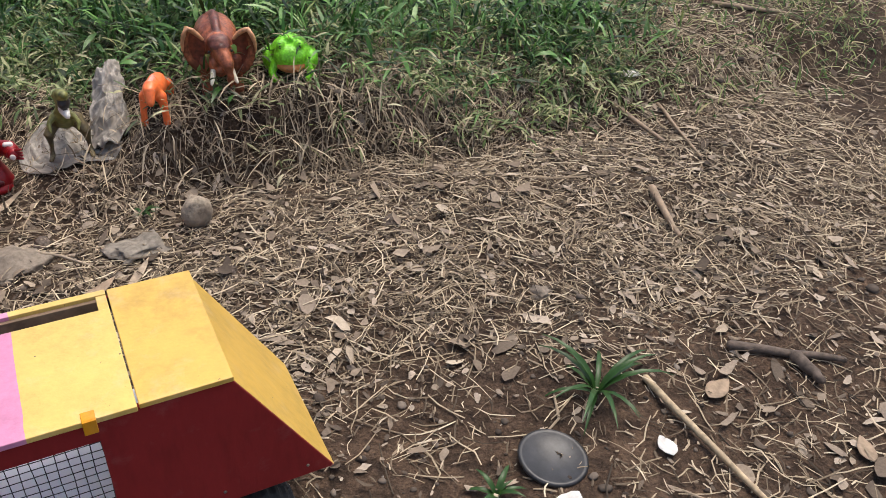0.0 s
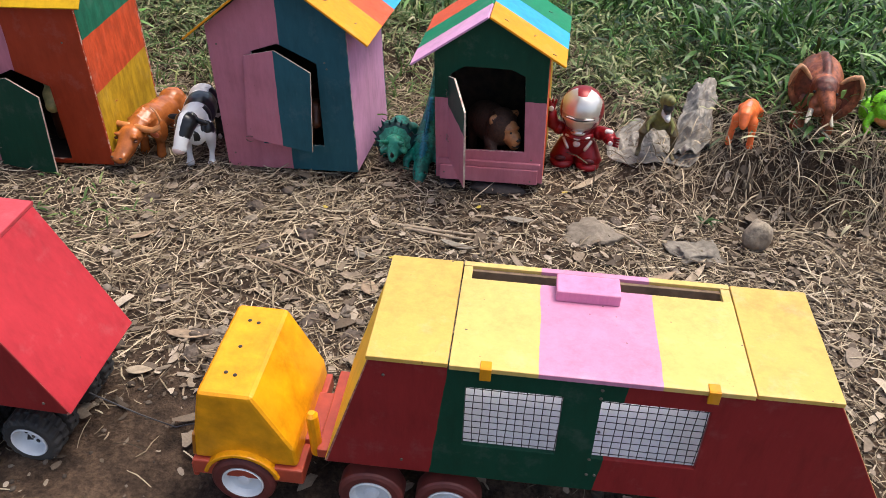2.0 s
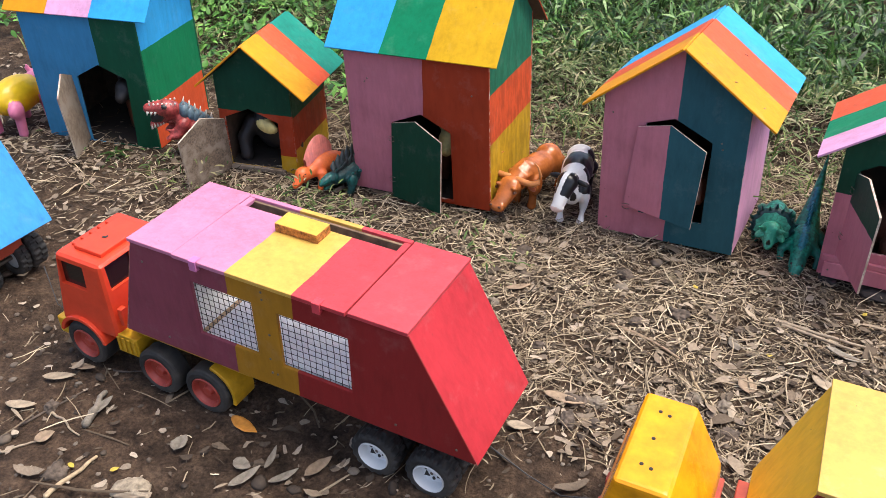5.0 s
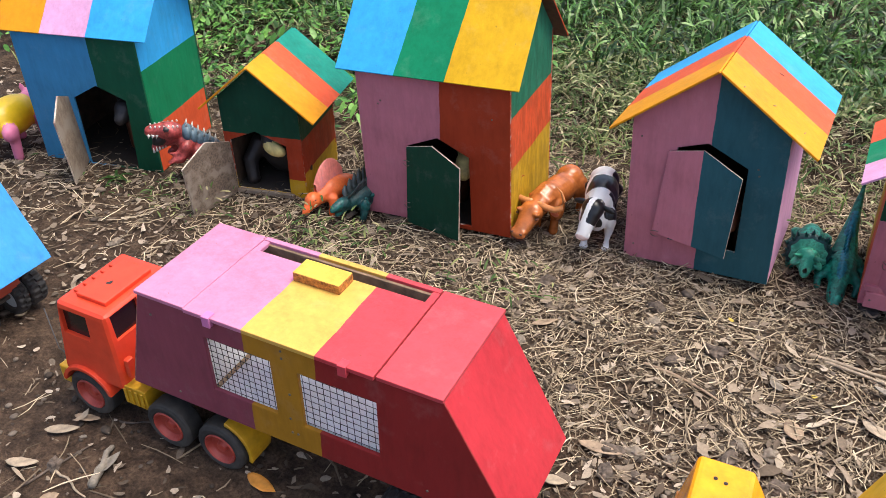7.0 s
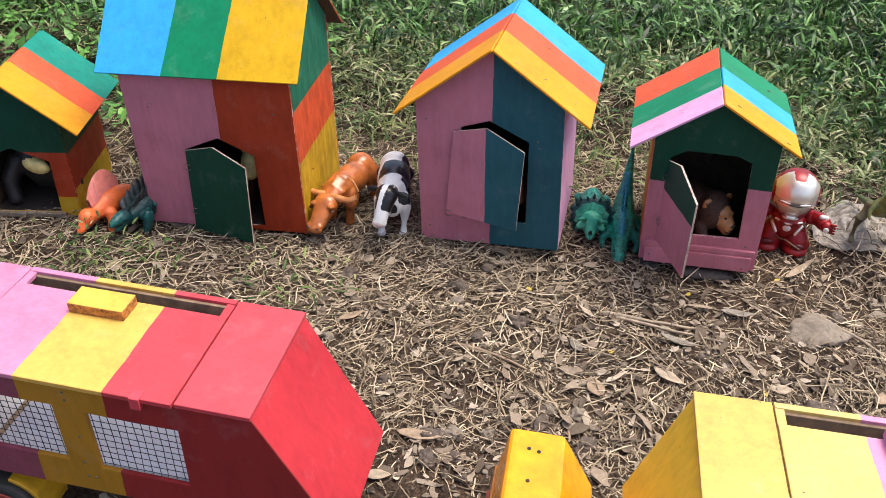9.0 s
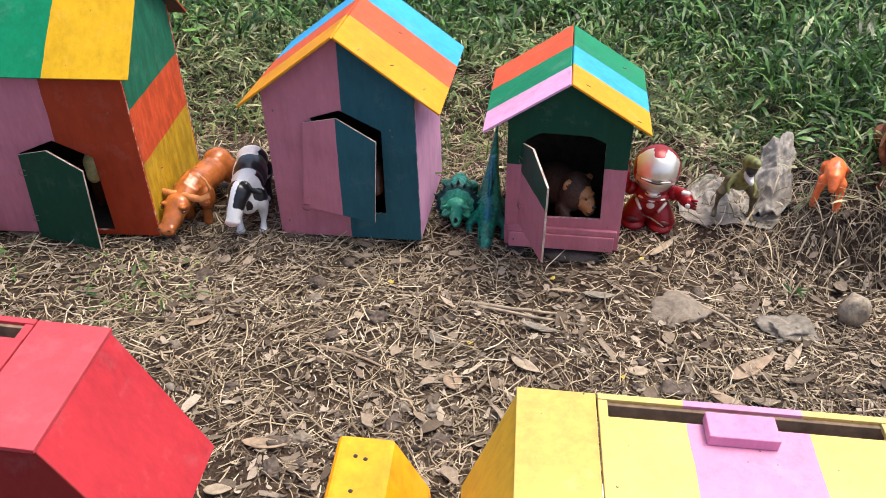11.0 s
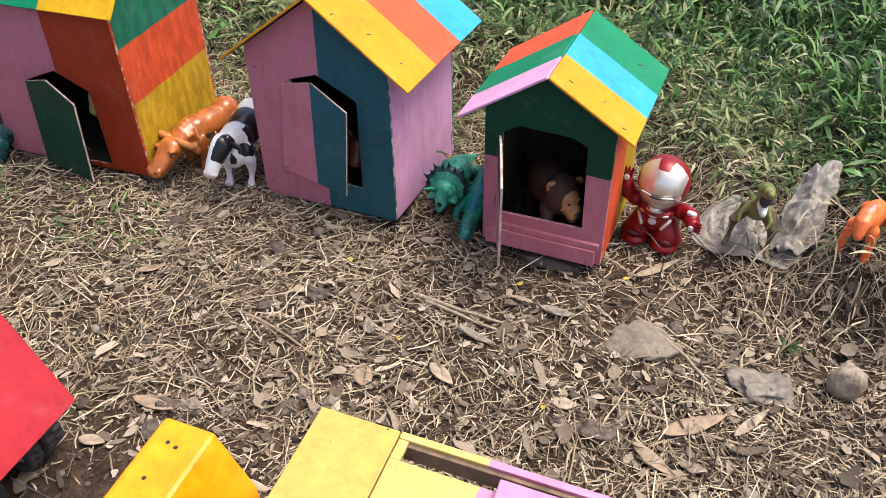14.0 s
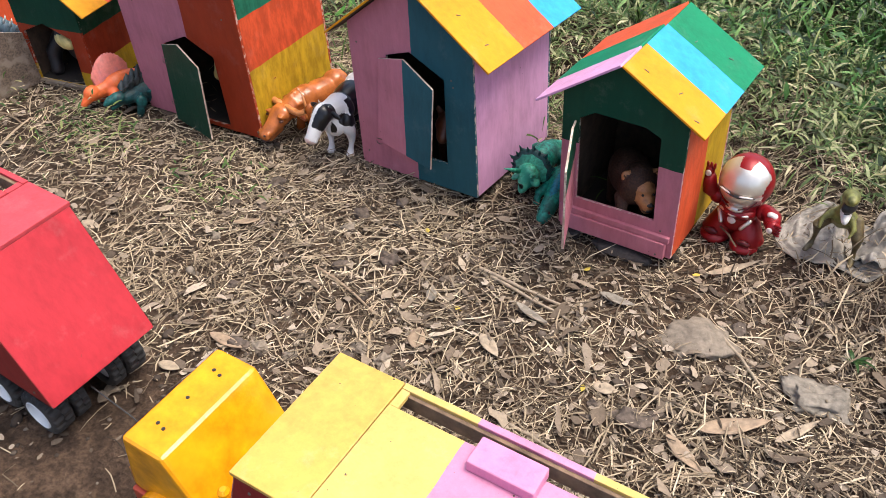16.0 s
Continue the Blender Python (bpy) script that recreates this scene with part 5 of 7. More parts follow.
M_LIME = plain("lime_rubber", (0.20, 0.62, 0.02), 0.4, var=0.25, scale=18, bump_s=0.5)
M_OLIVE = plain("olive_rubber", (0.19, 0.19, 0.05), 0.45, var=0.4, scale=10, dark=(0.07, 0.09, 0.025))
M_OLIVB = plain("olive_brown_rubber", (0.10, 0.075, 0.03), 0.5, var=0.4, scale=10)
M_TEALA = plain("teal_rubber", (0.012, 0.27, 0.19), 0.38, var=0.5, scale=16, bump_s=0.6, dark=(0.006, 0.12, 0.09))
M_MINT = plain("mint_rubber", (0.07, 0.46, 0.30), 0.38, var=0.4, scale=18, bump_s=0.6, dark=(0.012, 0.24, 0.16))
M_TEALD = plain("dark_teal_rubber", (0.006, 0.06, 0.06), 0.42, var=0.4, scale=16, bump_s=0.6)
M_TEALB = plain("mid_teal_rubber", (0.01, 0.12, 0.11), 0.4, var=0.4, scale=14, bump_s=0.5)
M_PLATE = plain("grey_green_plate", (0.06, 0.075, 0.075), 0.4, var=0.3, scale=10)
M_TBLUE = plain("teal_blue_rubber", (0.005, 0.24, 0.32), 0.38, var=0.4, scale=16, bump_s=0.6)
M_ROSE = plain("rose_red_rubber", (0.35, 0.055, 0.05), 0.4, var=0.4, scale=14, bump_s=0.6)
M_TOOTH = plain("tooth_white", (0.75, 0.72, 0.66), 0.4, scale=9)
M_BLUEG = plain("blue_grey_rubber", (0.10, 0.16, 0.20), 0.5, var=0.3, scale=9)
M_PIGP = plain("pink_plastic", (0.80, 0.24, 0.40), 0.35, var=0.06, scale=9, bump_s=0)
M_PIGY = plain("yellow_plastic_coat", (0.88, 0.58, 0.02), 0.32, var=0.06, scale=9, bump_s=0)
M_FUR = plain("brown_fur", (0.055, 0.022, 0.010), 0.7, var=0.4, scale=22, bump_s=0.8)
M_TAN = plain("tan_face", (0.46, 0.20, 0.075), 0.45, var=0.25, scale=9)
M_CREAM = plain("cream", (0.75, 0.60, 0.22), 0.5, var=0.2, scale=9)
M_ROBR = plain("metallic_red", (0.25, 0.006, 0.010), 0.34, 0.2, var=0.1, scale=6, bump_s=0)
M_ROBD = plain("deep_red", (0.09, 0.006, 0.009), 0.4, var=0.1, scale=6, bump_s=0)
M_ROBS = plain("metallic_silver", (0.78, 0.74, 0.66), 0.3, 0.7, var=0.06, scale=6, bump_s=0)
M_ROBW = plain("milky_white", (0.72, 0.66, 0.62), 0.3, var=0.05, scale=9, bump_s=0)
M_DARK = plain("near_black", (0.02, 0.018, 0.018), 0.5, scale=9)


def cow(bm):
    # facing -y, back one unit high
    ball(bm, (0, 0.48, 0.72), (0.25, 0.56, 0.25))
    ball(bm, (0, 0.08, 0.74), (0.23, 0.24, 0.24))
    ball(bm, (0, 0.88, 0.76), (0.23, 0.22, 0.22))
    ball(bm, (0, -0.10, 0.56), (0.15, 0.15, 0.19))
    tube(bm, [(0, 0.02, 0.80), (-0.03, -0.16, 0.84), (-0.05, -0.27, 0.86)], [0.19, 0.15, 0.13], 12)
    ball(bm, (-0.06, -0.31, 0.86), (0.165, 0.16, 0.155), (35, 0, -15))
    tube(bm, [(-0.07, -0.36, 0.82), (-0.12, -0.48, 0.67), (-0.145, -0.55, 0.57)], [0.145, 0.112, 0.095], 12)
    ball(bm, (-0.15, -0.575, 0.555), (0.108, 0.07, 0.08))
    for s in (-1, 1):
        ball(bm, (s * 0.17, -0.02, 0.56), (0.10, 0.14, 0.20))
        tube(bm, [(s * 0.18, -0.02, 0.50), (s * 0.175, 0.02, 0.26), (s * 0.16, -0.03, 0.10), (s * 0.16, -0.06, 0.04)], [0.10, 0.06, 0.052, 0.075], 10)
        tube(bm, [(s * 0.16, 0.92, 0.62), (s * 0.16, 1.0, 0.34), (s * 0.16, 0.95, 0.04)], [0.14, 0.065, 0.07], 10)
    tube(bm, [(0, 1.08, 0.84), (0, 1.14, 0.5), (0.02, 1.1, 0.3)], [0.035, 0.03, 0.04], 6)
    skin(bm, 0.015)
    nose = Vector((-0.25, -0.62, -0.74)).normalized()
    side = Vector((0.93, -0.37, 0)).normalized()
    for f in bm.faces:
        c = f.calc_center_median()
        w = 0.07 * noise.noise(c * 2.2)
        black = 0.10 < c.y + 1.6 * w < 0.70 and c.z > 0.42 and c.x > -0.19 + w
        black |= -0.02 < c.y + w and c.x > 0.09 + w and 0.5 < c.z < 0.93
        black |= c.y > 0.8 and c.z < 0.7 and c.x < 0
        h = c - Vector((-0.06, -0.31, 0.86))
        if c.y < -0.22 and c.z > 0.5:
            u, q = h.dot(nose), h.dot(side)
            black = (q > 0.02 + 0.5 * w or q < -0.055 + 0.4 * w) and -0.25 < u < 0.24
        black |= (c - Vector((0.24, -0.06, 0.64))).length < 0.08 or (c - Vector((0.20, -0.16, 0.70))).length < 0.11
        black |= c.y > 0.9 and c.z < 0.55
        f.material_index = 1 if black else 0
        if h.dot(nose) > 0.43 and c.y < -0.55:
            f.material_index = 2
    for s in (-1, 1):
        p = Vector((-0.05, -0.27, 0.93)) + side * s * 0.07
        ball(bm, Vector((-0.05, -0.25, 0.87)) + side * s * 0.22, (0.11, 0.03, 0.045), (0, s * 10, -20), mat=1)
        cone(bm, p, p + side * s * 0.05 + Vector((0, 0, 0.08)), 0.025, 3)
        ball(bm, Vector((-0.105, -0.42, 0.84)) + side * s * 0.105, (0.02, 0.02, 0.02), mat=3, u=8, v=6)
    for v in bm.verts:
        if v.co.y > 0:
            v.co.y *= 0.8


def buffalo(bm):
    # facing -y, back one unit high, head slung low
    ball(bm, (0, 0.42, 0.68), (0.28, 0.62, 0.28))
    ball(bm, (0, 0.10, 0.72), (0.27, 0.28, 0.27))
    ball(bm, (0, 0.80, 0.74), (0.27, 0.28, 0.27))
    tube(bm, [(0, 0.0, 0.74), (0.0, -0.22, 0.70), (0, -0.34, 0.66)], [0.25, 0.22, 0.19], 14)
    ball(bm, (0, -0.47, 0.66), (0.19, 0.19, 0.18), (25, 0, 0))
    tube(bm, [(0, -0.52, 0.63), (0, -0.72, 0.49), (0, -0.86, 0.41)], [0.175, 0.135, 0.12], 14)
    ball(bm, (0, -0.92, 0.40), (0.135, 0.075, 0.085), (-20, 0, 0))
    tube(bm, [(0, -0.60, 0.46), (0, -0.84, 0.30)], [0.12, 0.075], 12)
    for k in range(3):
        tube(bm, [(-0.20, -0.04 - 0.09 * k, 0.80), (0, -0.05 - 0.09 * k, 0.965 - 0.03 * k), (0.20, -0.04 - 0.09 * k, 0.80)], [0.05, 0.05, 0.05], 8)
    for s in (-1, 1):
        ball(bm, (s * 0.135, -0.60, 0.70), (0.055, 0.09, 0.045), (-25, 0, s * 20))
        ball(bm, (s * 0.085, -0.90, 0.46), (0.045, 0.05, 0.035))
        ball(bm, (s * 0.27, 0.02, 0.54), (0.07, 0.16, 0.22))
        ball(bm, (s * 0.22, 0.84, 0.58), (0.11, 0.22, 0.26))
        tube(bm, [(s * 0.19, 0.02, 0.5), (s * 0.18, 0.04, 0.28), (s * 0.18, 0.0, 0.04)], [0.13, 0.08, 0.09], 10)
        tube(bm, [(s * 0.19, 0.92, 0.5), (s * 0.19, 0.98, 0.28), (s * 0.19, 0.92, 0.04)], [0.15, 0.08, 0.09], 10)
    skin(bm, 0.021, 2)
    for s in (-1, 1):
        tube(bm, [(s * 0.06, -0.40, 0.79), (s * 0.20, -0.39, 0.77), (s * 0.34, -0.37, 0.77), (s * 0.45, -0.34, 0.84), (s * 0.49, -0.30, 0.97), (s * 0.43, -0.27, 1.10), (s * 0.33, -0.25, 1.17)], [0.06, 0.06, 0.055, 0.046, 0.036, 0.022, 0.006], 12, mat=2)
        ball(bm, (s * 0.33, -0.26, 0.64), (0.13, 0.035, 0.10), (0, s * 25, s * 15))
        ball(bm, (s * 0.33, -0.285, 0.64), (0.09, 0.02, 0.06), (0, s * 25, s * 15), mat=3)
        ball(bm, (s * 0.165, -0.635, 0.64), (0.03, 0.045, 0.026), mat=1, u=8, v=6)
        ball(bm, (s * 0.075, -0.965, 0.445), (0.028, 0.022, 0.02), mat=1, u=8, v=6)
    ball(bm, (0, -0.90, 0.325), (0.105, 0.07, 0.016), (25, 0, 0), mat=1)
    for v in bm.verts:
        if v.co.y < -0.24:
            v.co.x *= 1 + 0.22 * min(1.0, (-0.24 - v.co.y) / 0.16)


def elephant(bm):
    """An elephant with its ears spread and rolled rims, its trunk bent forward, facing -y."""
    ball(bm, (0, 0.5, 0.70), (0.32, 0.58, 0.34))
    tube(bm, [(0, 0.0, 0.96), (0, 0.25, 1.03), (0, 0.55, 1.04), (0, 0.9, 0.93)], [0.05, 0.06, 0.06, 0.05], 8, mat=5)
    ball(bm, (0, -0.02, 0.76), (0.20, 0.20, 0.23))
    ball(bm, (0, -0.10, 0.86), (0.16, 0.13, 0.12), mat=5)
    tube(bm, [(-0.12, -0.19, 0.84), (0, -0.235, 0.86), (0.12, -0.19, 0.84)], [0.035, 0.04, 0.035], 8, mat=5)
    tube(bm, [(0.01, -0.16, 0.76), (0.05, -0.28, 0.68), (0.08, -0.35, 0.60)], [0.13, 0.105, 0.09], 12)
    tube(bm, [(0.08, -0.34, 0.60), (0.09, -0.37, 0.46), (0.085, -0.32, 0.32)], [0.065, 0.055, 0.045], 10)
    ball(bm, (-0.02, -0.16, 0.48), (0.10, 0.10, 0.10))
    for s in (-1, 1):
        ball(bm, (s * 0.115, -0.17, 0.58), (0.065, 0.08, 0.12))
        tube(bm, [(s * 0.2, 0.14, 0.55), (s * 0.2, 0.10, 0.28), (s * 0.2, 0.06, 0.05)], [0.15, 0.105, 0.11], 10)
        tube(bm, [(s * 0.2, 0.82, 0.55), (s * 0.2, 0.88, 0.28), (s * 0.2, 0.84, 0.05)], [0.18, 0.115, 0.12], 10)
    skin(bm, 0.026)
    for s in (-1, 1):
        # a hollow fan of an ear, folded in shallow rays, with a rolled pale rim along its top
        n, rings = 17, 5
        high = 0.07 if s < 0 else 0.0
        grid = []
        for k in range(n):
            t = k / (n - 1)
            a = math.radians(40 - 112 * t)
            far = 0.35 - 0.06 * t + 0.03 * math.sin(t * math.pi)
            row = []
            for r in range(rings):
                q = r / (rings - 1)
                d = far * q
                z = 0.80 - 0.14 * t + d * math.sin(a) + high * q - 0.06 * q * t
                y = -0.03 + 0.16 * math.sin(q * 2.0) - 0.20 * q * q + (0.022 * q if k % 2 else 0.0)
                row.append((s * (0.14 + d * math.cos(a) * 1.0), y, z))
            grid.append(row)
        front = [[bm.verts.new(p) for p in row] for row in grid]
        back = [[bm.verts.new((p[0], p[1] + 0.03, p[2])) for p in row] for row in grid]
        for k in range(n - 1):
            for r in range(rings - 1):
                f = bm.faces.new((front[k][r], front[k + 1][r], front[k + 1][r + 1], front[k][r + 1]))
                f.material_index = 4 if r < rings - 2 else 0
                bm.faces.new((back[k][r], back[k][r + 1], back[k + 1][r + 1], back[k + 1][r]))
            bm.faces.new((front[k][-1], front[k + 1][-1], back[k + 1][-1], back[k][-1]))
        for row in (0, n - 1):
            for r in range(rings - 1):
                bm.faces.new((front[row][r], front[row][r + 1], back[row][r + 1], back[row][r]))
        rim = [Vector(grid[0][r]) for r in range(1, rings)] + [Vector(grid[k][-1]) for k in (2, 4, 6)]
        tube(bm, [p + Vector((0, -0.012, 0.0)) for p in rim], [0.022, 0.034, 0.038, 0.036, 0.034, 0.026, 0.014], 8, mat=2)
        tube(bm, [(s * 0.12, -0.20, 0.52), (s * 0.15, -0.31, 0.43), (s * 0.175, -0.40, 0.385)], [0.04, 0.037, 0.02], 8, mat=1)
        ball(bm, (s * 0.15, -0.185, 0.77), (0.022, 0.02, 0.022), mat=3, u=8, v=6)
    bmesh.ops.recalc_face_normals(bm, faces=bm.faces)


def biped(bm, jaw=True, crest=False, tail=1.0, big=1.0, tilt=0.0):
    """A standing two-legged dinosaur facing -y, one unit tall."""
    tube(bm, [(0, -0.02, 0.62), (0, 0.22, 0.54), (0, 0.5, 0.45), (0, 0.8 * tail, 0.32), (0, 1.15 * tail, 0.2)], [0.17, 0.21, 0.13, 0.07, 0.02], 12)
    tube(bm, [(0, 0.0, 0.64), (0, -0.1, 0.80), (0, -0.16, 0.88)], [0.15, 0.12, 0.11], 10)
    start = len(bm.verts)
    ball(bm, (0, -0.20, 0.90), (0.11, 0.15, 0.10))
    tube(bm, [(0, -0.22, 0.92), (0, -0.42, 0.90)], [0.095, 0.06], 9)
    if jaw:
        tube(bm, [(0, -0.20, 0.82), (0, -0.36, 0.70)], [0.075, 0.05], 8, mat=0)
        ball(bm, (0, -0.28, 0.82), (0.075, 0.12, 0.075), (35, 0, 0), mat=1)
    for s in (-1, 1):
        ball(bm, (s * 0.085, -0.24, 0.95), (0.025, 0.03, 0.025), mat=1, u=8, v=6)
    bm.verts.ensure_lookup_table()
    turn = Matrix.Rotation(radians(-tilt), 3, "X")
    for vt in bm.verts[start:]:
        vt.co = Vector((0, -0.14, 0.86)) + turn @ (vt.co - Vector((0, -0.14, 0.86))) * big
    for s in (-1, 1):
        ball(bm, (s * 0.17, 0.18, 0.46), (0.10, 0.17, 0.18), mat=3)
        tube(bm, [(s * 0.19, 0.16, 0.42), (s * 0.20, 0.02, 0.26), (s * 0.20, 0.12, 0.08), (s * 0.20, 0.06, 0.03)], [0.11, 0.07, 0.048, 0.05], 9, mat=3)
        tube(bm, [(s * 0.20, 0.08, 0.03), (s * 0.20, -0.10, 0.02)], [0.06, 0.045], 8, mat=3, squash=0.6)
        tube(bm, [(s * 0.15, -0.08, 0.64), (s * 0.20, -0.20, 0.56), (s * 0.18, -0.30, 0.60)], [0.06, 0.045, 0.03], 8)
    if crest:
        ball(bm, (0, 0.04, 0.66), (0.21, 0.20, 0.20))
        ball(bm, (0, -0.22, 0.97), (0.15, 0.15, 0.10))
        for s in (-1, 1):
            ball(bm, (s * 0.19, 0.0, 0.64), (0.09, 0.12, 0.13))
            tube(bm, [(s * 0.20, -0.02, 0.58), (s * 0.24, -0.12, 0.46), (s * 0.22, -0.28, 0.46)], [0.085, 0.07, 0.06], 9)
            for k in (-1, 0, 1):
                tube(bm, [(s * 0.22 + 0.04 * k, -0.26, 0.46), (s * 0.22 + 0.05 * k, -0.35, 0.44)], [0.035, 0.022], 7)
    skin(bm, 0.024)
    if jaw:
        hub = Vector((0, -0.14, 0.86))
        for k in range(5):
            for s in (-1, 1):
                p0, p1, p2 = (hub + turn @ (Vector(q) - hub) * big for q in ((s * 0.062, -0.25 - k * 0.04, 0.885), (s * 0.06, -0.26 - k * 0.04, 0.835), (s * 0.05, -0.25 - k * 0.03, 0.76 - k * 0.015)))
                cone(bm, p0, p1, 0.018 * big, 2, 5)
                cone(bm, p2 - Vector((0, 0, 0.025 * big)), p2 + Vector((0, 0, 0.03 * big)), 0.014 * big, 2, 5)
    if crest:
        for k in range(6):
            y, z = 0.06 + k * 0.09, 0.92 - k * 0.075
            ball(bm, (0, y, z - 0.06), (0.18 - 0.014 * k, 0.11, 0.17), mat=4)
            for sx in (-1, 1):
                cone(bm, (sx * 0.06, y, z + 0.08), (sx * 0.085, y + 0.03, z + 0.18), 0.032, 2, 6)
        for k in range(7):
            for sx in (-1, 1):
                p = hub + turn @ (Vector((sx * (0.075 - 0.006 * k), -0.12 - 0.045 * k, 0.985 - 0.004 * k)) - hub) * big
                ball(bm, p, (0.014, 0.018, 0.026), mat=2, u=8, v=6)


def raptor(bm):
    """An upright, slim two-legged dinosaur with its mouth open, facing -y."""
    tube(bm, [(0, 0.24, 0.46), (0, 0.12, 0.54), (0, 0.0, 0.66), (0.01, -0.06, 0.77), (0.03, -0.06, 0.86)], [0.10, 0.145, 0.13, 0.085, 0.08], 12)
    tube(bm, [(0, 0.2, 0.46), (-0.04, 0.42, 0.40), (-0.12, 0.65, 0.34), (-0.22, 0.85, 0.32)], [0.12, 0.08, 0.05, 0.02], 10)
    tube(bm, [(0.02, -0.02, 0.94), (0.06, -0.18, 1.03), (0.09, -0.30, 1.06)], [0.11, 0.085, 0.055], 10)
    tube(bm, [(0.02, -0.03, 0.85), (0.06, -0.18, 0.76), (0.08, -0.27, 0.745)], [0.08, 0.06, 0.042], 10, mat=2)
    ball(bm, (0.06, -0.16, 0.895), (0.075, 0.13, 0.08), (-10, 0, -18), mat=1)
    for s in (-1, 1):
        ball(bm, (s * 0.08 + 0.03, -0.06, 0.98), (0.025, 0.03, 0.025), mat=1, u=8, v=6)
        tube(bm, [(s * 0.12, 0.16, 0.52), (s * 0.24, 0.04, 0.36), (s * 0.24, 0.12, 0.18), (s * 0.25, 0.08, 0.03)], [0.11, 0.075, 0.042, 0.042], 10, mat=3)
        tube(bm, [(s * 0.25, 0.10, 0.03), (s * 0.27, -0.08, 0.02)], [0.05, 0.04], 8, mat=3, squash=0.6)
        tube(bm, [(s * 0.11, -0.04, 0.68), (s * 0.19, -0.12, 0.58), (s * 0.17, -0.20, 0.50)], [0.05, 0.038, 0.025], 8)
    skin(bm, 0.02)


def quad_dino(bm, frill=False, sail=False, spikes=False):
    """A four-legged dinosaur facing -y with its body about one unit long behind the head."""
    ball(bm, (0, 0.35, 0.42), (0.26, 0.48, 0.28))
    tube(bm, [(0, 0.7, 0.42), (0, 1.1, 0.26), (0.05, 1.5, 0.12)], [0.18, 0.1, 0.03], 10)
    tube(bm, [(0, 0.0, 0.42), (0, -0.22, 0.40)], [0.19, 0.15], 10)
    hs = 1.35 if frill else 1.0
    if spikes:
        ball(bm, (0, -0.30, 0.46), (0.15, 0.18, 0.14))
        tube(bm, [(0, -0.34, 0.50), (0, -0.56, 0.46), (0, -0.64, 0.42)], [0.12, 0.09, 0.06], 10, mat=3)
        tube(bm, [(0, -0.32, 0.36), (0, -0.52, 0.28)], [0.09, 0.06], 10, mat=3)
        ball(bm, (0, -0.46, 0.38), (0.07, 0.12, 0.03), mat=1)
    else:
        ball(bm, (0, -0.30, 0.42), (0.17 * hs, 0.2, 0.18 * hs), mat=3 if frill else 0)
        tube(bm, [(0, -0.36, 0.38), (0, -0.58, 0.24)], [0.13 * hs, 0.075], 10, mat=3 if frill else 0)
    for s in (-1, 1):
        ball(bm, (s * 0.12, -0.38, 0.48), (0.03, 0.03, 0.03), mat=1, u=8, v=6)
        tube(bm, [(s * 0.22, 0.08, 0.36), (s * 0.28, 0.0, 0.2), (s * 0.26, -0.05, 0.04)], [0.13, 0.09, 0.08], 9)
        tube(bm, [(s * 0.24, 0.62, 0.38), (s * 0.30, 0.58, 0.2), (s * 0.28, 0.52, 0.04)], [0.16, 0.1, 0.09], 9)
    skin(bm, 0.026)
    if frill:
        n = 15
        f0, f1 = [], []
        for k in range(n):
            a = math.radians(-35 + 250 * k / (n - 1))
            rr = 0.38 + (0.05 if k % 2 else 0.0)
            f0.append(bm.verts.new((rr * math.cos(a), -0.16 + 0.05 * math.sin(a), 0.46 + rr * math.sin(a))))
            f1.append(bm.verts.new((rr * 0.94 * math.cos(a), -0.09 + 0.05 * math.sin(a), 0.46 + rr * 0.94 * math.sin(a))))
        c0, c1 = bm.verts.new((0, -0.26, 0.46)), bm.verts.new((0, -0.02, 0.46))
        mid = [bm.verts.new(c0.co.lerp(v.co, 0.8) + Vector((0, -0.035 if k % 2 else -0.012, 0))) for k, v in enumerate(f0)]
        for i in range(n - 1):
            bm.faces.new((mid[i], mid[i + 1], c0)).material_index = 3
            bm.faces.new((f0[i], f0[i + 1], mid[i + 1], mid[i])).material_index = 2
            bm.faces.new((f1[i + 1], f1[i], c1)).material_index = 2
            bm.faces.new((f0[i + 1], f0[i], f1[i], f1[i + 1])).material_index = 2
        for k in range(0, n, 1):
            cone(bm, f0[k].co * 0.97, f0[k].co * 1.13 - Vector((0, 0, 0.03)), 0.04, 2, 5)
        for s in (-1, 1):
            cone(bm, (s * 0.14, -0.42, 0.54), (s * 0.27, -0.76, 0.76), 0.06, 3)
            ball(bm, (s * 0.19, -0.40, 0.40), (0.10, 0.12, 0.05), (0, s * 30, 0), mat=3)
        cone(bm, (0, -0.56, 0.32), (0, -0.72, 0.50), 0.05, 1)
    if sail:
        n = 26
        rims, feet = ([], []), ([], [])
        for k in range(n):
            t = k / (n - 1)
            y = -0.18 + 0.78 * t
            hgt = 0.52 + 0.62 * math.sin(math.pi * (0.06 + 0.88 * t)) ** 0.6 + (0.035 if k % 2 else 0)
            rib = 0.014 if k % 2 else 0.034
            for q, sx in enumerate((-1, 1)):
                rims[q].append(bm.verts.new((sx * rib * 0.8, y - 0.08 * (0.5 - t), hgt)))
                feet[q].append(bm.verts.new((sx * (rib + 0.02), y, 0.46)))
        for i in range(n - 1):
            for q in ((feet[0][i], rims[0][i], rims[0][i + 1], feet[0][i + 1]), (rims[1][i], feet[1][i], feet[1][i + 1], rims[1][i + 1]), (rims[0][i], rims[1][i], rims[1][i + 1], rims[0][i + 1])):
                bm.faces.new(q).material_index = 2
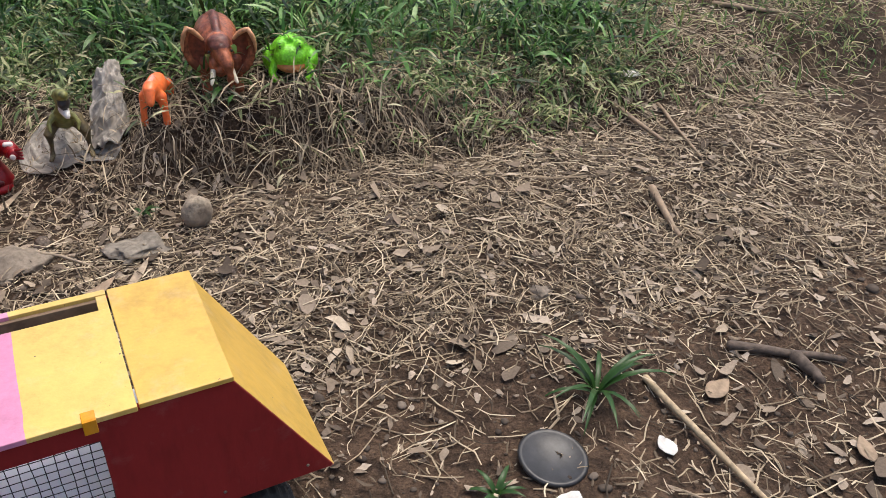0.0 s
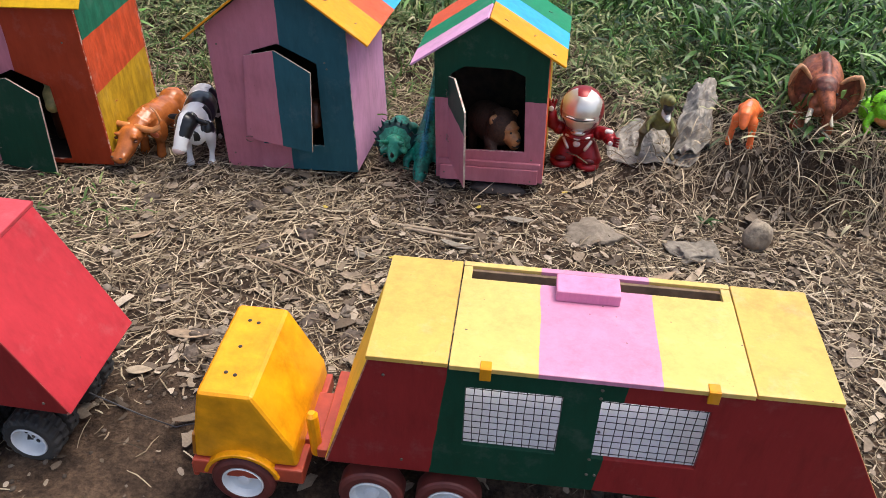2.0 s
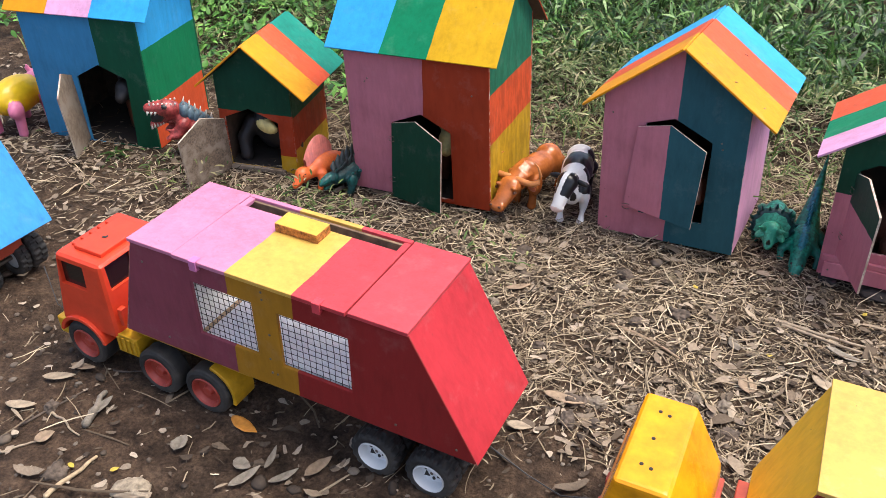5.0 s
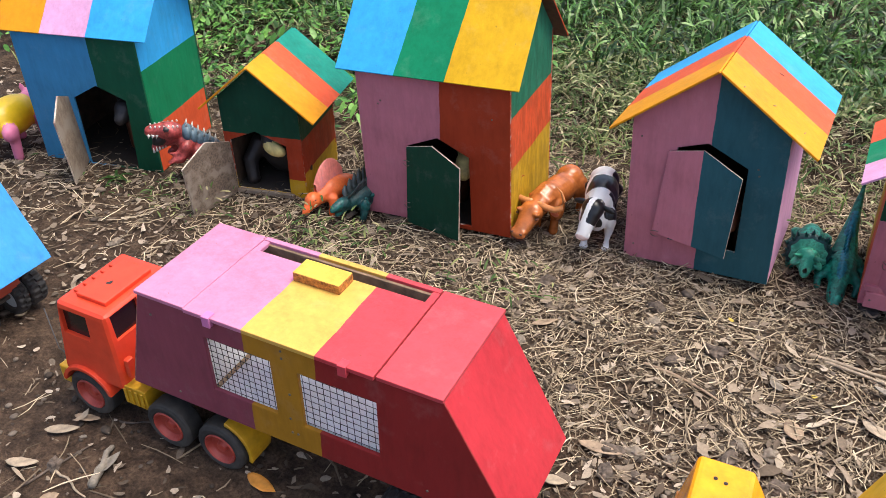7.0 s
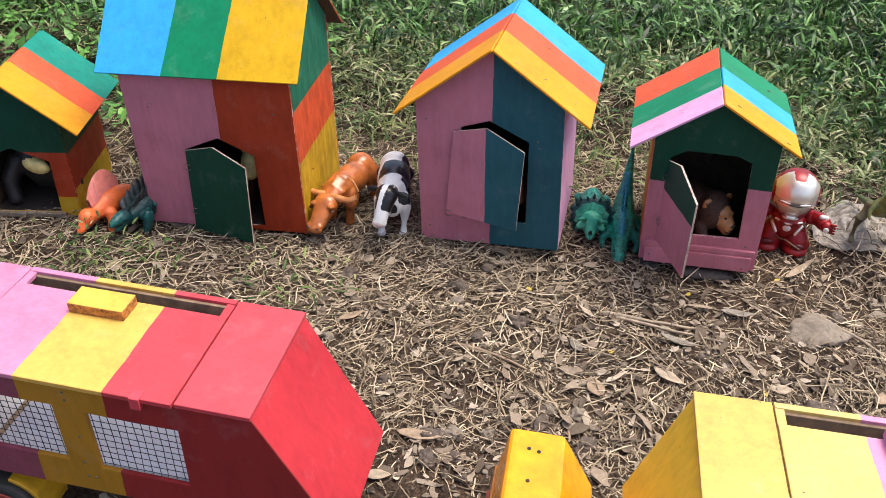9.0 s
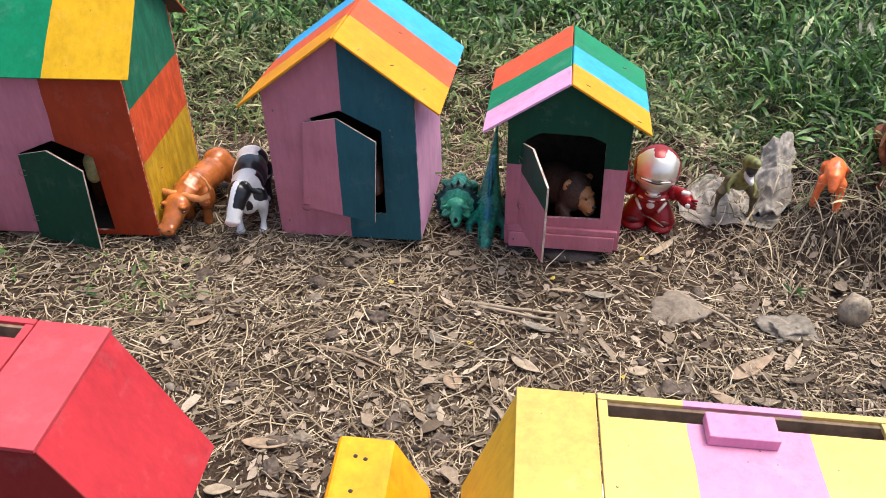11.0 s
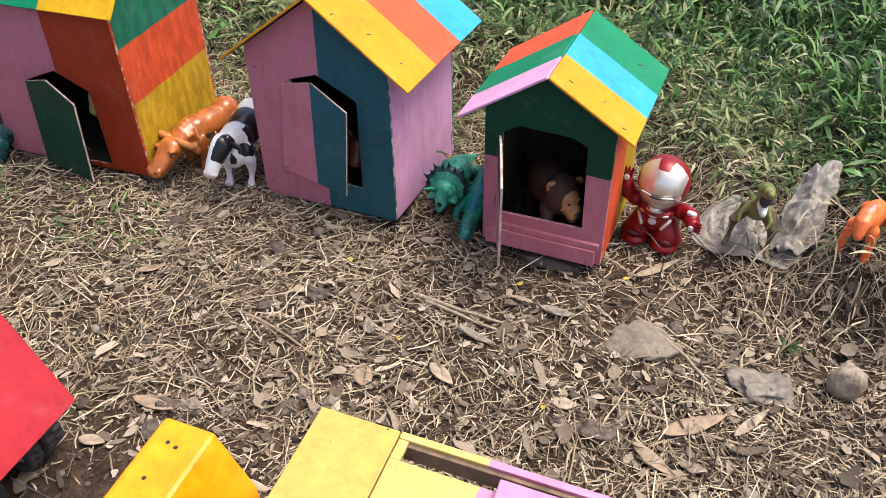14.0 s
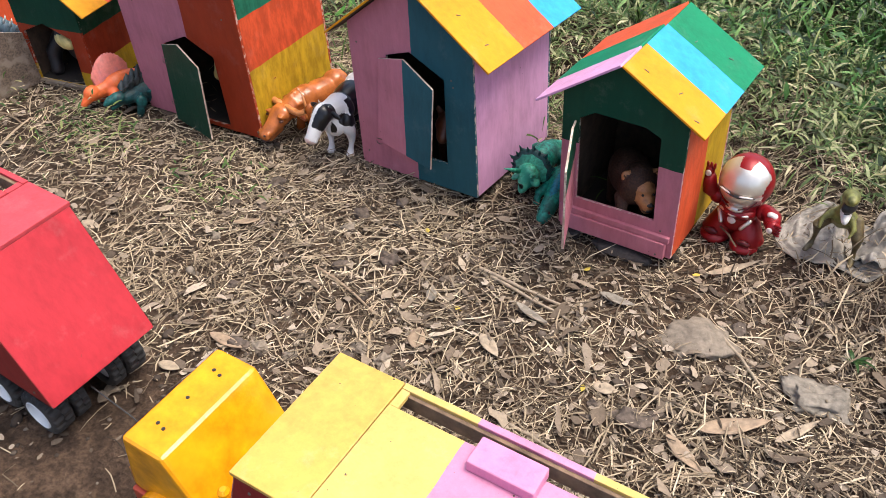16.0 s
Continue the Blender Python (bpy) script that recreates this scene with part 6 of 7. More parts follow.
    if spikes:
        for k in range(8):
            for s in (-1, 1):
                y = -0.18 + k * 0.14
                top = 0.56 + 0.42 * math.sin(math.pi * (k + 1.5) / 10)
                lo, hi = (s * 0.06, y, 0.58), (s * 0.16, y + 0.08, top)
                ring = []
                for t, hw in ((0, 0.05), (0.35, 0.10), (0.65, 0.085), (1.0, 0.008)):
                    p = Vector(lo).lerp(Vector(hi), t)
                    ring.append([bm.verts.new(p + Vector(d)) for d in ((0, -hw, 0), (0.022 * (1 - t) + 0.004, 0, 0), (0, hw, 0), (-0.022 * (1 - t) - 0.004, 0, 0))])
                for r0, r1 in zip(ring, ring[1:]):
                    for i in range(4):
                        bm.faces.new((r0[i], r0[(i + 1) % 4], r1[(i + 1) % 4], r1[i])).material_index = 4
                bm.faces.new(ring[-1]).material_index = 4
        for s in (-1, 1):
            for k in range(4):
                ball(bm, (s * 0.27, 0.08 + 0.2 * k, 0.50), (0.035, 0.05, 0.05), mat=3, u=8, v=6)
            ball(bm, (s * 0.27, 0.06, 0.34), (0.09, 0.12, 0.16), mat=3)
    bmesh.ops.recalc_face_normals(bm, faces=bm.faces)


def crawler(bm):
    """A long-tailed lizard, nose to -y and low, its tail raised behind."""
    tube(bm, [(0, -0.66, 0.07), (0, -0.48, 0.14), (0, -0.22, 0.26), (0, 0.12, 0.36), (0, 0.45, 0.44), (0.0, 0.85, 0.72), (0.02, 1.15, 1.2), (0.03, 1.3, 1.75)], [0.10, 0.16, 0.17, 0.27, 0.26, 0.17, 0.09, 0.03], 12)
    for s in (-1, 1):
        tube(bm, [(s * 0.2, 0.05, 0.34), (s * 0.36, -0.06, 0.2), (s * 0.33, -0.2, 0.05)], [0.12, 0.085, 0.07], 9)
        tube(bm, [(s * 0.2, 0.42, 0.4), (s * 0.38, 0.38, 0.22), (s * 0.36, 0.24, 0.05)], [0.17, 0.11, 0.08], 9)
    ball(bm, (0, 0.2, 0.5), (0.12, 0.5, 0.16), (12, 0, 0), mat=1)
    tube(bm, [(0, 0.7, 0.74), (0.02, 1.0, 1.12)], [0.10, 0.07], 8, mat=1)
    skin(bm, 0.028)
    for k in range(14):
        t = k / 13
        y, z = -0.2 + 1.2 * t, 0.43 + 0.62 * t * t + 0.15 * math.sin(math.pi * t)
        cone(bm, (0, y, z - 0.05), (0, y + 0.05, z + 0.09), 0.06, 1, 5)
    for s in (-1, 1):
        ball(bm, (s * 0.09, -0.52, 0.22), (0.035, 0.045, 0.035), mat=2, u=8, v=6)
    bmesh.ops.recalc_face_normals(bm, faces=bm.faces)


def frog(bm):
    ball(bm, (0, 0.3, 0.5), (0.5, 0.55, 0.45))
    ball(bm, (0, -0.1, 0.58), (0.42, 0.35, 0.3))
    ball(bm, (0, -0.22, 0.36), (0.33, 0.25, 0.16), mat=1)
    for s in (-1, 1):
        ball(bm, (s * 0.22, -0.12, 0.86), (0.13, 0.13, 0.13))
        ball(bm, (s * 0.24, -0.22, 0.88), (0.06, 0.05, 0.06), mat=2, u=8, v=6)
        ball(bm, (s * 0.5, 0.35, 0.32), (0.2, 0.38, 0.3))
        tube(bm, [(s * 0.36, -0.1, 0.4), (s * 0.48, -0.22, 0.2), (s * 0.4, -0.34, 0.05)], [0.14, 0.1, 0.1], 9)
        for k in range(5):
            ball(bm, (s * (0.2 + 0.08 * k), 0.1 + 0.1 * k, 0.88 - 0.1 * k), (0.08, 0.09, 0.07), u=8, v=6)
    for k in range(6):
        ball(bm, (0.05 * (-1) ** k, 0.0 + 0.13 * k, 0.97 - 0.02 * k), (0.08, 0.08, 0.06), u=8, v=6)
    skin(bm, 0.032)


def four_legs(bm):
    """A plain four-legged beast facing -y."""
    ball(bm, (0, 0.4, 0.62), (0.28, 0.52, 0.30), mat=1)
    ball(bm, (0, 0.4, 0.66), (0.30, 0.45, 0.30), mat=1)
    tube(bm, [(0, 0.0, 0.7), (0, -0.15, 0.8)], [0.2, 0.17], 10, mat=1)
    ball(bm, (0, -0.25, 0.84), (0.18, 0.2, 0.18))
    tube(bm, [(0, -0.32, 0.80), (0, -0.46, 0.74)], [0.13, 0.10], 9)
    for s in (-1, 1):
        ball(bm, (s * 0.17, -0.16, 1.0), (0.06, 0.04, 0.08))
        tube(bm, [(s * 0.18, 0.05, 0.5), (s * 0.19, 0.02, 0.05)], [0.13, 0.09], 9, mat=1)
        tube(bm, [(s * 0.18, 0.75, 0.5), (s * 0.19, 0.78, 0.05)], [0.14, 0.09], 9, mat=1)
    skin(bm, 0.032)


def orange_beast(bm):
    """A narrow, long-necked beast with its head bent down, facing -y."""
    ball(bm, (0, 0.4, 0.66), (0.21, 0.48, 0.24))
    ball(bm, (0, 0.05, 0.76), (0.19, 0.22, 0.22))
    tube(bm, [(0, -0.05, 0.86), (0, -0.2, 0.84), (0.02, -0.34, 0.62)], [0.15, 0.13, 0.08], 10)
    ball(bm, (0, 0.12, 0.93), (0.05, 0.25, 0.08), mat=1)
    for s in (-1, 1):
        ball(bm, (s * 0.11, -0.2, 0.88), (0.025, 0.03, 0.03), mat=1, u=8, v=6)
        tube(bm, [(s * 0.16, 0.02, 0.66), (s * 0.21, -0.04, 0.34), (s * 0.22, -0.06, 0.05)], [0.12, 0.075, 0.08], 9)
        tube(bm, [(s * 0.16, 0.72, 0.6), (s * 0.19, 0.78, 0.3), (s * 0.19, 0.72, 0.05)], [0.13, 0.075, 0.08], 9)
    tube(bm, [(0, 0.85, 0.7), (0, 1.1, 0.5)], [0.06, 0.03], 7)
    skin(bm, 0.032)


def coated_beast(bm):
    """A stout toy beast with a smooth coat over its back, facing -y."""
    ball(bm, (0, 0.4, 0.66), (0.32, 0.56, 0.34), mat=1)
    tube(bm, [(0, -0.02, 0.7), (0, -0.18, 0.72)], [0.22, 0.19], 12)
    ball(bm, (0, -0.28, 0.72), (0.2, 0.2, 0.2))
    tube(bm, [(0, -0.36, 0.68), (0, -0.5, 0.64)], [0.12, 0.10], 10)
    for s in (-1, 1):
        ball(bm, (s * 0.17, -0.2, 0.92), (0.06, 0.04, 0.09))
        ball(bm, (s * 0.3, 0.06, 0.56), (0.10, 0.13, 0.13))
        ball(bm, (s * 0.3, 0.80, 0.56), (0.11, 0.17, 0.16))
        tube(bm, [(s * 0.28, 0.06, 0.5), (s * 0.27, 0.02, 0.05)], [0.10, 0.085], 9)
        tube(bm, [(s * 0.28, 0.74, 0.5), (s * 0.27, 0.76, 0.05)], [0.10, 0.085], 9)
    skin(bm, 0.032)


def beast_head(bm):
    """A maned beast standing inside, its head turned."""
    for s in (-1, 1):
        for y in (0.1, 0.75):
            tube(bm, [(s * 0.22, y, 0.3), (s * 0.22, y, -0.34)], [0.13, 0.10], 9)
    ball(bm, (0, 0.5, 0.45), (0.4, 0.6, 0.42))
    ball(bm, (0, 0.0, 0.52), (0.36, 0.3, 0.4))
    ball(bm, (0.05, -0.18, 0.52), (0.21, 0.17, 0.25), mat=1)
    ball(bm, (0.07, -0.32, 0.62), (0.17, 0.06, 0.05), mat=1)
    tube(bm, [(0.07, -0.24, 0.44), (0.10, -0.38, 0.36)], [0.19, 0.15], 12, mat=1)
    tube(bm, [(0.08, -0.26, 0.34), (0.10, -0.37, 0.22)], [0.14, 0.11], 10, mat=1)
    ball(bm, (0.11, -0.51, 0.43), (0.075, 0.03, 0.035), mat=2)
    ball(bm, (0.10, -0.455, 0.27), (0.12, 0.07, 0.014), mat=2)
    for s in (-1, 1):
        ball(bm, (s * 0.27 + 0.02, -0.02, 0.78), (0.11, 0.05, 0.11), mat=1)
        ball(bm, (s * 0.27 + 0.02, -0.05, 0.78), (0.06, 0.03, 0.06), mat=0)
        tube(bm, [(s * 0.28, 0.05, 0.3), (s * 0.3, -0.2, 0.06)], [0.13, 0.11], 9)
    ball(bm, (0.02, 0.05, 0.74), (0.27, 0.24, 0.20))
    skin(bm, 0.028)
    for s in (-1, 1):
        ball(bm, (0.08 + s * 0.10, -0.365, 0.565), (0.026, 0.026, 0.024), mat=2, u=8, v=6)


def ape(bm):
    ball(bm, (0, 0.3, 0.5), (0.42, 0.36, 0.42))
    ball(bm, (0, 0.0, 0.85), (0.24, 0.24, 0.26))
    ball(bm, (0, -0.18, 0.80), (0.15, 0.1, 0.14), mat=1)
    for s in (-1, 1):
        tube(bm, [(s * 0.36, 0.15, 0.65), (s * 0.5, -0.05, 0.35), (s * 0.42, -0.15, 0.06)], [0.17, 0.14, 0.12], 9)
        tube(bm, [(s * 0.25, 0.5, 0.3), (s * 0.28, 0.4, 0.06)], [0.17, 0.13], 9)
    ball(bm, (0.10, -0.24, 0.74), (0.21, 0.09, 0.13), (0, 15, 0), mat=2)
    skin(bm, 0.032)


def robot(bm):
    """A squat big-headed doll: red shell, silver mask."""
    ball(bm, (0, 0.0, 0.72), (0.255, 0.26, 0.27), mat=0, u=96, v=64)
    for f in bm.faces:
        c = f.calc_center_median()
        x, z = abs(c.x), c.z - 0.72
        if c.y < -0.02 and x < 0.215 + 0.1 * max(0, z) and z < 0.262 and not (x < 0.055 + 0.6 * max(0, z - 0.225) and z > 0.215) and z > -0.23:
            f.material_index = 1
    for v in bm.verts:
        z = v.co.z - 0.72
        if v.co.y < -0.03 and abs(v.co.x) < 0.24:
            v.co.y += 0.016 * max(0, 0.03 - abs(z + 0.03)) / 0.03
    tube(bm, [(-0.17, -0.208, 0.695), (-0.03, -0.262, 0.682), (0.03, -0.262, 0.682), (0.17, -0.208, 0.695)], [0.008, 0.009, 0.009, 0.008], 6, mat=2)
    ball(bm, (0, -0.17, 0.49), (0.09, 0.05, 0.035), mat=1)
    tube(bm, [(0, 0.02, 0.50), (0, 0.0, 0.42), (0, 0.0, 0.24)], [0.17, 0.19, 0.17], 18, mat=0)
    ball(bm, (0, -0.06, 0.42), (0.19, 0.15, 0.07), mat=0)
    tube(bm, [(-0.14, -0.155, 0.435), (0, -0.20, 0.415), (0.14, -0.155, 0.435)], [0.014, 0.016, 0.014], 7, mat=1)
    ball(bm, (0, -0.172, 0.345), (0.045, 0.022, 0.045), mat=3)
    for s in (-1, 1):
        tube(bm, [(s * 0.16, -0.10, 0.36), (s * 0.10, -0.16, 0.27)], [0.022, 0.02], 8, mat=1)
        ball(bm, (s * 0.24, 0, 0.44), (0.085, 0.085, 0.085), mat=0)
        tube(bm, [(s * 0.10, 0, 0.28), (s * 0.135, -0.02, 0.15), (s * 0.155, -0.03, 0.06)], [0.12, 0.145, 0.165], 18, mat=0)
        ball(bm, (s * 0.155, -0.09, 0.05), (0.145, 0.15, 0.07), mat=0)
        ball(bm, (s * 0.17, -0.185, 0.135), (0.07, 0.03, 0.04), (20, 0, 0), mat=4)
        ball(bm, (s * 0.105, -0.247, 0.705), (0.065, 0.012, 0.011), (0, 0, s * 22), mat=3)
        tube(bm, [(s * 0.19, -0.165, 0.64), (s * 0.13, -0.20, 0.55), (s * 0.05, -0.205, 0.508)], [0.006, 0.007, 0.007], 6, mat=4)
    # arm with raised palm
    tube(bm, [(-0.25, 0, 0.45), (-0.33, -0.02, 0.50), (-0.355, -0.05, 0.64)], [0.075, 0.08, 0.075], 12, mat=0)
    ball(bm, (-0.355, -0.07, 0.73), (0.055, 0.045, 0.06), mat=0)
    ball(bm, (-0.345, -0.112, 0.72), (0.032, 0.012, 0.035), mat=3)
    # arm reaching forward
    tube(bm, [(0.25, 0, 0.45), (0.34, -0.05, 0.45), (0.37, -0.13, 0.45)], [0.08, 0.085, 0.08], 12, mat=0)
    tube(bm, [(0.32, -0.11, 0.525), (0.38, -0.115, 0.525)], [0.03, 0.03], 8, mat=3)
    ball(bm, (0.39, -0.18, 0.45), (0.065, 0.055, 0.065), mat=0)
    ball(bm, (0.385, -0.232, 0.44), (0.03, 0.012, 0.032), mat=3)
    for k in range(4):
        tube(bm, [(0.42, -0.20, 0.50 - 0.03 * k), (0.475, -0.225, 0.515 - 0.035 * k)], [0.017, 0.013], 6, mat=0)
        tube(bm, [(-0.40 + 0.03 * k, -0.08, 0.77), (-0.42 + 0.04 * k, -0.09, 0.83)], [0.016, 0.012], 6, mat=0)


def put(x, y, yaw, s, z=None, rx=0, ry=0, wide=1.0):
    z = gz(x, y) if z is None else z
    return pose(x, y, z, rx, ry, yaw) @ Matrix.Diagonal((s * wide, s, s, 1))


def animal(label, category, mats, draw, m, name="toy_animal"):
    bm = bmesh.new()
    draw(bm)
    ob = finish(name, bm, mats, None, smooth=True)
    ob.matrix_world = m
    return tagged(ob, label, category, "toy animals")


animal("black and white plastic toy cow between two hutches", "toy cow", [M_COWW, M_BLK, M_NOSE, M_TUSK], cow, put(-0.041, 0.004, 13, 0.090))
animal("glossy brown plastic toy buffalo with curved horns beside a hutch", "toy buffalo", [M_BROWN, M_DKBR, M_HORN, M_EARIN], buffalo, put(-0.119, 0.018, -10, 0.075))
animal("brown plastic toy elephant with tusks on the bank", "toy elephant", [M_ELE, M_TUSK, M_RIM, M_BLK, M_ELEE, M_ELED], elephant, put(0.758, 0.110, -6, 0.088, z=gz(0.758, 0.110) - 0.002))
animal("orange rubber toy dinosaur standing on the bank", "toy dinosaur", [M_ORG, M_PALE, M_PALE, M_ORG], orange_beast, put(0.670, 0.093, -18, 0.061, z=gz(0.670, 0.093) - 0.001))
animal("lime-green knobbly rubber toy frog on the bank", "toy frog", [M_LIME, M_HORN, M_BLK], frog, put(0.847, 0.112, -14, 0.052))
animal("olive toy tyrannosaur standing on a dead leaf", "toy dinosaur", [M_OLIVE, M_DARK, M_TOOTH, M_OLIVB], raptor, put(0.567, 0.100, -4, 0.088, z=gz(0.567, 0.100) + 0.006))
animal("teal rubber toy horned dinosaur with frill between hutches", "toy dinosaur", [M_TEALA, M_DARK, M_TEALD, M_MINT], lambda bm: quad_dino(bm, frill=True), put(0.214, 0.082, 4, 0.068))
animal("teal-blue toy lizard with raised tail beside a hutch", "toy lizard", [M_TEALA, M_TBLUE, M_DARK], crawler, put(0.256, 0.064, 2, 0.066))
animal("orange sail-backed rubber toy dinosaur beside a hutch", "toy dinosaur", [M_ORG, M_DARK, M_SAIL, M_ORG], lambda bm: quad_dino(bm, sail=True), put(-0.416, -0.088, -8, 0.067))
animal("dark teal spiked rubber toy dinosaur beside a hutch", "toy dinosaur", [M_TEALD, M_DARK, M_TEALD, M_TEALB, M_PLATE], lambda bm: quad_dino(bm, spikes=True), put(-0.372, -0.074, -14, 0.067))
animal("rose-red toy tyrannosaur with open jaws and white spines", "toy dinosaur", [M_ROSE, M_DARK, M_TOOTH, M_ROSE, M_BLUEG], lambda bm: biped(bm, True, True, 0.6, 1.65, 8), put(-0.652, -0.102, -44, 0.084))
animal("pink toy beast with a yellow coat beside a hutch", "toy animal", [M_PIGP, M_PIGY], coated_beast, put(-0.984, -0.118, 192, 0.094))
animal("brown toy beast with tan face inside the hutch", "toy animal", [M_FUR, M_TAN, M_DARK], beast_head, put(0.362, 0.049, 40, 0.062, z=0.0435))
animal("black toy gorilla with yellow patch inside the hutch", "toy gorilla", [M_DARK, M_DARK, M_CREAM], ape, put(-0.517, -0.056, 10, 0.090, z=0.006))
animal("cream-headed toy animal peeking from behind the door", "toy animal", [M_CREAM, M_DKBR], four_legs, put(-0.228, 0.014, 8, 0.098, z=0.006))
animal("dark toy animal in the hutch with a bare door", "toy animal", [M_DARK, M_DKBR], four_legs, put(-0.772, -0.075, 10, 0.10, z=0.006))
animal("brown toy animal in the slate hutch", "toy animal", [M_DKBR, M_DKBR], four_legs, put(0.115, 0.05, 10, 0.09, z=0.008))
animal("red and silver big-headed robot doll beside a hutch", "robot doll", [M_ROBR, M_ROBS, M_DARK, M_ROBW, M_ROBD], robot, put(0.463, 0.109, -5, 0.115, z=gz(0.463, 0.109) + 0.002), "robot_doll")


# ---- stones, large leaves, sticks ----
M_ROCK = plain("brown_stone", (0.34, 0.28, 0.205), 0.9, var=0.35, scale=160, bump_s=0.9, dark=(0.20, 0.155, 0.11))
M_FLAT = plain("grey_stone", (0.225, 0.185, 0.142), 0.9, var=0.22, scale=150, bump_s=1.0)
M_BSTONE = plain("brown_clod", (0.12, 0.092, 0.072), 0.95, var=0.4, scale=140, bump_s=0.9)
M_DSTONE = plain("dark_stone", (0.06, 0.05, 0.045), 0.9, var=0.35, scale=90, bump_s=0.8)


M_LEAF_T = plain("tan_dead_leaf", (0.30, 0.215, 0.14), 0.7, var=0.25, scale=120, bump_s=0.5)
M_LEAF_P = plain("pale_dead_leaf", (0.36, 0.285, 0.20), 0.75, var=0.25, scale=130, bump_s=0.5)
M_LEAF_G = plain("grey_dead_leaf", (0.34, 0.31, 0.27), 0.85, var=0.3, scale=110, bump_s=0.8, dark=(0.26, 0.23, 0.19))
M_LEAF_S = plain("dull_grey_leaf", (0.23, 0.20, 0.16), 0.85, var=0.3, scale=130, bump_s=0.6)
M_LEAF_O = plain("orange_leaf", (0.62, 0.26, 0.04), 0.6, var=0.2, scale=90)
M_LEAF_Y = plain("yellow_leaf", (0.55, 0.42, 0.06), 0.6, var=0.2, scale=90)
M_DTWIG = plain("dark_twig", (0.11, 0.08, 0.06), 0.8, var=0.35, scale=120, bump_s=0.7)
M_PAPER = plain("pale_paper", (0.62, 0.60, 0.56), 0.8, var=0.15, scale=90, bump_s=0.4)
M_LID = plain("black_plastic", (0.03, 0.03, 0.032), 0.45, var=0.3, scale=90, bump_s=0.3)
M_STICK = plain("pale_stick", (0.42, 0.32, 0.20), 0.75, var=0.25, scale=150, bump_s=0.4)


def stone(label, x, y, rx, ry, rz, mat, yaw=0, sink=0.3, seed=0, rough=0.16, facets=7, tip=0):
    bm = bmesh.new()
    bmesh.ops.create_icosphere(bm, subdivisions=4, radius=1)
    rnd = random.Random(seed)
    planes = [(Vector((rnd.gauss(0, 1), rnd.gauss(0, 1), rnd.gauss(0.2, 0.8))).normalized(), rnd.uniform(0.62, 0.85)) for _ in range(facets)]
    for vt in bm.verts:
        p = vt.co.normalized()
        for nrm, dist in planes:
            over = p.dot(nrm) - dist
            if over > 0:
                p = p - nrm * over * 0.85
        k = 1 + rough * noise.noise(p * 1.6 + Vector((seed * 7.1, 0, 0))) + rough * 0.5 * noise.noise(p * 4 + Vector((0, seed * 3.3, 0))) + rough * 0.35 * noise.noise(p * 11 + Vector((seed, 0, 2)))
        vt.co = Vector((p.x * rx, p.y * ry, p.z * rz)) * k
    ob = finish("stone", bm, mat, None, smooth=True)
    ob.matrix_world = pose(x, y, gz(x, y) + rz * (1 - 2 * sink), 0, tip, yaw)
    return tagged(ob, label, "stone", "stones")


stone("round brown fist-shaped stone on the straw", 0.686, -0.050, 0.017, 0.016, 0.022, M_ROCK, 20, 0.12, 1, 0.12, 4, 12)
stone("flat grey-brown stone half sunk in soil", 0.489, -0.066, 0.041, 0.030, 0.015, M_FLAT, 28, 0.47, 7, 0.28, 3)
stone("flat flaky grey stone on the straw", 0.617, -0.074, 0.030, 0.026, 0.009, M_LEAF_S, 19, 0.36, 3, 0.6, 8)
stone("dark crumbly clod of soil", 0.483, -0.191, 0.024, 0.018, 0.008, M_BSTONE, 30, 0.52, 8, 0.7, 9)
stone("pale flat stone on the dark path", -0.224, -0.639, 0.020, 0.015, 0.006, M_ROCK, 10, 0.35, 9, 0.2, 6)
stone("dark stone propping up the hutch", 0.365, 0.022, 0.036, 0.016, 0.010, M_DSTONE, -4, 0.35, 4)
stone("dark stone propping up the hutch", 0.297, 0.03, 0.014, 0.014, 0.009, M_DSTONE, 30, 0.3, 5)
for i, (x, y, r) in enumerate([(0.153, -0.143, 0.015), (0.075, -0.123, 0.011), (0.114, -0.184, 0.011), (0.071, -0.094, 0.013), (0.204, -0.264, 0.010), (-0.069, -0.097, 0.012), (0.52, -0.023, 0.012), (0.117, -0.318, 0.010), (0.096, -0.33, 0.012), (0.2, -0.285, 0.012), (0.235, -0.262, 0.010), (0.17, -0.29, 0.008),
                               (0.25, -0.30, 0.011), (0.15, -0.31, 0.009), (0.10, -0.36, 0.012), (0.125, -0.35, 0.009), (-0.62, -0.29, 0.010), (-0.30, -0.66, 0.013), (-0.38, -0.60, 0.010),
                               (0.62, -0.21, 0.009), (0.70, -0.16, 0.010), (0.56, -0.26, 0.008), (-0.05, -0.22, 0.008), (0.03, -0.27, 0.009), (0.9, -0.12, 0.012), (1.0, -0.3, 0.014), (0.44, -0.2, 0.007)]):
    stone("small grey-brown stone in the soil", x, y, r, r * 0.8, r * 0.6, (M_BSTONE, M_FLAT, M_BSTONE)[i % 3], i * 47, 0.40, 10 + i, 0.42, 9)

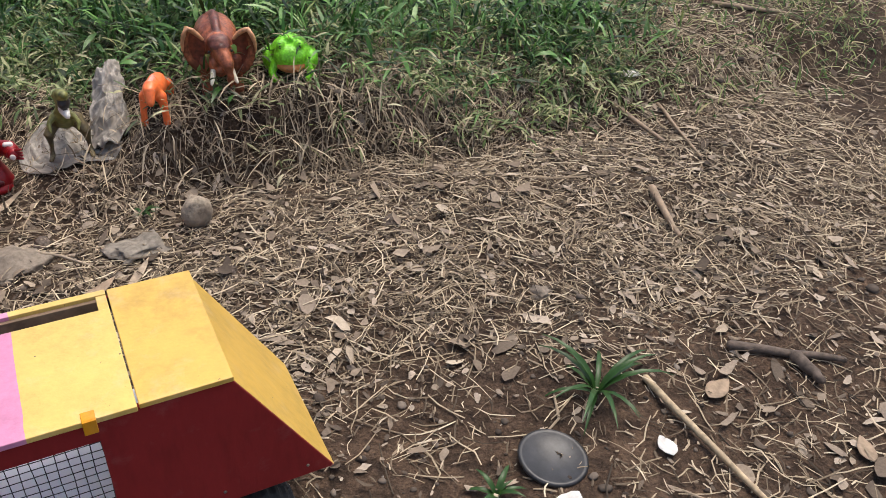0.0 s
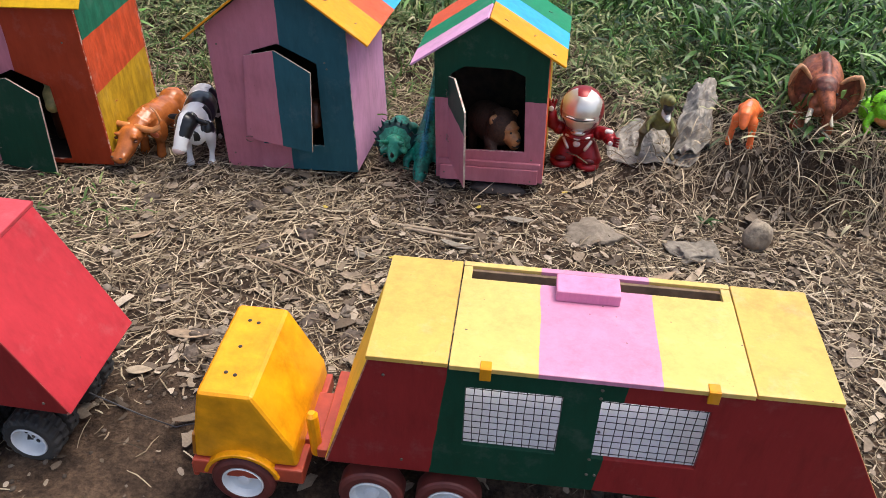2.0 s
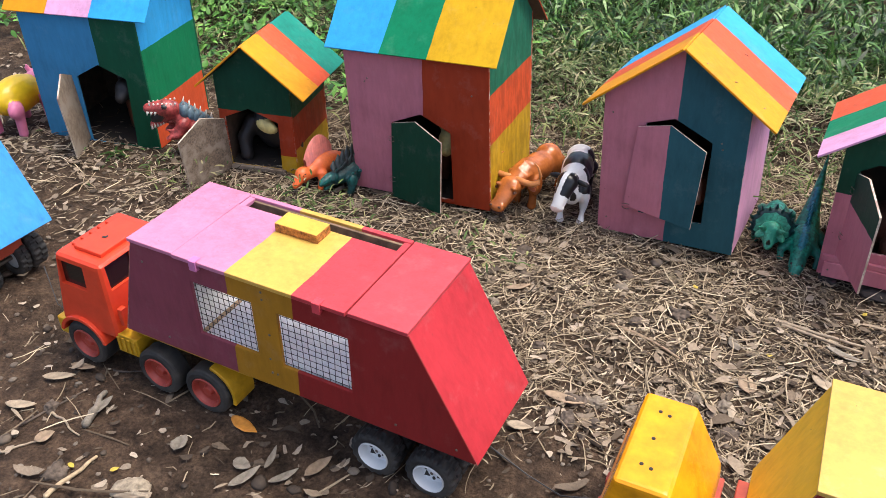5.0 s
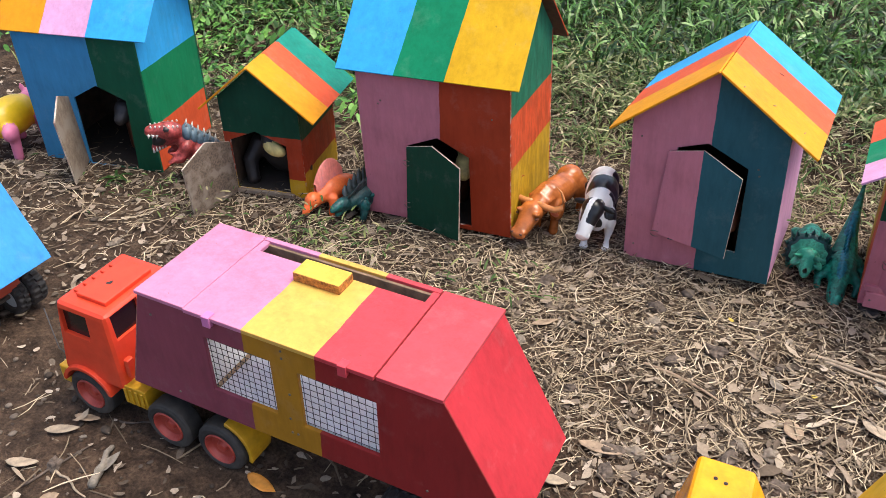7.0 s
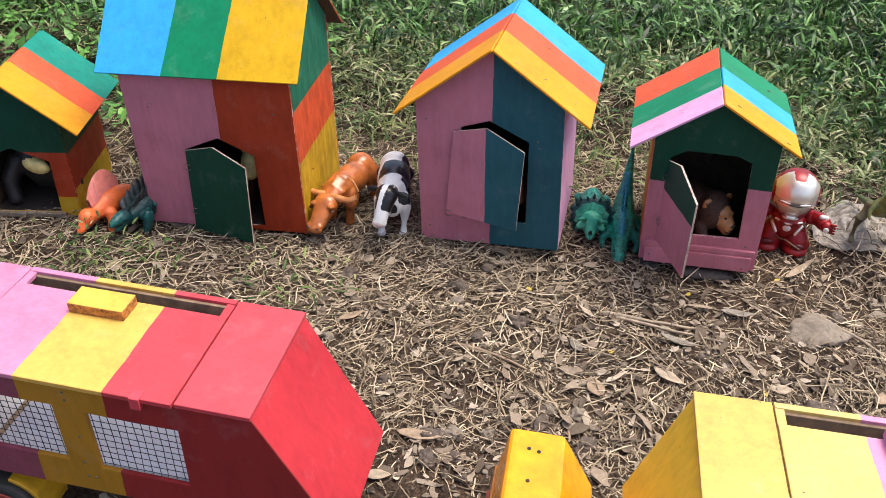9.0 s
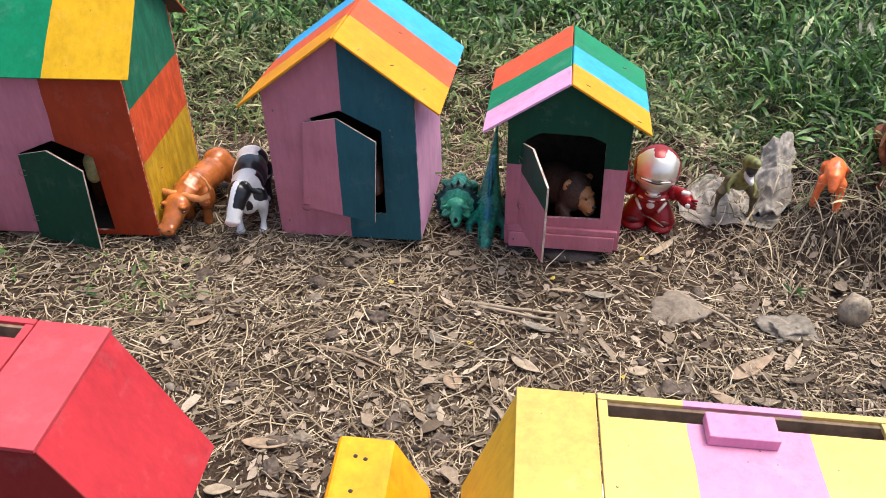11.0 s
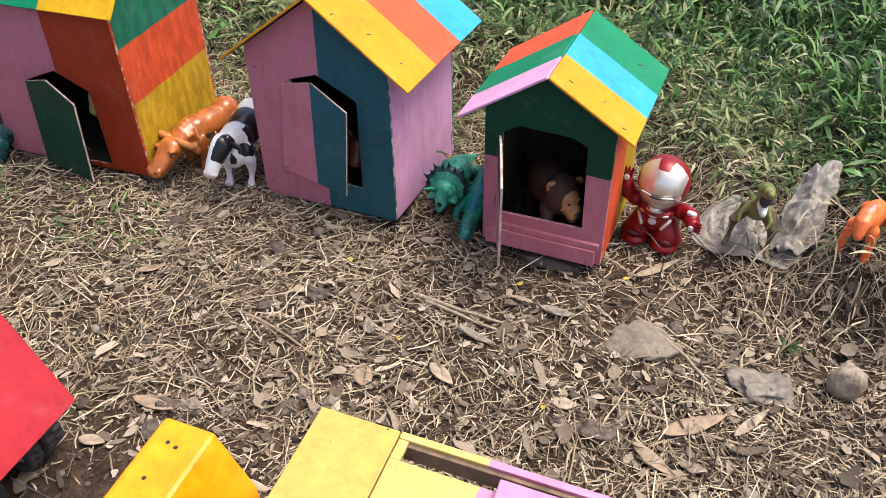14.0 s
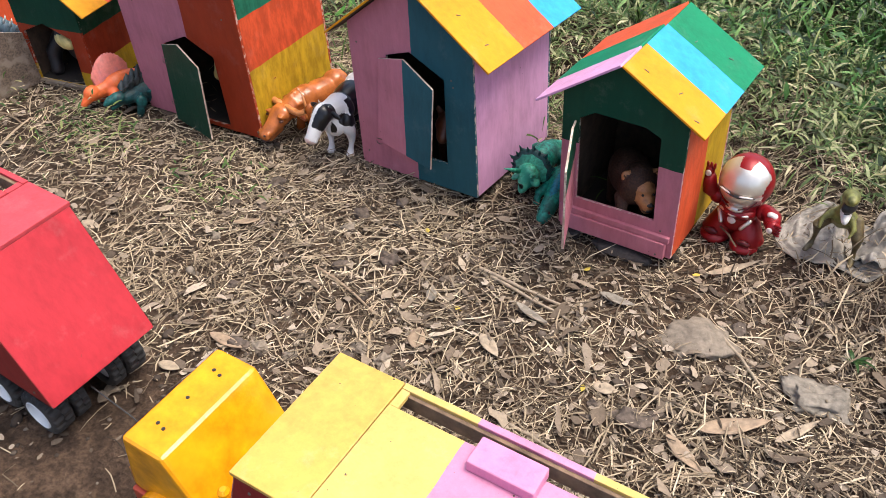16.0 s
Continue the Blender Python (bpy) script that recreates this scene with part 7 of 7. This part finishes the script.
def leaf(label, x, y, L, W, yaw, mat, curl=0.12, fold=0.2, pit=0, seed=0, name="dead_leaf", z=None):
    """One fallen leaf: pointed outline, midrib fold, curled, with a little thickness."""
    bm = bmesh.new()
    n, rows = 10, []
    for k in range(n + 1):
        t = k / n
        hw = W * 0.5 * max(0.02, math.sin(math.pi * t ** 0.8) ** 0.8) * (1 + 0.12 * noise.noise(Vector((t * 6, seed, 0))))
        xx, zc = (t - 0.5) * L, curl * L * ((t - 0.5) ** 2) * 2
        row = [bm.verts.new((xx, s * hw + 0.06 * W * math.sin(t * 3 + seed), zc + abs(s) * fold * hw + 0.08 * W * noise.noise(Vector((t * 5, s * 2, seed + 3))))) for s in (-1, -0.5, 0, 0.5, 1)]
        rows.append(row)
    for a, c in zip(rows, rows[1:]):
        for i in range(4):
            bm.faces.new((a[i], a[i + 1], c[i + 1], c[i]))
    ob = finish(name, bm, mat, None, smooth=True)
    mod = ob.modifiers.new("body", "SOLIDIFY")
    mod.thickness = 0.0006
    zz = gz(x, y) + 0.004 if z is None else z
    ob.matrix_world = pose(x, y, zz, 0, pit, yaw)
    return tagged(ob, label, "leaf", "fallen leaves")


leaf("large tan dead leaf on the soil", 0.560, -0.156, 0.070, 0.018, 43, M_LEAF_T, seed=1)
leaf("tan dry strip on the straw", 0.484, 0.056, 0.070, 0.010, 52, M_LEAF_P, seed=6)
leaf("narrow tan strip on straw", 0.610, -0.126, 0.055, 0.010, 61, M_LEAF_P, seed=7)
leaf("pale torn leaf by the red trailer", -0.20, -0.288, 0.030, 0.014, 10, M_LEAF_P, seed=8)
leaf("tan leaf near the hutch", -0.054, -0.061, 0.018, 0.013, 80, M_LEAF_P, seed=10)
leaf("orange fallen leaf on the dark soil", -0.183, -0.525, 0.038, 0.014, -8, M_LEAF_O, seed=3)
for i, (x, y, ln, wd, yaw) in enumerate([(0.249, -0.222, 0.030, 0.019, 110), (0.323, -0.20, 0.036, 0.014, -30), (0.086, -0.336, 0.045, 0.013, 5), (0.442, -0.178, 0.024, 0.015, 20), (0.534, -0.207, 0.050, 0.014, -25),
                                         (-0.137, -0.221, 0.020, 0.012, 60), (-0.036, -0.182, 0.034, 0.010, 40), (0.06, -0.391, 0.026, 0.012, 10), (-0.09, -0.528, 0.034, 0.013, 75), (-0.410, -0.563, 0.036, 0.012, 35), (-0.400, -0.539, 0.030, 0.010, 20), (-0.410, -0.612, 0.034, 0.012, 25), (-0.347, -0.633, 0.020, 0.015, 60)]):
    leaf("tan dead leaf lying on the soil", x, y, ln, wd, yaw, (M_LEAF_T, M_LEAF_P)[i % 2], seed=30 + i)
for i, (x, y, ln, wd, yaw) in enumerate([(0.222, -0.157, 0.026, 0.012, 120), (0.40, -0.067, 0.040, 0.012, 5), (0.335, -0.135, 0.045, 0.010, -10), (-0.111, -0.555, 0.032, 0.009, 62), (-0.135, -0.544, 0.030, 0.007, 105),
                                         (-0.139, -0.577, 0.036, 0.011, 70), (-0.331, -0.576, 0.032, 0.012, 85), (-0.222, -0.575, 0.022, 0.016, 100), (-0.152, -0.566, 0.020, 0.015, 10), (-0.41, -0.50, 0.030, 0.012, 10)]):
    leaf("dry grey dead leaf lying on the soil", x, y, ln, wd, yaw, M_LEAF_S, 0.2, 0.3, seed=50 + i)
for i, (x, y) in enumerate([(0.262, -0.165), (0.346, -0.028), (0.155, -0.072), (0.453, 0.024), (0.424, -0.191), (-0.293, -0.647), (-0.255, -0.629)]):
    leaf("tiny yellow fallen leaf", x, y, 0.009, 0.005, i * 70, M_LEAF_Y, seed=20 + i)
def crumpled(label, shape, n=48, thick=0.0008):
    """A large dry leaf as a crumpled sheet; shape(u, v) gives each point."""
    bm = bmesh.new()
    grid = [[bm.verts.new(shape(i / n, j / n)) for j in range(n + 1)] for i in range(n + 1)]
    for i in range(n):
        for j in range(n):
            bm.faces.new((grid[i][j], grid[i + 1][j], grid[i + 1][j + 1], grid[i][j + 1]))
    ob = finish("dead_leaf", bm, M_LEAF_G, None, smooth=True)
    mod = ob.modifiers.new("body", "SOLIDIFY")
    mod.thickness = thick
    return tagged(ob, label, "leaf", "fallen leaves")


def folds(u, v, k):
    """Sharp-ridged creases, from 0 to about 1."""
    return 1.0 - 2.2 * abs(noise.noise(Vector((u * 3.3, v * 2.6, k)))) - 0.9 * abs(noise.noise(Vector((u * 8, v * 7, k + 4))))


def lying_leaf(u, v):
    rim = 0.016 * noise.noise(Vector((u * 5, v * 5, 3))) + 0.007 * noise.noise(Vector((u * 15, v * 15, 8)))
    a = 2 * math.pi * u
    r = math.sqrt(v) * (1 + 7 * rim * v)
    x = 0.566 + r * (0.062 * math.cos(a)) + 0.005 * math.sin(a * 3) * v - 0.014 * r * math.sin(a)
    y = 0.128 + r * (0.044 * math.sin(a) - 0.008 * math.cos(a)) + 0.004 * math.cos(a * 4) * v
    return (x, y, gz(x, y) + 0.0015 + 0.006 * max(0, folds(x * 22, y * 22, 1.0)) + 0.005 * v * noise.noise(Vector((x * 60, y * 60, 2))))


def standing_leaf(u, v):
    w = 0.025 * (1 - 0.28 * v) * (1 + 0.3 * noise.noise(Vector((v * 5, 1, u))))
    x = 0.614 + 0.012 * v + (u - 0.5) * 2 * w
    y = 0.094 + 0.095 * v + 0.024 * abs(u - 0.45) + 0.006 * noise.noise(Vector((u * 4, v * 9, 2)))
    rest = 0.030 + 0.058 * v + 0.016 * (u - 0.5)
    z = max(rest, gz(x, y)) + 0.003 + 0.010 * math.sin(math.pi * u) + 0.009 * max(0, folds(u * 0.7, v * 1.3, 6.0)) + 0.003 * noise.noise(Vector((u * 9, v * 16, 4)))
    return (x, y, z)


crumpled("big crumpled grey dead leaf lying under the dinosaur", lying_leaf)
crumpled("crumpled grey dead leaf propped up against the bank", standing_leaf)


def stick(label, a, b, r, mat=None, sag=0.0, name="stick"):
    bm = bmesh.new()
    a, b = Vector((*a, gz(*a) + r)), Vector((*b, gz(*b) + r))
    pts = []
    for k in range(7):
        t = k / 6
        p = a.lerp(b, t)
        p.x += 0.004 * noise.noise(Vector((t * 3, a.x * 9, 0)))
        p.y += 0.004 * noise.noise(Vector((t * 3, 5, a.y * 9)))
        p.z = max(gz(p.x, p.y) + r * 0.8, p.z) + sag * math.sin(math.pi * t)
        pts.append(p)
    tube(bm, pts, [r * (1 - 0.07 * k) for k in range(7)], 7)
    ob = finish(name, bm, mat or M_STICK, None, smooth=True)
    return tagged(ob, label, "stick", "sticks")


stick("split dry stalk lying in front of the hutches", (0.248, -0.099), (0.356, -0.100), 0.0026, M_LEAF_P)
stick("dry stalk lying in front of the hutches", (0.264, -0.102), (0.389, -0.119), 0.0022, M_LEAF_P)
stick("long thin stalk across the flat stone", (0.48, -0.03), (0.565, -0.088), 0.0024, M_LEAF_P, 0.006)
stick("thin pale stalk on the soil", (0.189, -0.225), (0.227, -0.276), 0.0018)
stick("pale bundle of dry stalks beside the yellow trailer", (0.37, -0.262), (0.487, -0.268), 0.0022, M_LEAF_P)
stick("crooked brown stem on the straw", (0.414, -0.153), (0.442, -0.186), 0.0018, M_LEAF_T)
stick("pale split stick beside the red trailer", (0.03, -0.62), (-0.10, -0.66), 0.0035)
stick("pale stick on dark soil", (-0.282, -0.685), (-0.283, -0.625), 0.0028)
stick("thin reddish stick on straw", (0.09, -0.20), (0.19, -0.215), 0.0022, M_LEAF_T)
stick("long pale cane lying on the soil", (1.03, -0.452), (1.04, -0.66), 0.0038)
stick("crooked dark twig on the path", (-0.386, -0.631), (-0.370, -0.563), 0.0016, M_DTWIG)
stick("thin pale twig on the path", (-0.372, -0.603), (-0.322, -0.614), 0.0015, M_LEAF_P)
stick("grey strip of bark on the path", (-0.325, -0.601), (-0.346, -0.557), 0.0046, M_LEAF_S)
stick("thin twig at the path's edge", (-0.370, -0.668), (-0.351, -0.639), 0.0016, M_LEAF_P)
stick("short twig beside the red truck", (-0.369, -0.525), (-0.343, -0.511), 0.0014, M_DTWIG)
stick("thick dark twig lying on the soil", (1.140, -0.443), (1.230, -0.507), 0.0055, M_DTWIG)
stick("short knobby dark twig", (1.186, -0.485), (1.186, -0.522), 0.0075, M_DTWIG)
stick("pale strip of bark on the straw", (1.233, -0.174), (1.213, -0.261), 0.0055, M_LEAF_T)
stick("long strip of bark on the straw", (1.319, 0.041), (1.335, -0.062), 0.0045, M_LEAF_T)
stick("short stick by the grass edge", (1.355, 0.145), (1.296, 0.053), 0.0035, M_LEAF_T)
stick("long dry cane on far straw", (1.667, 0.259), (1.760, 0.176), 0.005, M_LEAF_T)
stick("thin crooked stick on the straw", (1.39, 0.03), (1.36, -0.12), 0.003, M_LEAF_T)
leaf("scrap of pale crumpled paper on soil", 0.88, -0.556, 0.04, 0.03, 30, M_PAPER, 0.2, 0.3, seed=41, name="paper_scrap")
leaf("scrap of pale crumpled paper on soil", 0.997, -0.53, 0.024, 0.016, 80, M_PAPER, 0.2, 0.3, seed=42, name="paper_scrap")
leaf("scrap of thin white plastic on straw", 1.369, 0.086, 0.05, 0.025, -20, M_PAPER, 0.1, 0.2, seed=43, name="plastic_scrap")
leaf("tan dead leaf on trodden soil", 1.09, -0.488, 0.036, 0.020, 20, M_LEAF_T, seed=44)
leaf("tan dead leaf on trodden soil", 1.16, -0.60, 0.03, 0.016, 70, M_LEAF_T, seed=45)
# flat black plastic lid trodden into the soil
lid_bm = revolve([(0.001, 0.0), (0.024, 0.0), (0.029, 0.001), (0.031, -0.003), (0.028, -0.005), (0.0265, -0.0035), (0.001, -0.003)], 40)
black_lid = finish("plastic_disc", lid_bm, M_LID, None, smooth=True)
black_lid.matrix_world = pose(0.898, -0.504, gz(0.898, -0.504) + 0.002, -90 + 4, 3, 20)
tagged(black_lid, "flat black plastic disc lying in the dirt", "plastic disc")


def weed(label, x, y, n, length, seed, slim=0.16):
    """A small rosette of arching leaves."""
    rnd = random.Random(seed)
    e = thing("weed", label, "weed", pose(x, y, gz(x, y)), "weeds")
    for k in range(n):
        az, L = k * 2.4 + rnd.uniform(-0.3, 0.3), length * rnd.uniform(0.6, 1.0)
        bm = bmesh.new()
        rows, el, p = [], rnd.uniform(0.5, 1.2), Vector((0, 0, 0.001))
        for i in range(6):
            hw = 0.5 * L * slim * (0.35, 0.9, 1.0, 0.8, 0.5, 0.05)[i]
            sd = Vector((-math.sin(az), math.cos(az), 0)) * hw
            rows.append([bm.verts.new(p - sd + Vector((0, 0, hw * 0.4))), bm.verts.new(p), bm.verts.new(p + sd + Vector((0, 0, hw * 0.4)))])
            p = p + Vector((math.cos(az) * math.cos(el), math.sin(az) * math.cos(el), math.sin(el))) * L / 5
            el -= 0.32
        for r0, r1 in zip(rows, rows[1:]):
            for i in range(2):
                bm.faces.new((r0[i], r0[i + 1], r1[i + 1], r1[i]))
        part("leaf", bm, M_GRASS, e, smooth=True)


weed("small green weed beside the blue hutch's doorway", -0.748, -0.165, 9, 0.035, 1)
weed("tuft of long green grass on the trodden soil", 0.975, -0.452, 16, 0.085, 2, 0.075)
weed("small green weed on the dark soil", 0.836, -0.52, 9, 0.035, 3)
weed("small green weed on the bank's foot", 0.63, -0.01, 7, 0.03, 4)
